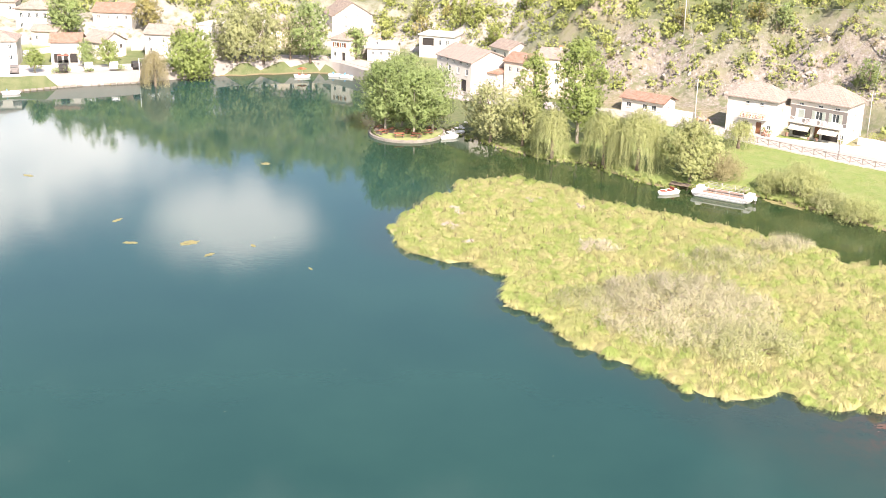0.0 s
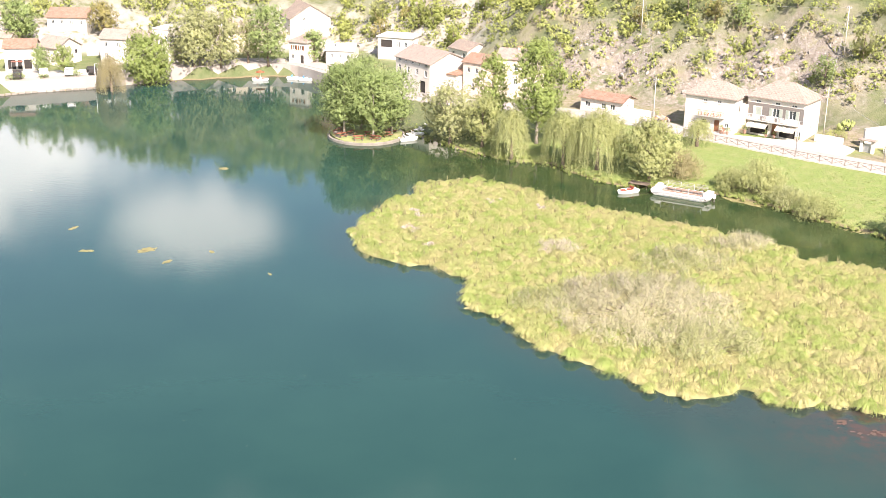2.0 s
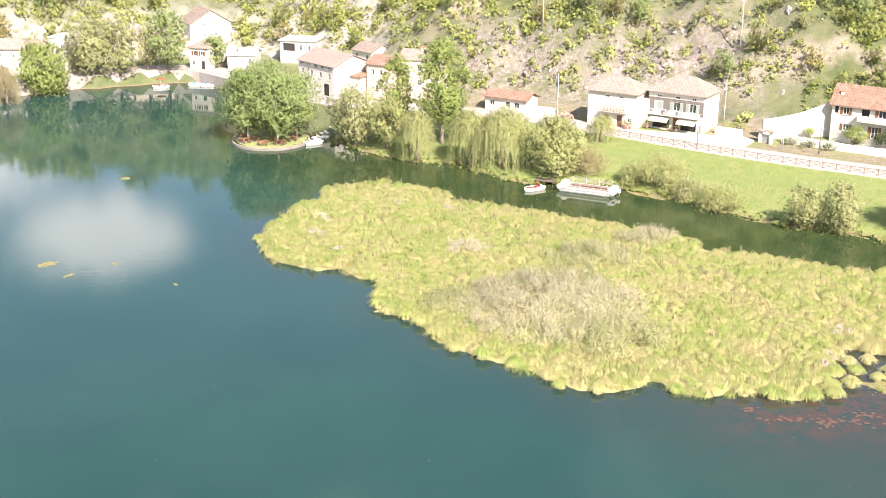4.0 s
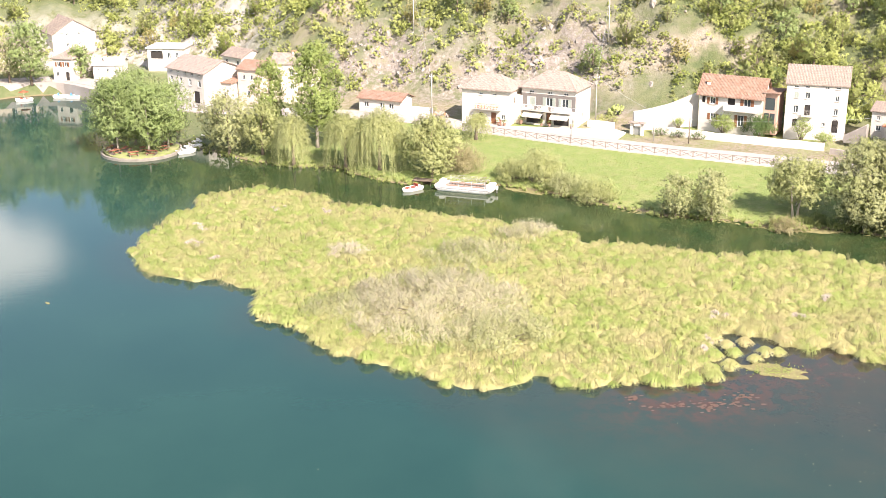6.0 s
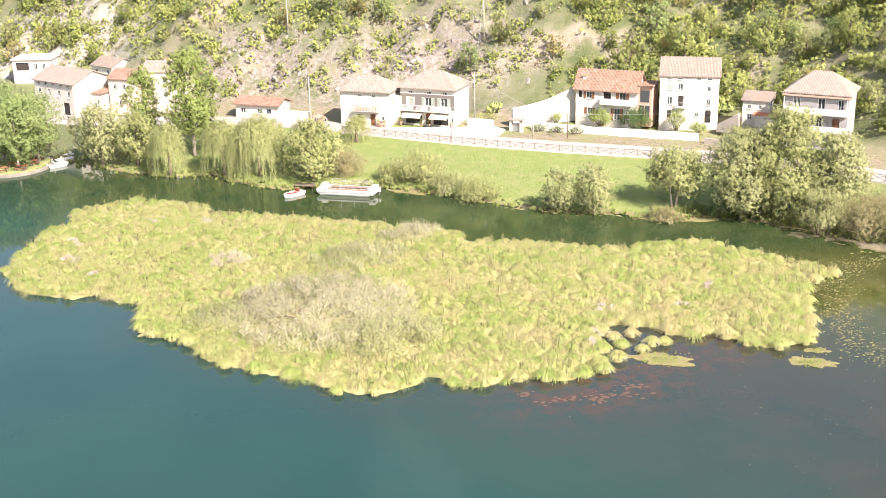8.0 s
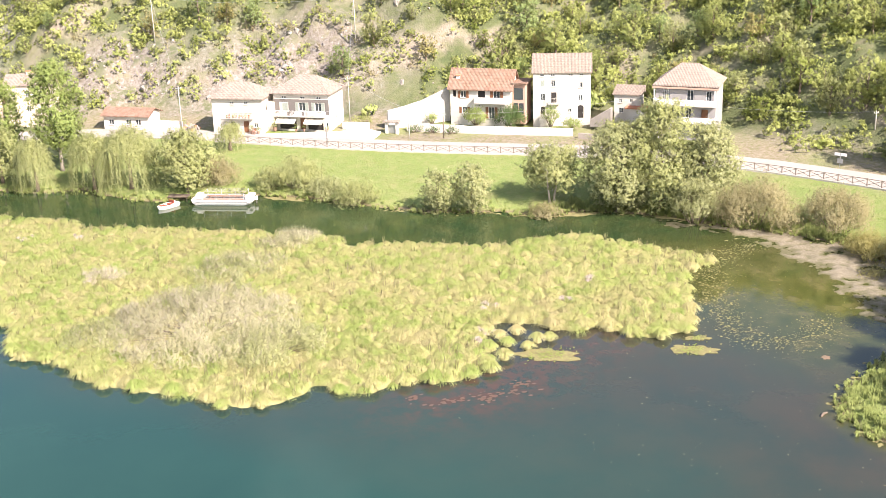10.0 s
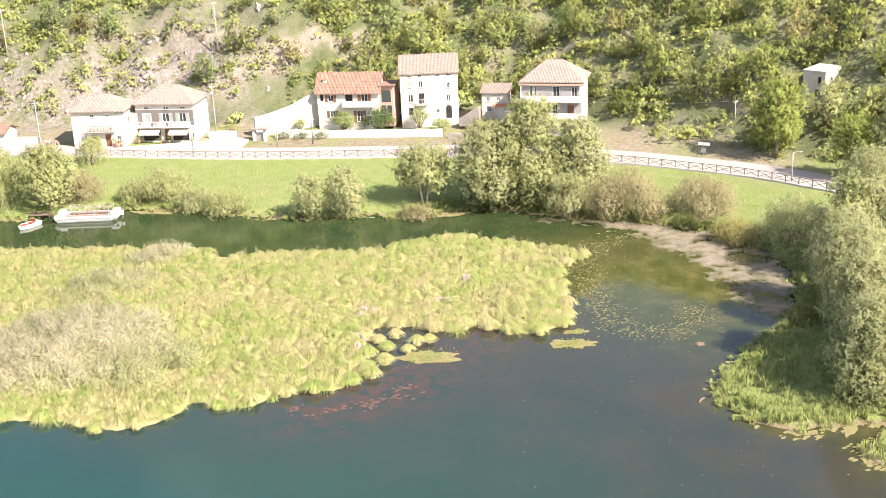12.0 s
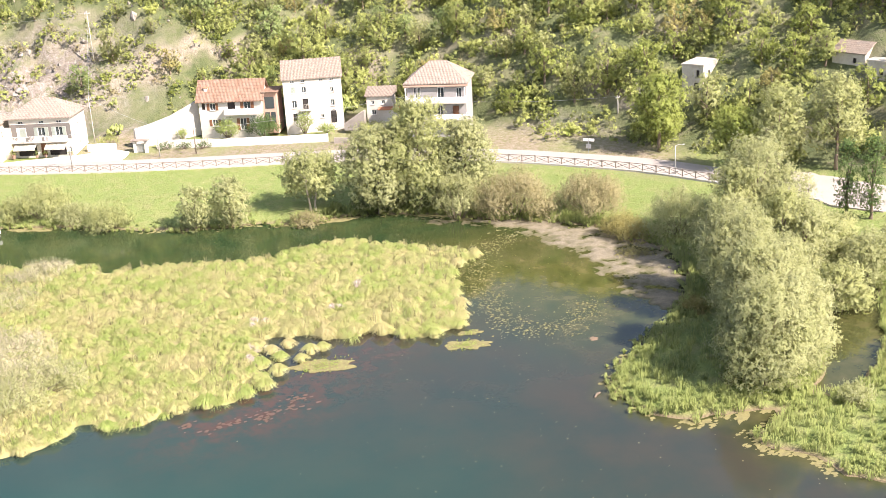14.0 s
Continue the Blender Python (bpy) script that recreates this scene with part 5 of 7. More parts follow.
edge = np.vstack([ISLAND, ISLAND[:1]])
for k in range(5, 28):
    a, b = edge[k], edge[k + 1]
    m = max(1, int(np.hypot(*(b - a)) / 2.6))
    for j in range(m):
        q = a + (b - a) * ((j + 0.5) / m)
        tussock(q[0] + rng.uniform(-0.4, 0.4), q[1] + rng.uniform(-0.4, 0.4), rng.uniform(0.85, 1.25))
for q in [(53.5, 106.9), (55.4, 109.8), (56.8, 108), (55.6, 112), (57.6, 112.2), (58.6, 109.2), (60, 109), (53.3, 109.5), (51, 104.8), (62.2, 112.4)]:
    tussock(*q, rng.uniform(0.75, 1.05))


def shrub(name, x, y, height, width, leaf, label, seed, depth=None, z=None, n=16, size=0.145, category="shrub", group="", cover=0.75, up=1.4, reach=0.75, thin=0.42, twigs=0):
    r = np.random.default_rng(seed)
    depth = depth or width
    ob = thing(name, x, y, (land_at(x, y) if z is None else z), 0, label, category, group)
    bm, c, rad = bmesh.new(), [], []
    for i in range(n):
        a, k = i * 2.4 + r.uniform(-0.4, 0.4), math.sqrt((i + 0.5) / n) * 0.9
        g = min(min(width, depth) * r.uniform(0.15, 0.25), height * 0.42) if n < 60 else r.uniform(0.8, 1.5)
        top = height * (1 - 0.55 * k * k) * r.uniform(0.72, 1.0)
        c.append((width / 2 * k * math.cos(a), depth / 2 * k * math.sin(a), max(top - g * 0.9, g * 0.35)))
        rad.append((g, g, g * 0.95))
        add_tube(bm, [(c[i][0] * 0.2, c[i][1] * 0.2, -0.3), (c[i][0] * 0.6, c[i][1] * 0.6, c[i][2] * 0.5), c[i]], [0.06, 0.045, 0.015], 5)
    part("branchwork", bm, M_BARK, ob)
    mid = np.array(c) * np.array([0.5, 0.5, 0]) - np.array([0, 0, 0.5 * height])
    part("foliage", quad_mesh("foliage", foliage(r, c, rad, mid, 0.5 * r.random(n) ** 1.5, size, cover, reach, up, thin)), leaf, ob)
    if twigs:
        i = r.integers(0, n, twigs)
        base = np.array(c)[i] + toward(unit(r, twigs) + np.array([0, 0, 0.8])) * np.array(rad)[i] * 0.8
        way = toward(np.array([0, 0, 1.3]) + unit(r, twigs)) * r.uniform(0.5, 1.1, twigs)[:, None]
        side = unit(r, twigs) * 0.016
        tagged(part("twig_haze", mesh_from("twigs", np.stack([base - side, base + side, base + way], 1).reshape(-1, 3), np.arange(twigs * 3).reshape(-1, 3)), M_TWIG, ob), "bare pinkish-grey twigs", kind="stuff")
    return ob


shrub("willow_scrub", 27.5, 128, 3.3, 23, M_ISLSHRUB, "wide grey-green willow scrub on the island", 31, depth=25, z=0.3, n=150, size=0.12, cover=0.42, twigs=4200)
shrub("willow_scrub", 32, 119, 3.0, 14, M_ISLGREEN, "greener willow scrub on the island's front", 35, depth=10, z=0.3, n=62, size=0.12, cover=0.5, twigs=900)
shrub("willow_scrub", 17, 131, 1.8, 10, M_ISLGREEN, "low green scrub at the edge of the thicket", 36, depth=9, z=0.3, n=40, size=0.12, cover=0.6, twigs=500)
shrub("willow_scrub", 36, 145, 2.4, 14, M_ISLGREEN, "low grey-green willow scrub on the island", 32, depth=10, z=0.3, n=34, size=0.13, cover=0.6, twigs=1200)
shrub("willow_scrub", 20, 150, 1.7, 6, M_ISLSHRUB, "low pale dry scrub on the island", 33, depth=5, z=0.3, n=14, size=0.12, cover=0.5, twigs=900)
shrub("willow_scrub", 45, 152, 2.2, 9, M_ISLSHRUB, "low grey-green scrub near the channel", 34, depth=6, z=0.3, n=18, size=0.13, cover=0.6, twigs=600)

# ---- trees along the shore ----
GREEN = "green broad-leaved tree"
for i, (x, y, h, w) in enumerate([(-10.8, 212.0, 12.4, 10.5), (-5.6, 209.8, 11.8, 10.5), (-8, 216.5, 13.2, 10), (-2.4, 213.6, 11.2, 9.5), (-11.6, 216.5, 11.5, 9)]):
    tree("plane_tree", x, y, h, w, M_LEAF, "green plane tree on the round islet", base=2.2, size=0.24, seed=40 + i, thick=0.2, bark=M_PALEBARK, group="plane trees on the islet", z=0.7)
tree("poplar", 22.6, 204.5, 17.6, 10.5, M_LEAFBRIGHT, "tall bright green poplar on the shore", base=3.5, size=0.30, shape="round", seed=51, thick=0.3, cover=1.9, bark=M_PALEBARK)
tree("poplar", 15.4, 212, 13.5, 7.2, M_LEAFBRIGHT, "slim bright green poplar", base=2, size=0.28, shape="round", seed=52, thick=0.2, cover=1.9, bark=M_PALEBARK)
tree("silver_willow", 7.8, 207.5, 10.6, 10.5, M_LEAFSILVER, "pale grey-green willow leaning over the water", base=1.6, size=0.24, seed=53, thick=0.3)
tree("silver_willow", 13.2, 204, 8.8, 7.5, M_LEAFWILLOW, "yellow-green willow on the bank", base=1.2, size=0.24, seed=54, thick=0.25)
weeping("weeping_willow", 17.8, 197.5, 8.6, 7, M_LEAFWILLOW, "small weeping willow hanging over the channel", 55, 200)
weeping("weeping_willow", 26, 194, 9.2, 9, M_LEAFWILLOW, "weeping willow with long yellow-green strands", 56, 260)
weeping("weeping_willow", 31, 190, 9.8, 11, M_LEAFWILLOW, "large weeping willow hanging over the channel", 57, 330)
tree("willow", 38.4, 184, 9.4, 10.5, M_LEAFWILLOW, "pale yellowing willow behind the moored boat", base=1.2, size=0.23, seed=58, thick=0.25)
shrub("bush", 43.5, 186, 5.0, 7, M_LEAFDRY, "brownish leafless bush on the bank", 59)
weeping("weeping_willow", 49.5, 200.5, 4.6, 5, M_LEAFWILLOW, "small round weeping willow beside the road", 60, 130)
for i, (x, y, h, w, leaf) in enumerate([(53.7, 177.5, 5.2, 7.5, M_LEAFWILLOW), (50.3, 180, 3.2, 5, M_LEAFWILLOW), (59.5, 166.5, 4.2, 6.2, M_LEAFWILLOW), (56.5, 172, 3.4, 5, M_LEAFSILVER)]):
    shrub("willow_bush", x, y, h, w, leaf, "pale grey-green willow bush on the bank", 61 + i)
tree("willow", 68.1, 156.8, 6.2, 5.2, M_LEAFSILVER, "small pale willow on the bank", base=0.6, size=0.22, seed=66, thick=0.12)
tree("willow", 72.6, 154.6, 7.0, 6.8, M_LEAFSILVER, "small pale willow on the bank", base=0.6, size=0.22, seed=67, thick=0.14)
tree("twin_willow", 83.4, 150.8, 8.6, 9.5, M_LEAFWILLOW, "pale willow with two slender trunks", base=2.4, size=0.22, seed=68, thick=0.16, stems=2, bark=M_PALEBARK)
shrub("bush", 80.5, 147.8, 1.6, 5, M_LEAFDRY, "low dry bush at the water", 69)
for i, (x, y, h, w) in enumerate([(90.5, 144.5, 12.4, 10.5), (95.6, 141.6, 15.2, 11), (100.5, 137.5, 12, 9)]):
    tree("silver_willow", x, y, h, w, M_LEAFSILVER if i != 1 else M_LEAFWILLOW, "large pale willow beside the channel", base=0.5, n=24, size=0.24, seed=70 + i, thick=0.28, cover=1.75, group="willows beside the channel")
shrub("willow_bush", 96.8, 134.8, 7.0, 6, M_LEAFSILVER, "round grey-green willow bush on the bank", 75)
shrub("willow_bush", 103.0, 129.5, 7.2, 10, M_LEAFDRY, "pale brownish willow bush on the bank", 76)
shrub("willow_bush", 109.5, 121.5, 6.8, 9.5, M_LEAFDRY, "pale brownish willow bush on the bank", 77)
shrub("willow_bush", 107.5, 113.5, 3.5, 6, M_LEAFBROWN, "low reddish-brown bush on the bank", 78)
shrub("willow_bush", 112, 108, 6.0, 8, M_LEAFSILVER, "grey-green willow bush on the bank", 79)
for i, (x, y, h, w) in enumerate([(108.3, 96, 11.5, 9), (111.8, 95.5, 14, 10.5), (113.6, 92.3, 10.6, 8.5), (108, 88.8, 10.5, 8.5), (116.5, 99.5, 11, 8.5), (109.5, 87, 9, 8.5), (114.8, 86.8, 6.5, 6.5), (114.5, 82, 6.5, 7), (121, 82, 5.5, 6.5), (106.5, 79.5, 5.5, 6.5)]):
    tree("silver_willow", x, y, h, w, M_LEAFSILVER if i % 3 else M_LEAFWILLOW, "large silvery willow on the spit" if i < 5 else "silvery willow behind the ditch", base=0.7, size=0.20, seed=80 + i, thick=0.24, group="willows on the spit")
for i, (x, y, h, w, shape, seed) in enumerate([(85.6, 72.2, 10.2, 10.0, "round", 184), (90.8, 72.8, 9.0, 7.5, "round", 185), (90.6, 77.8, 11.4, 9.5, "round", 186), (96.4, 78.6, 10.0, 8, "dome", 187), (97.0, 85, 10.8, 9, "round", 188), (101.2, 90, 10.0, 8.5, "round", 189)]):
    tree("silver_willow", x, y, h, w, M_LEAFSILVER, "silvery willow at the water's edge", base=0.4, n=22, size=0.17, seed=seed, thick=0.22, group="willows on the point", shape=shape, up=0.7, cover=1.6)
for i, (x, y, h, w, leaf) in enumerate([(99.5, 62.5, 2.4, 4, M_LEAFDRY), (95.5, 61.5, 1.8, 3.5, M_LEAFDRY), (88.5, 64.5, 1.7, 3.2, M_LEAFSILVER), (104, 66, 2.5, 5, M_LEAFDRY), (94, 88.5, 1.6, 3, M_LEAFBROWN), (103.5, 107.5, 2.2, 4.5, M_LEAFBROWN)]):
    shrub("low_bush", x, y, h, w, leaf, "low dry bush among the reeds", 230 + i, size=0.14, group="bushes among the reeds")
for i, (x, y, h) in enumerate([(127.7, 94.7, 9.8), (129.0, 92.0, 10.5)]):
    tree("cypress", x, y, h, 3.4, M_LEAFDARK, "dark narrow cypress behind the spit", base=0.5, size=0.2, shape="column", seed=90 + i)
for i, (x, y, h, w) in enumerate([(136.5, 112.5, 12.5, 9), (142, 107, 13, 9), (134, 118, 9, 8)]):
    tree("acacia", x, y, h, w, M_LEAFWILLOW if i < 2 else M_LEAFHILL2, "tall light green tree beside the road", base=3, size=0.26, seed=93 + i)
tree("walnut", 133.8, 132.8, 11.6, 9.6, M_LEAFHILL2, "broad tree with yellowing leaves beside the road", base=2.6, size=0.27, seed=97)
# village side
weeping("weeping_willow", -60.5, 249.5, 9, 6.5, M_LEAFDRY, "browning weeping willow at the promenade", 100, 180)
tree("silver_willow", -55.0, 258, 10.8, 12.5, M_LEAFBRIGHT, "green willow at the promenade", base=1.6, size=0.3, seed=101)
tree("silver_willow", -46.0, 264.5, 11.6, 11.5, M_LEAFSILVER, "grey-green willow at the village shore", base=1.0, size=0.3, seed=102)
tree("silver_willow", -40.5, 266.5, 11.2, 11, M_LEAFSILVER, "grey-green willow at the village shore", base=1.0, size=0.3, seed=103)
tree("plane_tree", -30.5, 269, 13.0, 10.5, M_LEAF, GREEN + " at the village shore", base=2.0, size=0.3, seed=104)
tree("plane_tree", -35, 270, 9.5, 6, M_LEAFSILVER, "grey-green tree at the village shore", base=1.5, size=0.28, seed=105)
tree("plane_tree", -20.5, 271.5, 7, 5.5, M_LEAF, "small green tree in front of the houses", base=1.2, size=0.28, seed=106)
tree("maple", -84.5, 247, 5.2, 4.2, M_LEAFBRIGHT, "small round yellow-green maple on the lawn", base=1.4, size=0.24, seed=107, thick=0.12)
tree("maple", -76, 254.8, 5.6, 4.6, M_LEAF, "small green tree by the car park", base=1.2, size=0.25, seed=108, thick=0.12)
tree("maple", -71.5, 255.5, 5.8, 5, M_LEAFBRIGHT, "small bright green tree by the car park", base=1.2, size=0.25, seed=109, thick=0.12)
tree("oak", -70, 285, 7.5, 7, M_LEAFBROWN, "yellowing tree beside the upper house", base=1.2, size=0.28, seed=112)
tree("oak", -88, 281, 9.6, 9, M_LEAF, "large dark green tree between the houses", base=1.5, size=0.3, seed=110)
tree("willow", -5.5, 230.5, 10, 8, M_LEAFSILVER, "grey-green willow behind the islet", base=1, size=0.26, seed=111)


# ---- hillside scrub ----
BUILT += [(140.5, 134.6, 3.4), (138.0, 131.0, 3.0), (151.5, 116.0, 4.5), (147.0, 113.5, 4.0), (138, 103, 9)]


def clear_of(x, y):
    ok = np.ones(len(x), bool)
    for bx, by, br in BUILT:
        ok &= (x - bx) ** 2 + (y - by) ** 2 > br * br
    return ok


def hillside(r, count, leaf, name, label, lo, hi, size, keep, deepest=40, cover=0.95):
    q = r.uniform((-150, 60), (235, 345), (count, 2))
    d = depth_in(q[:, 0], q[:, 1], HILL)
    ok = (d > np.where((q[:, 0] > 116) & (q[:, 1] < 160), -3.2, 0.5)) & (d < deepest)
    q, d = q[ok], d[ok]
    q = q[keep(q[:, 0], q[:, 1], d) & clear_of(q[:, 0], q[:, 1])]
    h, m = r.uniform(lo, hi, len(q)), r.integers(2, 5, len(q))
    i = np.repeat(np.arange(len(q)), m)
    rad = h[i] * r.uniform(0.24, 0.42, len(i))
    x, y = q[i, 0] + r.normal(size=len(i)) * h[i] * 0.35, q[i, 1] + r.normal(size=len(i)) * h[i] * 0.35
    c = np.stack([x, y, land(x, y) + rad * r.uniform(0.5, 1.2, len(i))], 1)
    mid = np.column_stack([q, land(q[:, 0], q[:, 1])])[i]
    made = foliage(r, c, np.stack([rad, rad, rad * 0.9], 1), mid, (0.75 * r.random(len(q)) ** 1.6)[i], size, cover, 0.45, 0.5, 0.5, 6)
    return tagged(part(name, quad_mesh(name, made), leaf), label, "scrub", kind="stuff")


def rocky(x, y):
    """Where the slope is bare: the scree behind the roadside houses."""
    return np.clip(np.exp(-(((x - 66) / 24) ** 2 + ((y - 228) / 13) ** 2)) + 0.75 * np.exp(-(((x - 87) / 11) ** 2 + ((y - 211) / 9) ** 2)) + 0.8 * np.exp(-(((x - 40) / 10) ** 2 + ((y - 242) / 9) ** 2)), 0, 1)


def wooded(x, y, d):
    """How thick the growth is: thin among the village houses, thicker to the east."""
    return np.where(x < -8, np.clip((d + 1) / 6, 0, 0.9) * np.where((x < -60) & (d < 14), 0.15, 1.0), 1.0)


hillside(rng, 19000, M_LEAFHILL, "hill_scrub", "olive-green scrub and small oaks on the hillside", 1.5, 3.2, 0.36,
         lambda x, y, d: (rng.random(len(x)) > 0.72 * rocky(x, y)) & (rng.random(len(x)) < wooded(x, y, d)), 42)
hillside(rng, 6500, M_LEAFHILL2, "hill_bushes", "bright yellow-green bushes on the hillside", 1.0, 2.6, 0.26,
         lambda x, y, d: (rng.random(len(x)) > 0.78 * rocky(x, y)) & (rng.random(len(x)) < wooded(x, y, d)), 42)
hillside(rng, 9000, M_LEAFDRY, "dry_bushes", "dry brown bushes on the rocky slope", 0.6, 1.5, 0.19,
         lambda x, y, d: (x > 0) & (rng.random(len(x)) < 0.15 + 0.85 * rocky(x, y)), 30)
hillside(rng, 2200, M_LEAFHILL, "far_wood", "olive-green woods on the upper slope", 5.0, 8.0, 0.85,
         lambda x, y, d: d > 40, 95, 0.8)


def hill_trees(r, kinds, tries):
    """Oaks and ashes on the slope: a few built, then copied, turned and scaled."""
    q = r.uniform((-62, 70), (175, 320), (tries, 2))
    d = depth_in(q[:, 0], q[:, 1], HILL)
    chance = np.where(q[:, 0] > 85, 1.0, np.where(d < 14, 0.22, 0.6)) * (1 - np.clip(1.3 * rocky(q[:, 0], q[:, 1]), 0, 1)) * np.where((q[:, 0] < -8) & (d < 14), 0, 1)
    q = q[(d > 1.5) & (d < 44) & clear_of(q[:, 0], q[:, 1]) & (r.random(tries) < chance)]
    made, spots = {}, []
    for x, y in q:
        size = r.uniform(0.6, 1.2) * (0.8 if x < 85 else 1.0)
        if any((x - a) ** 2 + (y - b) ** 2 < (1.9 * (size + k)) ** 2 for a, b, k in spots):
            continue
        spots.append((x, y, size))
        k = r.choice(len(kinds), p=[0.36, 0.24, 0.16, 0.12, 0.12])
        if k not in made:
            leaf, label, h, w = kinds[k]
            made[k] = tree("slope_tree", x, y, h, w, leaf, label, base=1.0, n=13, size=0.34, seed=300 + k, thick=0.2, group="trees on the slope", cover=0.8)
        else:
            copy_thing(made[k], pose(x, y, land_at(x, y) - 0.3, 0, 0, r.uniform(0, 360)) @ Matrix.Diagonal((size, size, size * r.uniform(0.85, 1.15), 1)))


hill_trees(rng, [(M_LEAFHILL, "olive-green oak on the wooded slope", 6.2, 6.4), (M_LEAFHILL2, "bright yellow-green tree on the slope", 6.0, 5.6), (M_LEAF, "deep green tree on the slope", 6.8, 6.2),
                 (M_LEAFBROWN, "yellowing brownish tree on the slope", 5.4, 5.4), (M_LEAFWILLOW, "pale grey-green tree on the slope", 6.0, 5.8)], 5000)

# boulders and outcrops in the bare slope
outcrops = bmesh.new()
for i in range(520):
    x, y = rng.uniform(25, 105), rng.uniform(205, 262)
    if depth_in(np.array([x]), np.array([y]), HILL)[0] < 2 or rng.random() > rocky(np.array([x]), np.array([y]))[0] * 1.2:
        continue
    s = 0.18 + 0.45 * rng.random() ** 2
    got = bmesh.ops.create_icosphere(outcrops, subdivisions=1, radius=s, matrix=Matrix.Translation((x, y, land_at(x, y) - 0.25 * s)) @ Euler(rng.uniform(0, 3, 3)).to_matrix().to_4x4() @ Matrix.Diagonal((1.5, 0.7, 1.0, 1)))
    for vtx in got["verts"]:
        vtx.co += Vector(rng.normal(size=3) * 0.26 * s)
tagged(part("rock_outcrops", outcrops, M_STONE), "pale limestone outcrops in the hillside", "rocks", kind="stuff")

# ---- meadow, reeds ----
q = rng.uniform((44, 118), (128, 200), (30000, 2))
ok = (-depth_in(q[:, 0], q[:, 1], LAKE) > 0.8) & (distance(q[:, 0], q[:, 1], ROADLINE) > 5.0) & (depth_in(q[:, 0], q[:, 1], HILL) < -16)
q = q[ok][:1400]
made = blades(rng, q[:, 0], q[:, 1], land(q[:, 0], q[:, 1]), 9, rng.uniform(0.06, 0.13, len(q)), 1.6, 0.05)
tagged(part("meadow_grass", blade_mesh("meadow_grass", made), M_LAWN), "bright green mown meadow grass", "grass", kind="stuff")
q = rng.uniform((70, 48), (118, 150), (30000, 2))
d = -np.maximum(depth_in(q[:, 0], q[:, 1], LAKE), depth_in(q[:, 0], q[:, 1], DITCH))
thick_ = 0.5 + 0.5 * wobble(q[:, 0], q[:, 1], 3.0, 0.7)
q = q[(d > 0.0) & (d < np.where(q[:, 1] > 92, 2.2, 22)) & (rng.random(len(q)) < np.where(d < 2.5, 0.9, 0.15 + 0.45 * thick_))][:2500]
tall = rng.uniform(0.7, 1.25, len(q)) * (0.8 + 0.7 * (0.5 + 0.5 * wobble(q[:, 0], q[:, 1], 4.0, 2.2)))
made = blades(rng, q[:, 0], q[:, 1], land(q[:, 0], q[:, 1]), 16, tall, 0.6, 0.026, 0.9)
tagged(part("reeds", blade_mesh("reeds", made), M_REED), "green reeds and sedge along the near bank", "reeds", kind="stuff")
q = np.vstack([SHORE[i] + (SHORE[i + 1] - SHORE[i]) * k for i in range(11, 38) for k in np.linspace(0, 1, 26)])
q = q + rng.normal(size=q.shape) * 0.7
made = blades(rng, q[:, 0], q[:, 1], np.maximum(land(q[:, 0], q[:, 1]), 0), 22, rng.uniform(0.35, 0.85, len(q)), 0.7, 0.035)
tagged(part("bank_grass", blade_mesh("bank_grass", made), M_REED), "rough grass along the channel bank", "grass", kind="stuff")


# ---- road, walls and fence ----
def smooth_line(line, times=2):
    for _ in range(times):
        a, b = line[:-1], line[1:]
        line = np.vstack([line[:1], np.stack([a * 0.75 + b * 0.25, a * 0.25 + b * 0.75], 1).reshape(-1, 2), line[-1:]])
    return line


def offset_line(line, k):
    """The line moved k metres to its left."""
    d = np.gradient(line, axis=0)
    d /= np.linalg.norm(d, axis=1)[:, None]
    return line + k * np.stack([-d[:, 1], d[:, 0]], 1)


def evenly(line, step):
    s = np.concatenate([[0], np.cumsum(np.linalg.norm(np.diff(line, axis=0), axis=1))])
    t = np.arange(0, s[-1], step)
    return np.stack([np.interp(t, s, line[:, 0]), np.interp(t, s, line[:, 1])], 1)


def ribbon(left, right, z0, z1):
    """A slab between two lines, from z0 up to z1."""
    bm = bmesh.new()
    rows = [[bm.verts.new((a[0], a[1], z1)), bm.verts.new((b[0], b[1], z1)), bm.verts.new((b[0], b[1], z0)), bm.verts.new((a[0], a[1], z0))] for a, b in zip(left, right)]
    for p, q in zip(rows, rows[1:]):
        for i in range(4):
            bm.faces.new((p[i], q[i], q[(i + 1) % 4], p[(i + 1) % 4]))
    bm.faces.new(rows[0])
    bm.faces.new(rows[-1][::-1])
    return bm


ROAD = evenly(smooth_line(ROADLINE), 1.5)
tagged(part("road", ribbon(offset_line(ROAD, 2.9), offset_line(ROAD, -3.75), ROADZ - 3.0, ROADZ + 0.02), M_ROAD), "pale worn asphalt lakeside road", "road", kind="structure")
edge_on = (ROAD[:, 0] > 51) & (ROAD[:, 1] > 100)
LAKESIDE = ROAD[edge_on]
tagged(part("retaining_wall", ribbon(offset_line(LAKESIDE, -3.76), offset_line(LAKESIDE, -4.3), 0.3, ROADZ + 0.14), M_CONCRETE), "pale concrete retaining wall below the road", "wall", kind="structure")
tagged(part("forecourt", prism([(47.5, 213.2), (58.0, 206.5), (69.6, 201.6), (73.5, 203), (75.5, 197.5), (72, 192.6), (57, 204.8), (48.5, 212.5)], 2.0, ROADZ + 0.10), M_CONCRETE), "bright paved forecourt in front of the houses", "pavement", kind="structure")
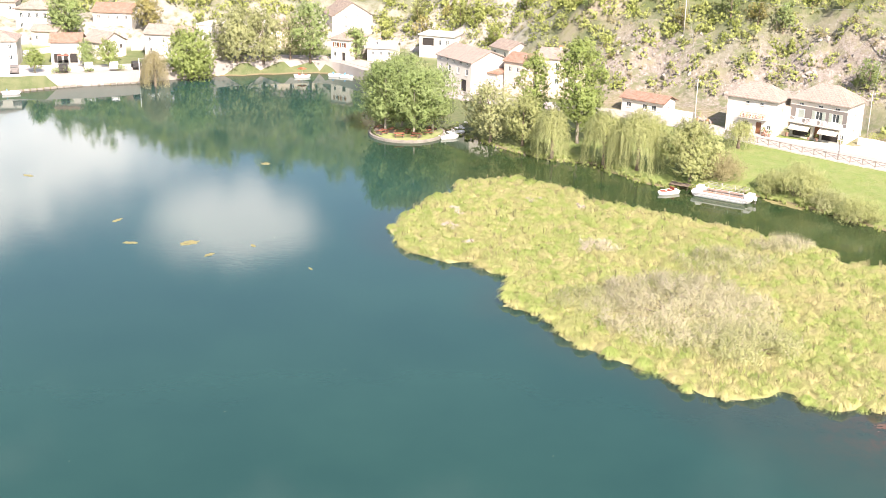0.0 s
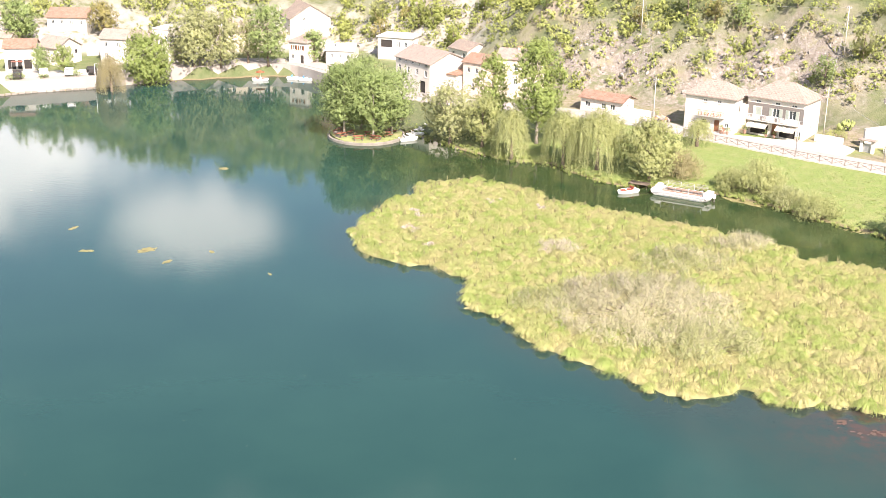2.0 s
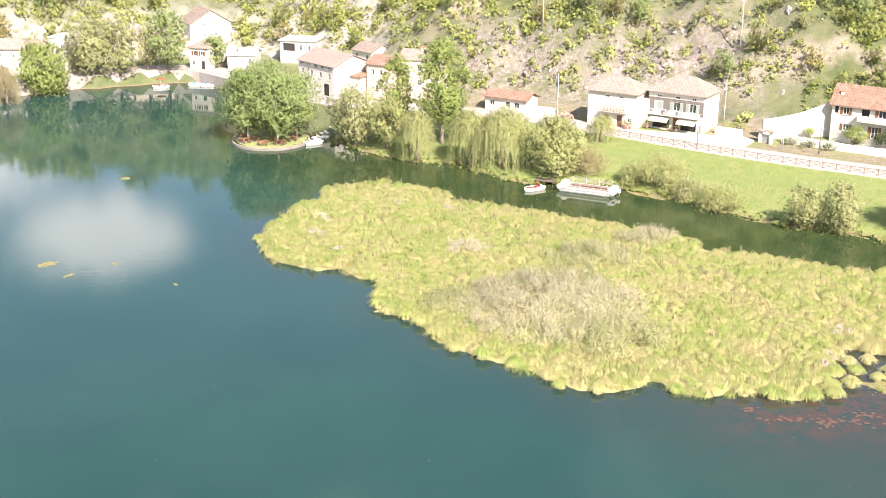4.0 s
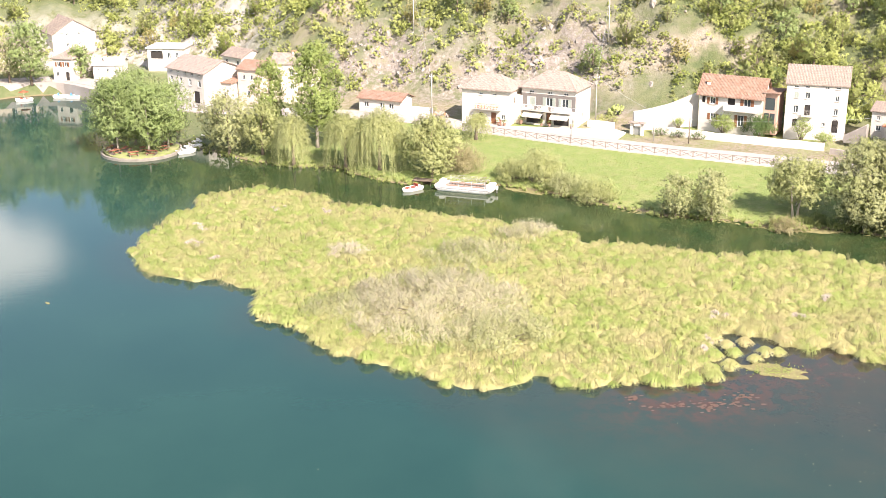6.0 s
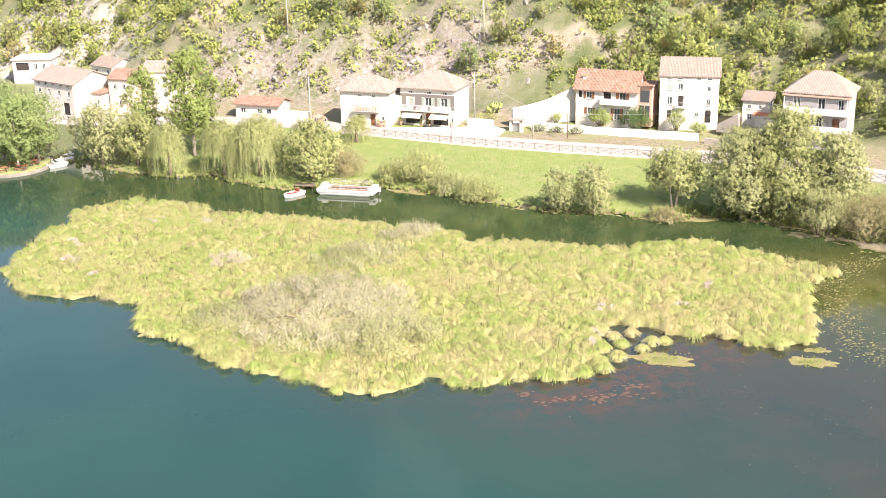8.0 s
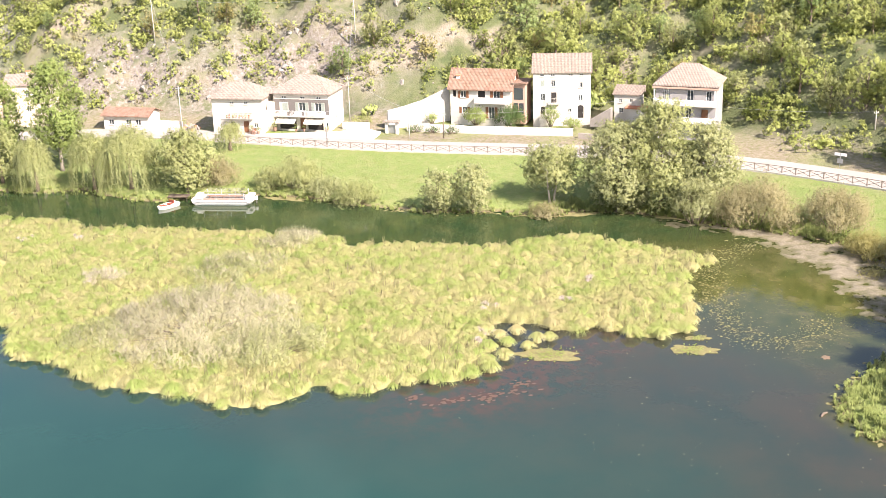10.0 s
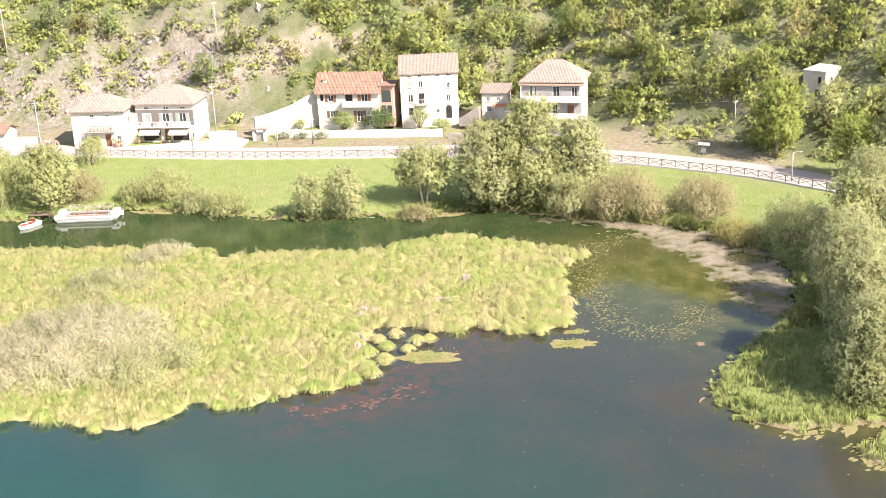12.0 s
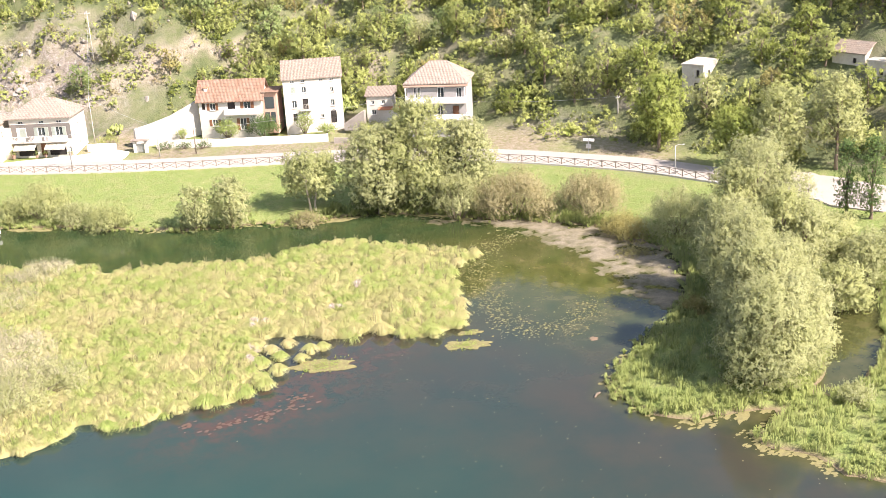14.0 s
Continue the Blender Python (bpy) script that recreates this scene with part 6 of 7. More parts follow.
tagged(part("promenade", prism([(-100, 244), (-92, 243.2), (-83, 246.4), (-76, 251.5), (-66, 254.6), (-60, 259), (-62, 262), (-76, 257.5), (-90, 255.5), (-104, 252)], -1.0, ROADZ + 0.12), M_CONCRETE), "pale paved promenade with parked cars", "pavement", kind="structure")
tagged(part("village_street", prism([(-52, 266), (-40, 270.5), (-27, 272.5), (-18, 262.8), (-8, 246.2), (2, 236.5), (12, 231), (12, 236.5), (2, 243.5), (-10, 257), (-22, 275.5), (-42, 275), (-54, 270)], -1.0, ROADZ + 0.10), M_ROAD), "pale village street along the shore", "pavement", kind="structure")

tagged(part("lay_by", prism([(129.2, 98), (131.5, 107), (139, 112), (144.5, 107), (142, 98), (136, 91.5), (131.4, 92)], 1.6, ROADZ + 0.06), M_ROAD), "pale paved lay-by beside the road", "pavement", kind="structure")
fence = thing("roadside_fence", 0, 0, 0, 0, "brown wooden fence with crossed rails beside the road", "fence")
line = evenly(offset_line(LAKESIDE, -4.03), 2.1)
post_me = bpy.data.meshes.new("post")
box(-0.06, -0.06, 0, 0.06, 0.06, 1.10, 0.01).to_mesh(post_me)
rail_me = bpy.data.meshes.new("rail")
box(0, -0.025, -0.04, 1, 0.025, 0.04).to_mesh(rail_me)
for me in (post_me, rail_me):
    me.materials.append(M_WOODRAIL)


def bar(me, name, a, b, parent, swell=1.0):
    a, b = Vector(a), Vector(b)
    ob = part(name, me, None, parent)
    d = b - a
    ob.matrix_local = Matrix.LocRotScale(a, d.to_track_quat("X", "Z"), (d.length, swell, swell))
    return ob


zf = ROADZ + 0.14
for i, q in enumerate(line):
    part("post", post_me, None, fence, at=pose(q[0], q[1], zf))
    if i + 1 < len(line):
        n = line[i + 1]
        bar(rail_me, "rail", (*q, zf + 1.0), (*n, zf + 1.0), fence)
        bar(rail_me, "brace", (*q, zf + 0.12), (*n, zf + 0.92), fence, 0.8)
        bar(rail_me, "brace", (*q, zf + 0.92), (*n, zf + 0.12), fence, 0.8)


def wall_along(name, points, height, thick, mat, label, down=1.2, level=None):
    pts = evenly(np.array(points, float), 1.0)
    bm = bmesh.new()
    a, b = offset_line(pts, thick / 2), offset_line(pts, -thick / 2)
    rows = []
    for p, q in zip(a, b):
        g = land_at(*((p + q) / 2)) if level is None else level
        rows.append([bm.verts.new((*p, g + height)), bm.verts.new((*q, g + height)), bm.verts.new((*q, g - down)), bm.verts.new((*p, g - down))])
    for p, q in zip(rows, rows[1:]):
        for i in range(4):
            bm.faces.new((p[i], q[i], q[(i + 1) % 4], p[(i + 1) % 4]))
    bm.faces.new(rows[0])
    bm.faces.new(rows[-1][::-1])
    return tagged(part(name, bm, mat), label, "wall", kind="structure")


wall_along("garden_wall", [(80, 196.6), (89, 189.8), (97.5, 183.4), (103.2, 179.2)], 1.35, 0.3, M_PLASTER, "long white garden wall in front of the villa", 2.0)
wall_along("garden_wall", [(39.6, 221.0), (42.0, 219.2), (45.4, 216.6)], 1.9, 0.3, M_PLASTER, "white wall between the cottage and the house")
wall_along("garden_wall", [(70.6, 203.6), (72.6, 202.4), (75, 200)], 1.3, 0.3, M_PLASTER, "short white wall beside the grey house")
wall_along("stone_wall", [(103, 177), (108.5, 172.5), (112, 168.6)], 0.9, 0.4, M_STONE, "low rough stone wall below the houses")
# ramp up to the villa: a long white wall that rises with it
ramp_bm = bmesh.new()
c = [(77.4, 198.7, 2.4), (88.6, 197.2, 3.0), (88.6, 197.2, 9.0), (83.7, 197.8, 7.1), (80.7, 198.2, 6.4), (77.4, 198.7, 5.8)]
front = [ramp_bm.verts.new(v) for v in c]
back = [ramp_bm.verts.new((x - 0.1, y + 0.4, z)) for x, y, z in c]
ramp_bm.faces.new(front)
ramp_bm.faces.new(back[::-1])
for i in range(6):
    ramp_bm.faces.new((front[i], back[i], back[(i + 1) % 6], front[(i + 1) % 6]))
tagged(part("ramp_wall", ramp_bm, M_CONCRETE), "pale grey wall rising along the villa's ramp", "wall", kind="structure")
gate = thing("gateway", 77.2, 196.6, land_at(77.2, 196.6), -40, "white gateway with a small tiled cover", "gateway")
part("pillar", box(-1.2, -0.3, -1, -0.7, 0.3, 2.1, 0.02), M_PLASTER, gate)
part("pillar", box(0.7, -0.3, -1, 1.2, 0.3, 2.1, 0.02), M_PLASTER, gate)
part("cover", box(-1.5, -0.6, 2.11, 1.5, 0.6, 2.3, 0.03), M_TILE, gate)
part("gate", box(-0.68, -0.03, 0.1, 0.68, 0.03, 1.6), M_STEEL, gate, "grey metal gate")

steps = thing("outside_stair", 106.6, 180.3, 4.0, -47, "stone stair rising beside the tall house", "stair")
for i in range(12):
    part("step", box(0.3 + 0.3 * i, 0.6, -1, 0.6 + 0.3 * i - 0.002, 1.9, 0.19 * (i + 1)), M_STONE, steps)

# hedges, garden bushes and prickly pears
for i, (x, y, h, w, leaf, lab) in enumerate([(91.2, 192.2, 3.0, 3.8, M_LEAFBRIGHT, "round clipped bright green bush"), (96.0, 188.4, 3.4, 5.0, M_LEAFDARK, "dark green garden bush"), (101.6, 184.2, 3.4, 2.8, M_LEAFBRIGHT, "green ivy climbing the tall house"),
                                             (104.4, 181.6, 1.2, 3.2, M_LEAFBRIGHT, "low green creeper at the stair foot"), (84.6, 196.2, 1.6, 1.8, M_LEAFBRIGHT, "small green garden bush"), (110.2, 176.6, 1.3, 4.5, M_LEAFHILL, "low green bushes below the outbuilding")]):
    shrub("garden_bush", x, y, h, w, leaf, lab, 120 + i, z=max(3.2, land_at(x, y)), n=16, size=0.15, category="bush")
hedge_pts = [(80.8, 195.2), (83.4, 193.2), (86, 191.2)]
for i, (x, y) in enumerate(hedge_pts):
    shrub("hedge", x, y, 1.1, 3.2, M_LEAFDARK, "clipped green hedge behind the garden wall", 130 + i, depth=1.4, n=14, size=0.12, category="hedge", group="hedges")
shrub("hedge", 74.2, 203.5, 1.8, 4.6, M_LEAFHILL, "rounded hedge beside the grey house", 134, depth=2, n=16, size=0.13, category="hedge", group="hedges")


def prickly_pear(x, y, size, seed):
    r = np.random.default_rng(seed)
    z = land_at(x, y)
    ob = thing("prickly_pear", x, y, z, r.uniform(0, 360), "pale green prickly pear cactus on the slope", "cactus", "prickly pears")
    for i in range(16):
        a, k = r.uniform(0, math.tau), r.uniform(0.1, 1)
        bm = bmesh.new()
        m = Matrix.Translation((size * 0.5 * k * math.cos(a), size * 0.5 * k * math.sin(a), size * (0.15 + 0.75 * r.uniform(0, 1) * (1 - 0.4 * k)))) @ Euler((r.uniform(-0.6, 0.6), r.uniform(-0.6, 0.6), r.uniform(0, 3.1))).to_matrix().to_4x4()
        bmesh.ops.create_icosphere(bm, subdivisions=1, radius=0.26 * size / 2, matrix=m @ Matrix.Diagonal((1, 0.25, 1.5, 1)))
        part("pad", bm, M_REED, ob, smooth=True)


for i, (x, y, s) in enumerate([(76.2, 206.5, 2.6), (77.8, 207.2, 2.2), (111.5, 189.5, 3.0), (113.2, 188.6, 3.2), (112.8, 191.5, 3.0), (110.2, 190.6, 2.4)]):
    prickly_pear(x, y, s, 140 + i)


def potted_plant(x, y, z, size, pot, leaf, label, seed):
    r = np.random.default_rng(seed)
    ob = thing("potted_plant", x, y, z, 0, label, "plant", "pots in front of the houses")
    part("pot", tube([(0, 0, 0), (0, 0, 0.32 * size), (0, 0, 0.36 * size)], [0.13 * size, 0.19 * size, 0.21 * size], 10), pot, ob)
    part("leaves", quad_mesh("leaves", foliage(r, [(0, 0, 0.62 * size)], [(0.3 * size, 0.3 * size, 0.32 * size)], [(0, 0, 0)], [0.3], 0.10, 1.2, 0.2, 0.8)), leaf, ob)


for i in range(8):
    q = pose(49.8, 212.7, 2.6, 0, 0, -35.5) @ Vector((2.9 + 0.58 * i, -0.82, 2.73))
    potted_plant(q.x, q.y, q.z, 0.6, M_BENCH, M_FLOWER if i % 2 else M_LEAFBRIGHT, "small flower pot standing on the balcony", 400 + i)
for i, (u, n, size) in enumerate([(3.0, -1.0, 1.4), (3.9, -1.3, 1.1), (4.6, -0.9, 1.5), (7.3, -0.9, 1.6), (8.0, -1.3, 1.2), (8.6, -1.0, 1.4)]):
    q = pose(49.8, 212.7, ROADZ + 0.10, 0, 0, -35.5) @ Vector((u, n, 0))
    potted_plant(q.x, q.y, q.z, size, M_BENCH, M_FLOWER if i % 3 == 1 else M_LEAF, "terracotta pot with a leafy plant before the house", 410 + i)
for i, (u, n) in enumerate([(0.5, -1.4), (4.5, -1.5), (5.9, -1.2), (10.0, -1.0)]):
    q = pose(60.0, 209.3, ROADZ + 0.10, 0, 0, -39) @ Vector((u, n, 0))
    potted_plant(q.x, q.y, q.z, 1.8 if i == 0 else 1.2, M_BENCH, M_LEAFBRIGHT, "terracotta pot with a leafy plant beside the awnings", 420 + i)
# rubble in the yard between cottage and house
heap = thing("rubble_heap", 46.6, 217.4, land_at(46.6, 217.4), 0, "heap of pale stones and broken tiles in the yard", "rubble")
for i in range(46):
    a, k = i * 2.4, math.sqrt((i + 0.5) / 46)
    bm = bmesh.new()
    size = 0.18 + 0.22 * rng.random()
    bmesh.ops.create_icosphere(bm, subdivisions=1, radius=size, matrix=Matrix.Translation((1.9 * k * math.cos(a), 1.3 * k * math.sin(a), 0.75 * (1 - k * k) + 0.05)) @ Euler(rng.uniform(0, 3, 3)).to_matrix().to_4x4() @ Matrix.Diagonal((1.3, 0.9, 0.7, 1)))
    part("stone", bm, M_TERRACOTTA if i % 6 == 0 else M_STONE, heap)


# ---- poles and cables ----
def pole(name, x, y, height, label, lamp=False, mat=None, wood=False):
    z = land_at(x, y)
    ob = thing(name, x, y, z, 0, label, "street lamp" if lamp else "utility pole", "" if lamp else "utility poles")
    part("mast", tube([(0, 0, -0.4), (0, 0, height * 0.5), (0, 0, height)], [0.11, 0.09, 0.06], 8), mat or M_CONCRETE, ob, smooth=True)
    if lamp:
        part("arm", tube([(0, 0, height - 0.02), (0.5, -0.25, height + 0.12), (0.9, -0.5, height + 0.1)], 0.035, 6), M_STEEL, ob)
        part("lamp_head", box(0.8, -0.62, height + 0.02, 1.25, -0.4, height + 0.14, 0.02), M_STEEL, ob)
    else:
        part("crossbar", box(-0.5, -0.05, height - 0.45, 0.5, 0.05, height - 0.35), M_STEEL, ob)
        for u in (-0.4, 0.4):
            part("insulator", tube([(u, 0, height - 0.345), (u, 0, height - 0.2)], 0.04, 6), M_WHITE, ob)
    return Vector((x, y, z + height - 0.2))


tops = [pole("utility_pole", 45.0, 216.4, 8.2, "pale concrete utility pole beside the road"), pole("utility_pole", 73.0, 206.3, 8.5, "pale concrete utility pole beside the grey house"),
        pole("utility_pole", 78.1, 191.0, 5.2, "slim pale pole on the grass bank"), pole("utility_pole", 83.2, 188.1, 4.4, "slim wooden pole on the grass bank", mat=M_BARK),
        pole("utility_pole", 114.8, 176.4, 5.4, "pale concrete utility pole beside the outbuilding"), pole("utility_pole", 137, 145, 3.0, "pale utility pole on the wooded slope")]
hill_pole = [pole("utility_pole", 47, 244, 9.0, "utility pole on the rocky slope"), pole("utility_pole", 80.5, 222, 9.0, "utility pole on the rocky slope")]
pole("street_lamp", 126.6, 122.6, 4.2, "slim grey street lamp at the fence", True, M_STEEL)
pole("street_lamp", 64.4, 193.9, 5.6, "slim grey street lamp at the fence", True, M_STEEL)
pole("street_lamp", -64.5, 252.8, 5.0, "white street lamp on the promenade", True, M_WHITE)


def cable(a, b, sag):
    pts = []
    for i in range(13):
        t = i / 12
        q = a.lerp(b, t)
        q.z -= sag * 4 * t * (1 - t)
        pts.append(q)
    tagged(part("cable", tube(pts, 0.022, 4), M_STEEL), "thin grey overhead cable between poles", "cable")


for a, b, s in ((tops[0], tops[1], 0.8), (tops[1], tops[2], 0.4), (tops[3], tops[4], 0.8), (tops[4], tops[5], 0.9), (tops[1], hill_pole[1], 0.5), (tops[0], hill_pole[0], 0.5), (hill_pole[0], hill_pole[1], 1.2)):
    cable(a, b, s)

sign = thing("road_sign", 126.2, 140.2, land_at(126.2, 140.2), -60, "white direction sign on a grey post", "road sign")
part("post", tube([(0, 0, -0.3), (0, 0, 2.4)], 0.05, 6), M_STEEL, sign)
part("panel", box(-0.9, -0.03, 1.9, 0.9, 0.03, 2.35, 0.01), M_WHITE, sign)
part("panel", box(-0.4, -0.09, 0.8, 0.4, -0.051, 1.5, 0.01), M_STEEL, sign)


# ---- boats ----
def hull(length, beam, height, bluntness=0.75, draft=0.12):
    """A boat's shell, bow towards +x, open at the top with an inner floor."""
    bm = bmesh.new()
    n = 14

    def ring(z, k, inset=0.0):
        out = []
        for i in range(n):
            t = i / (n - 1)
            x = -length / 2 + length * t
            half = beam / 2 * (1 - max(0, (t - bluntness) / (1 - bluntness)) ** 2 * 0.85) * (1 - 0.08 * max(0, (0.12 - t) / 0.12))
            out.append((x * k, half * k - inset))
        out = [(x, y) for x, y in out] + [(x, -y) for x, y in out[::-1]]
        return [bm.verts.new((x, y, z)) for x, y in out]
    rings = [ring(-draft, 0.86), ring(height * 0.5, 0.97), ring(height, 1.0), ring(height, 0.985, 0.09), ring(height * 0.45, 0.95, 0.09)]
    for a, b in zip(rings, rings[1:]):
        m = len(a)
        for i in range(m):
            bm.faces.new((a[i], a[(i + 1) % m], b[(i + 1) % m], b[i]))
    bm.faces.new(rings[0][::-1])
    bm.faces.new(rings[-1])
    return bm


ferry = thing("excursion_boat", 42.3, 177.2, 0, -31, "long white flat excursion boat with an open rail roof", "boat")
part("hull", hull(9.4, 3.0, 0.85, 0.96), M_WHITE, ferry)
for z in (0.30, 0.58):
    part("rubbing_strip", box(-4.4, -1.565, z, 4.3, -1.50, z + 0.05), M_PALEGREY, ferry, "pale grey rubbing strip")
part("deck", box(-4.4, -1.36, 0.36, 4.2, 1.36, 0.45), M_CONCRETE, ferry)
for s in (-1, 1):
    b = part("bench", box(-2.9, s * 0.95 - 0.22, 0.84, 3.3, s * 0.95 + 0.22, 0.90), M_BENCH, ferry, "reddish-brown wooden bench along the side")
    for x in (-2.6, -0.6, 1.4, 3.0):
        part("leg", box(x, s * 0.95 - 0.18, 0.452, x + 0.08, s * 0.95 + 0.18, 0.838), M_BENCH, b)
part("table", box(-2.2, -0.3, 1.05, 2.6, 0.3, 1.10), M_BENCH, ferry, "long reddish-brown table")
for x in (-1.8, 2.2):
    part("table_leg", box(x, -0.05, 0.452, x + 0.1, 0.05, 1.049), M_BENCH, ferry)
part("foredeck", box(-4.5, -1.25, 0.86, -3.1, 1.25, 1.02, 0.05), M_WHITE, ferry)
part("locker", box(-4.2, -0.7, 1.025, -3.3, 0.7, 1.5, 0.08), M_WHITE, ferry, "rounded white locker on the bow")
part("stern_box", box(3.5, -1.2, 0.86, 4.5, 1.2, 1.30, 0.05), M_WHITE, ferry)
for x in np.linspace(-2.9, 3.4, 4):
    for s in (-1, 1):
        part("stanchion", tube([(x, s * 1.38, 0.8), (x, s * 1.38, 1.82)], 0.024, 6), M_WHITE, ferry)
for x in np.linspace(-2.9, 3.4, 10):
    part("roof_bar", tube([(x, -1.38, 1.835), (x, 1.38, 1.835)], 0.018, 6), M_PALEGREY, ferry)
for y in (-1.38, -0.46, 0.46, 1.38):
    part("roof_rail", tube([(-2.95, y, 1.88), (3.45, y, 1.88)], 0.02, 6), M_PALEGREY, ferry)
for s in (-1, 1):
    part("side_rail", tube([(-2.9, s * 1.385, 1.45), (3.4, s * 1.385, 1.45)], 0.022, 6), M_STEEL, ferry)
motor = part("outboard_motor", box(4.75, -0.2, 0.5, 5.1, 0.2, 1.1, 0.06), M_WHITE, ferry)
part("shaft", box(4.85, -0.06, -0.3, 5.0, 0.06, 0.49), M_GREY, motor)


def pedal_boat(x, y, turn, trim, label, umbrella=False):
    ob = thing("pedal_boat", x, y, 0, turn, label, "boat", "small boats")
    part("hull", hull(3.6, 1.5, 0.5, 0.6), M_WHITE, ob)
    part("seat", box(-0.7, -0.55, 0.24, -0.2, 0.55, 0.5, 0.04), trim, ob)
    part("backrest", box(-0.85, -0.55, 0.5, -0.71, 0.55, 0.95, 0.03), trim, ob)
    part("foredeck", box(0.35, -0.45, 0.40, 1.2, 0.45, 0.52, 0.04), trim, ob)
    for s in (-1, 1):
        part("pedal", box(0.05, s * 0.3 - 0.1, 0.25, 0.25, s * 0.3 + 0.1, 0.33), M_STEEL, ob)
    if umbrella:
        u = part("parasol", tube([(0, 0, 0.3), (0, 0, 2.0)], 0.03, 6), M_WHITE, ob)
        bm = bmesh.new()
        tip = bm.verts.new((0, 0, 2.25))
        rim = [bm.verts.new((1.1 * math.cos(k * math.tau / 8), 1.1 * math.sin(k * math.tau / 8), 1.85)) for k in range(8)]
        for k in range(8):
            bm.faces.new((tip, rim[k], rim[(k + 1) % 8]))
        bmesh.ops.solidify(bm, geom=bm.faces[:], thickness=0.02)
        part("canopy", bm, M_TERRACOTTA, u, "faded orange parasol canopy")
    return ob


pedal_boat(34.2, 179.2, 205, M_RED, "white pedal boat with red seats beside the bank")
pedal_boat(-31.6, 263.0, 10, M_RED, "red and white pedal boat with a parasol", True)
pedal_boat(-24.2, 264.6, -10, M_BLUE, "blue and white rowing boat at the shore")
pedal_boat(-21.6, 263.8, -10, M_BLUE, "blue and white rowing boat at the shore")
pedal_boat(-86.8, 238.8, 20, M_BLUE, "white boat with a blue deck at the promenade")
pedal_boat(-90.5, 237.4, 20, M_WHITE, "white boat moored at the promenade")
for x, y, t in ((0.6, 211.0, 20), (2.0, 214.2, 25), (3.4, 217.6, 30), (4.4, 220.4, 30)):
    pedal_boat(x, y, t, M_WHITE, "white pedal boat moored beside the islet")
dock = thing("landing_stage", 36.6, 182.2, 0.35, -30, "dark weathered wooden landing stage on the bank", "landing stage")
for i in range(8):
    part("plank", box(-1.6 + 0.4 * i, -0.9, 0.3, -1.24 + 0.4 * i, 0.9, 0.36), M_BARK, dock)
for sx in (-1.4, 1.4):
    for sy in (-0.75, 0.75):
        part("post", tube([(sx, sy, -1.0), (sx, sy, 0.29)], 0.07, 6), M_BARK, dock)

# ---- round islet with stone edge and picnic tables ----
ISLET = [(-7 + (6.4 + 0.4 * math.sin(3 * a)) * math.cos(a), 213.6 + 6.8 * math.sin(a)) for a in np.linspace(0, math.tau, 29)[:-1]] 
tagged(part("islet", prism(ISLET, -1.0, 0.5), weathered("islet_turf", (0.22, 0.26, 0.09), (0.30, 0.25, 0.16), 0.95, 5, 0.5, 0.4)), "round grassy islet with a pale stone edge", "islet", kind="structure")
tagged(part("islet_causeway", prism([(-3, 219), (0, 216.5), (3.5, 222), (0.5, 226)], -1.0, 0.55), ground.data.materials[0]), "narrow grassy neck joining the islet to the bank", "ground", kind="structure")
stone_edge = thing("stone_edging", 0, 0, 0, 0, "pale limestone blocks edging the islet", "stone edging")
block_me = bpy.data.meshes.new("block")
box(-0.56, -0.2, -0.6, 0.54, 0.2, 0.12, 0.06).to_mesh(block_me)
block_me.materials.append(M_OLDEDGE)
for i in range(34):
    a = -math.pi * 1.08 + i * math.pi * 1.25 / 34
    part("block", block_me, None, stone_edge, at=pose(-7 + 6.7 * math.cos(a), 213.6 + 7.0 * math.sin(a), 0.36 + 0.05 * math.sin(i * 2.7), 0, 0, math.degrees(a) + 90))


def picnic_table(x, y, turn, z=0.5):
    ob = thing("picnic_table", x, y, z, turn, "reddish wooden picnic table with two benches", "picnic table", "picnic tables on the islet")
    part("tabletop", box(-0.9, -0.38, 0.70, 0.9, 0.38, 0.76, 0.01), M_BENCHRED, ob)
    for s in (-1, 1):
        part("bench", box(-0.9, s * 0.75 - 0.13, 0.42, 0.9, s * 0.75 + 0.13, 0.47, 0.01), M_BENCHRED, ob)
        part("leg", box(s * 0.65 - 0.05, -0.8, 0.0, s * 0.65 + 0.05, 0.8, 0.41), M_WOODRAIL, ob)
        part("leg", box(s * 0.65 - 0.05, -0.1, 0.42, s * 0.65 + 0.05, 0.1, 0.69), M_WOODRAIL, ob)


for x, y, t in ((-11.3, 210.8, 40), (-8.2, 208.8, 10), (-5.2, 209.0, -20), (-9.6, 212.4, 70), (-3.4, 211.6, 30), (-6.4, 211.8, 0), (-12, 213.8, 80), (-2.6, 214.6, 60)):
    picnic_table(x, y, t)


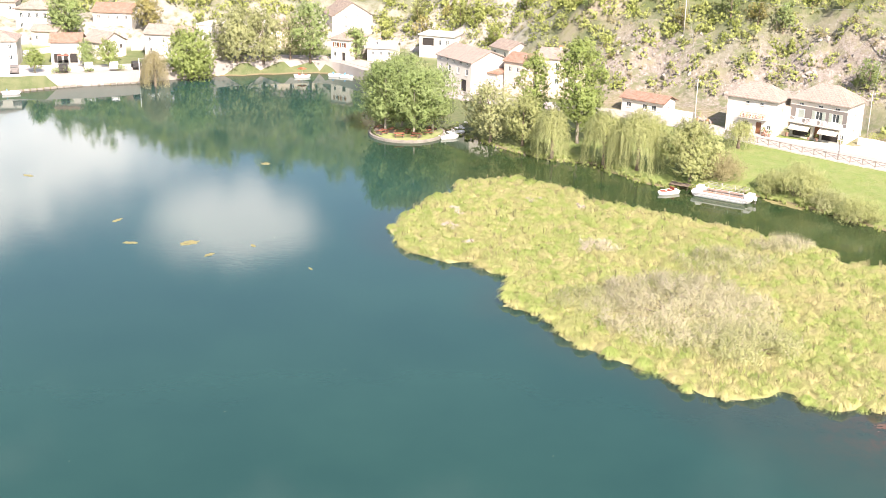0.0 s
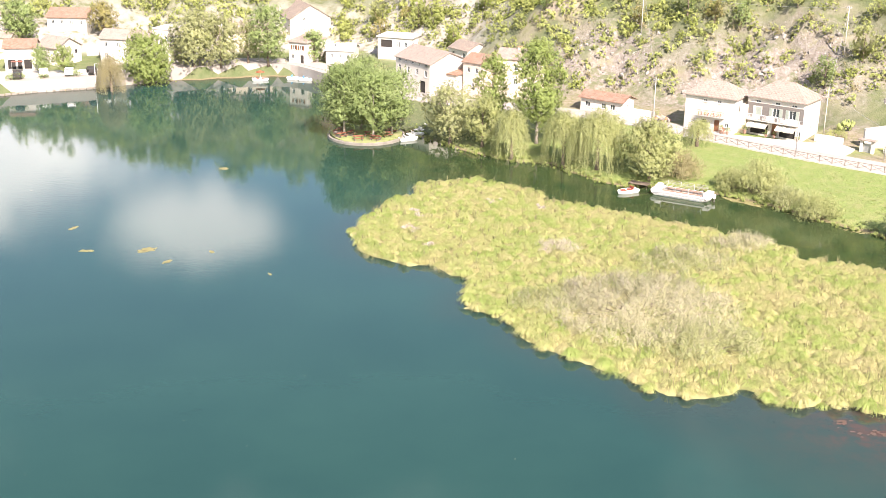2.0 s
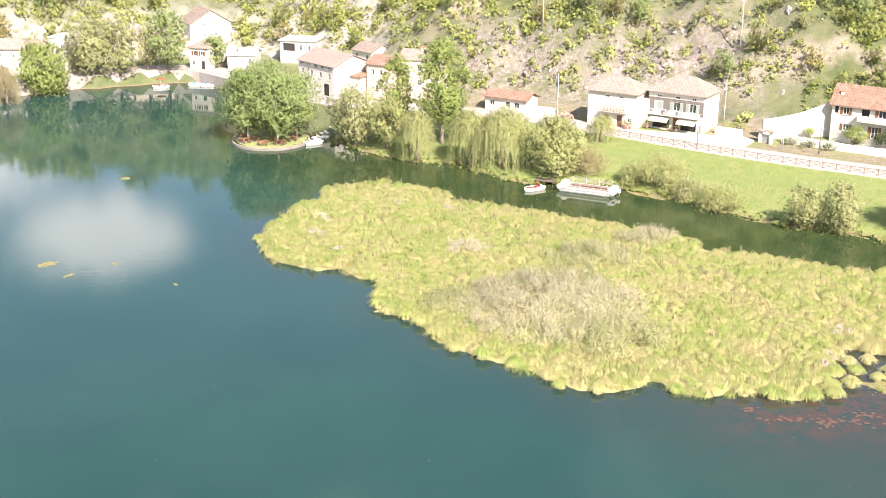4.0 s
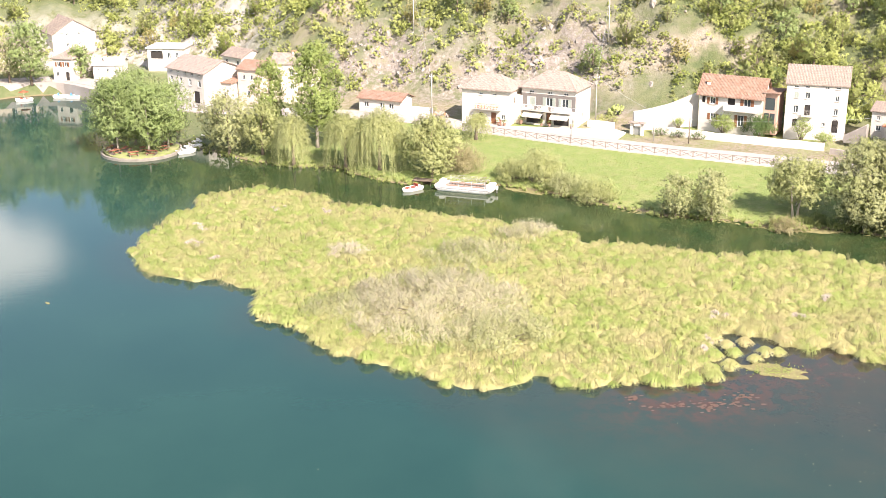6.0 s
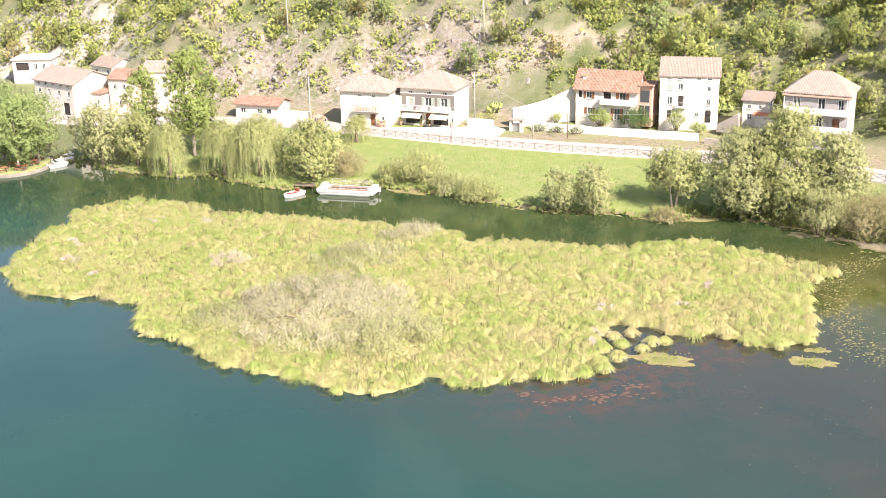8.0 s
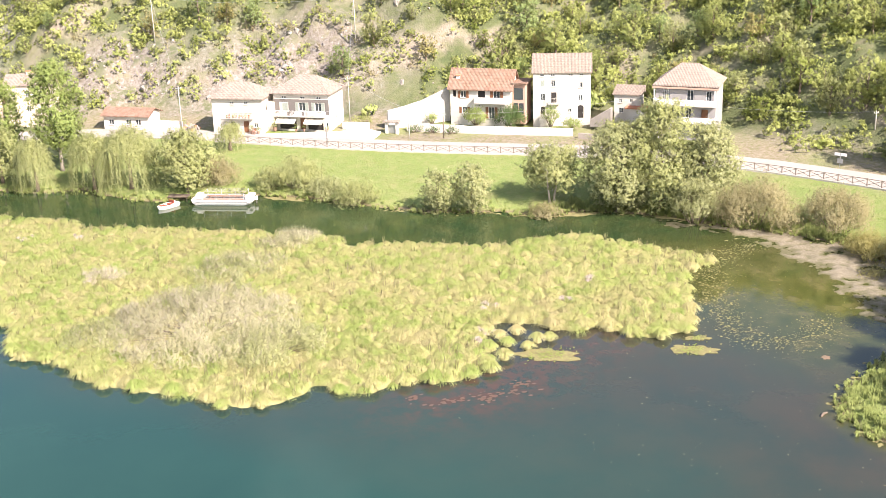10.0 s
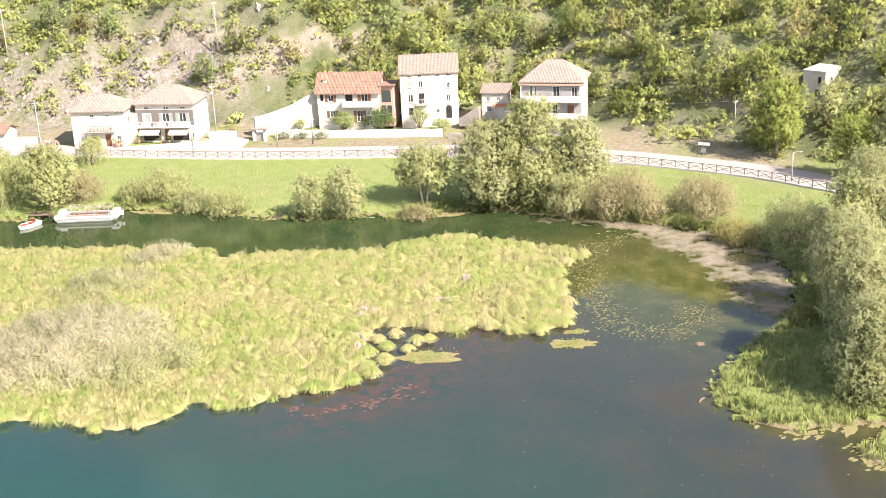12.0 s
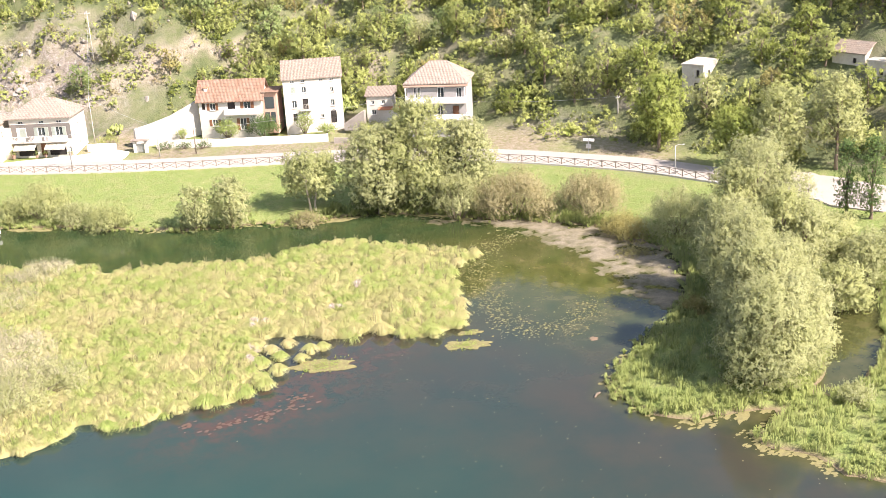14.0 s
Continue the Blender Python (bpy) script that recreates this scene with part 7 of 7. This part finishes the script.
# ---- promenade in the village ----
def car(x, y, turn, paint, label):
    z = ROADZ + 0.12
    ob = thing("parked_car", x, y, z, turn, label, "car", "parked cars")
    bm = bmesh.new()
    prof = [(-2.0, 0.3), (-2.05, 0.7), (-1.9, 0.95), (-1.25, 1.0), (-0.85, 1.42), (0.75, 1.45), (1.35, 1.0), (1.95, 0.85), (2.05, 0.55), (2.0, 0.3)]
    a = [bm.verts.new((px, -0.84, pz)) for px, pz in prof]
    b = [bm.verts.new((px, 0.84, pz)) for px, pz in prof]
    bm.faces.new(a)
    bm.faces.new(b[::-1])
    for i in range(len(prof)):
        bm.faces.new((a[i], b[i], b[(i + 1) % len(prof)], a[(i + 1) % len(prof)]))
    bmesh.ops.bevel(bm, geom=bm.edges[:], offset=0.05, segments=1, affect="EDGES")
    body = part("body", bm, paint, ob)
    for s in (-1, 1):
        part("side_window", box(-0.75, s * 0.845 - 0.01, 1.0, 0.85, s * 0.845 + 0.01, 1.34), M_GLASS, body)
        for px in (-1.3, 1.3):
            w = part("wheel", tube([(px, s * 0.72, 0.32), (px, s * 0.88, 0.32)], 0.32, 14), M_DARK, ob)
            part("rim", tube([(px, s * 0.881, 0.32), (px, s * 0.895, 0.32)], 0.19, 12), M_STEEL, w)
        part("headlight", box(1.96, s * 0.6 - 0.15, 0.62, 2.07, s * 0.6 + 0.15, 0.76), M_GLASS, body)
    part("windscreen", box(1.02, -0.72, 1.08, 1.06, 0.72, 1.36), M_GLASS, body)


for x, y, t, paint, lab in ((-92.5, 246.5, -73, M_GREY, "dark grey car parked on the promenade"), (-88.8, 247.4, -71, M_GREY, "grey car parked on the promenade"), (-79.5, 249.8, -76, M_DARK, "dark car parked on the promenade"),
                            (-75.0, 252.6, -72, M_WHITE, "white car parked on the promenade"), (-70.0, 253.7, -78, M_WHITE, "silver car parked under trees"), (-65.8, 255.4, -68, M_DARK, "dark red car parked under trees"), (-63.0, 257.6, -71, M_WHITE, "white car parked under trees")):
    car(x, y, t, paint, lab)
promenade_edge = thing("promenade_edging", 0, 0, 0, 0, "pale stone blocks edging the promenade lawn", "stone edging")
for i, q in enumerate(evenly(SHORE[1:6], 1.35)):
    d = SHORE[5] - SHORE[1]
    part("block", block_me, None, promenade_edge, at=pose(q[0], q[1], 0.25 + 0.04 * math.sin(i * 1.9), 0, 0, 28 + 6 * math.sin(i)))
for i, (x, y) in enumerate([(-80.5, 248.2), (-78.6, 248.8), (-74.4, 250.2), (-68.2, 252.6)]):
    shrub("clipped_bush", x, y, 1.3, 1.9, M_LEAF, "small clipped round bush on the lawn", 150 + i, n=8, size=0.13, category="bush", group="bushes on the lawn")

# ---- floating mats, silt and drifting leaves ----
def mat_patch(name, x, y, rx, ry, turn, label, mat, seed, height=0.05, group=""):
    r = np.random.default_rng(seed)
    k = r.uniform(0, 6, 3)
    out = []
    for i in range(36):
        a = i * math.tau / 36
        m = 1 + 0.20 * math.sin(2 * a + k[0]) + 0.14 * math.sin(5 * a + k[1]) + 0.10 * math.sin(9 * a + k[2]) + 0.07 * r.normal()
        out.append((rx * m * math.cos(a), ry * m * math.sin(a)))
    ob = part(name, prism(out, -0.2, height), mat)
    ob.matrix_world = pose(x, y, 0, 0, 0, turn)
    return tagged(ob, label, "algae mat", group)


mat_patch("algae_mat", 57.9, 105.6, 3.0, 1.5, -25, "flat yellow-green algae mat beside the tussocks", M_ALGAE, 1)
mat_patch("algae_mat", 71.8, 99.7, 2.0, 1.3, -35, "flat yellow-green floating algae mat", M_ALGAE, 2)
mat_patch("algae_mat", 74.0, 102.0, 1.2, 0.6, -35, "small flat floating algae mat", M_ALGAE, 3)
mat_patch("algae_mat", 80.3, 70.3, 1.5, 0.5, 20, "yellow-green algae fringe at the bank", M_ALGAE, 4, 0.03)
mat_patch("algae_mat", 76.6, 72.6, 0.9, 0.4, 60, "yellow-green algae fringe at the bank", M_ALGAE, 5, 0.03)
mat_patch("algae_mat", 84.5, 146.5, 3.6, 0.9, -15, "yellow-green algae fringe below the bank", M_ALGAE, 6, 0.03)
mat_patch("algae_mat", 95.5, 138.8, 4.5, 1.0, -48, "yellow-green algae fringe below the willows", M_ALGAE, 7, 0.03)
mat_patch("algae_mat", 51, 174.6, 3.0, 1.0, -40, "yellow-green algae fringe below the meadow", M_ALGAE, 8, 0.03)
mat_patch("algae_mat", 82.4, 91.9, 0.5, 0.4, 0, "small brown floating weed patch", M_WEEDPALE, 9, 0.02)


def flecks(r, q, size, z):
    """Small ragged floating scraps, each a flat six-cornered piece."""
    n = len(q)
    a = np.arange(6) * math.tau / 6 + r.uniform(0, 6, n)[:, None]
    k = size * r.uniform(0.5, 1.5, n)[:, None] * r.uniform(0.55, 1.25, (n, 6))
    v = np.stack([q[:, :1] + k * np.cos(a), q[:, 1:] + 0.7 * k * np.sin(a), np.repeat(z + r.uniform(0, 0.012, (n, 1)), 6, 1)], -1).reshape(-1, 3)
    f = np.arange(n)[:, None] * 6 + np.array([[0, 1, 2, 3, 4, 5]])
    return mesh_from("flecks", v, f)


near_bank = np.vstack([SHORE[i] + (SHORE[i + 1] - SHORE[i]) * k for i in range(35, 45) for k in np.linspace(0, 1, 70)])
far_bank = np.vstack([SHORE[i] + (SHORE[i + 1] - SHORE[i]) * k for i in range(21, 32) for k in np.linspace(0, 1, 80)])
q = np.vstack([near_bank + rng.normal(size=near_bank.shape) * 0.55, far_bank + rng.normal(size=far_bank.shape) * 0.6])
q = q[(depth_in(q[:, 0], q[:, 1], LAKE) > -0.3) & (wobble(q[:, 0], q[:, 1], 2.6, 0.5) > -0.25)]
arc = evenly(smooth_line(plan([(99, 124), (92, 122.5), (84.5, 115), (80, 105), (77.5, 98.5), (82, 95.8), (87, 97.5), (89, 100)])), 0.05)
arc = arc + rng.normal(size=arc.shape) * 1.3
q = np.vstack([q, arc[(depth_in(arc[:, 0], arc[:, 1], ISLAND) < -0.4) & (rng.random(len(arc)) < 0.75)]])
tagged(part("algae_fringe", flecks(rng, q, np.where(q[:, :1] > 76, np.where(q[:, 1:] > 93, np.where(q[:, 1:] < 126, 0.13, 0.27), 0.27), 0.27), 0.012), M_ALGAE), "yellow-green algae scraps floating along the banks", "algae", kind="stuff")
q = np.vstack([np.array([x, y]) + rng.normal(size=(m, 2)) * np.array([a, b]) for x, y, a, b, m in ((41.6, 103.0, 0.4, 0.3, 12), (45.0, 100.6, 1.6, 0.5, 26), (48.6, 99.4, 1.9, 0.6, 34), (52.0, 100.6, 1.0, 0.6, 14))])
tagged(part("red_weed", flecks(rng, q, 0.24, 0.006), M_WEED), "reddish-brown water weed breaking the surface", "water weed", kind="stuff")
for i, (x, y, a, b) in enumerate([(-40.9, 150.2, 0.8, 0.5), (-33.3, 150.7, 1.4, 0.7), (-29.8, 146.3, 0.7, 0.4), (-45, 159.5, 0.8, 0.4), (-24.8, 150.2, 0.5, 0.3), (-16.4, 142, 0.4, 0.2), (-64.2, 180.6, 0.8, 0.5), (-29.1, 190.8, 0.9, 0.6)]):
    mat_patch("weed_patch", x, y, a, b, 25 * i, "yellowish floating weed patch on open water", M_ALGAE, 30 + i, 0.015, "weed patches")
q = np.vstack([np.array([x, y]) + rng.normal(size=(m, 2)) * np.array([a, b]) * 0.45 for x, y, a, b, m in ((57.9, 105.6, 2.6, 1.6, 170), (71.8, 99.7, 1.8, 1.4, 120), (74.0, 102.0, 1.0, 0.7, 40))])
made = blades(rng, q[:, 0], q[:, 1], np.full(len(q), 0.05), 10, rng.uniform(0.05, 0.11, len(q)), 1.6, 0.025)
tagged(part("mat_plants", blade_mesh("mat_plants", made), M_SEDGE), "short yellow-green growth on the floating mats", "water plants", kind="stuff")
SILT = [(93, 137), (97.4, 130), (98.8, 123.5), (98.6, 115.1), (97.0, 108.6), (96.2, 103.5), (93.6, 97.2), (91.6, 93.4), (95.2, 91), (100.5, 94.9), (106, 101), (109.5, 109.2), (109.2, 117.6), (105, 126.4), (99.5, 134)]
silt_line = smooth_line(np.array(SILT + SILT[:1]), 2)


def silt_height(x, y):
    d = depth_in(x, y, silt_line[:-1])
    return np.clip(0.05 * d, -0.4, 0.10) + 0.08 * wobble(x, y, 2.6, 0.3) + 0.07 * wobble(x, y, 0.9, 1.3) + 0.04 * wobble(x, y, 0.35, 2.2) - 0.03


tagged(part("silt_bank", grid_mesh("silt_bank", np.arange(84, 114, 0.3), np.arange(86, 142, 0.3), silt_height), M_SILT, smooth=True), "pale dried silt flat at the end of the channel", "silt", kind="structure")
log = thing("driftwood", 73.7, 82.0, 0.05, 20, "short pale driftwood log at the water's edge", "driftwood")
part("log", tube([(-0.6, 0, 0), (0, 0.1, 0.06), (0.5, 0, 0.02)], [0.10, 0.13, 0.08], 8), M_BARK, log, smooth=True)
q = rng.uniform((-60, 55), (105, 195), (3000, 2))
dl, di = depth_in(q[:, 0], q[:, 1], LAKE), -depth_in(q[:, 0], q[:, 1], ISLAND)
want = np.clip((q[:, 0] - 35) / 45, 0.03, 1) * np.where(q[:, 1] > 140, 0.8, 1)
q = q[(dl > 0.5) & (di > 0.3) & (rng.random(len(q)) < want)]
drift = evenly(smooth_line(plan([(99, 124), (92, 122.5), (84.5, 115), (80, 105), (77.5, 98.5), (82, 95.8), (87, 97.5), (89, 100)])), 0.03)
q = np.vstack([q, drift + rng.normal(size=drift.shape) * 1.5])
q = q[(depth_in(q[:, 0], q[:, 1], LAKE) > 0.5) & (depth_in(q[:, 0], q[:, 1], ISLAND) < -0.3)]
nrm = np.tile(np.array([0, 0, 1.0]), (len(q), 1))
tagged(part("drifting_leaves", quad_mesh("drifting_leaves", leaf_quads(np.column_stack([q, np.full(len(q), 0.012)]), nrm, 0.065, rng, 1.3)), M_LEAFDRY), "pale leaves and weed drifting on the lake", "leaves", kind="stuff")
wall_along("terrace_wall", [(-104, 263), (-96, 268), (-88, 273), (-80, 277.5)], 1.2, 0.4, M_CONCRETE, "pale terrace wall on the village slope")
wall_along("terrace_wall", [(-72, 276), (-60, 279), (-48, 279)], 1.0, 0.4, M_CONCRETE, "pale terrace wall behind the shore houses")
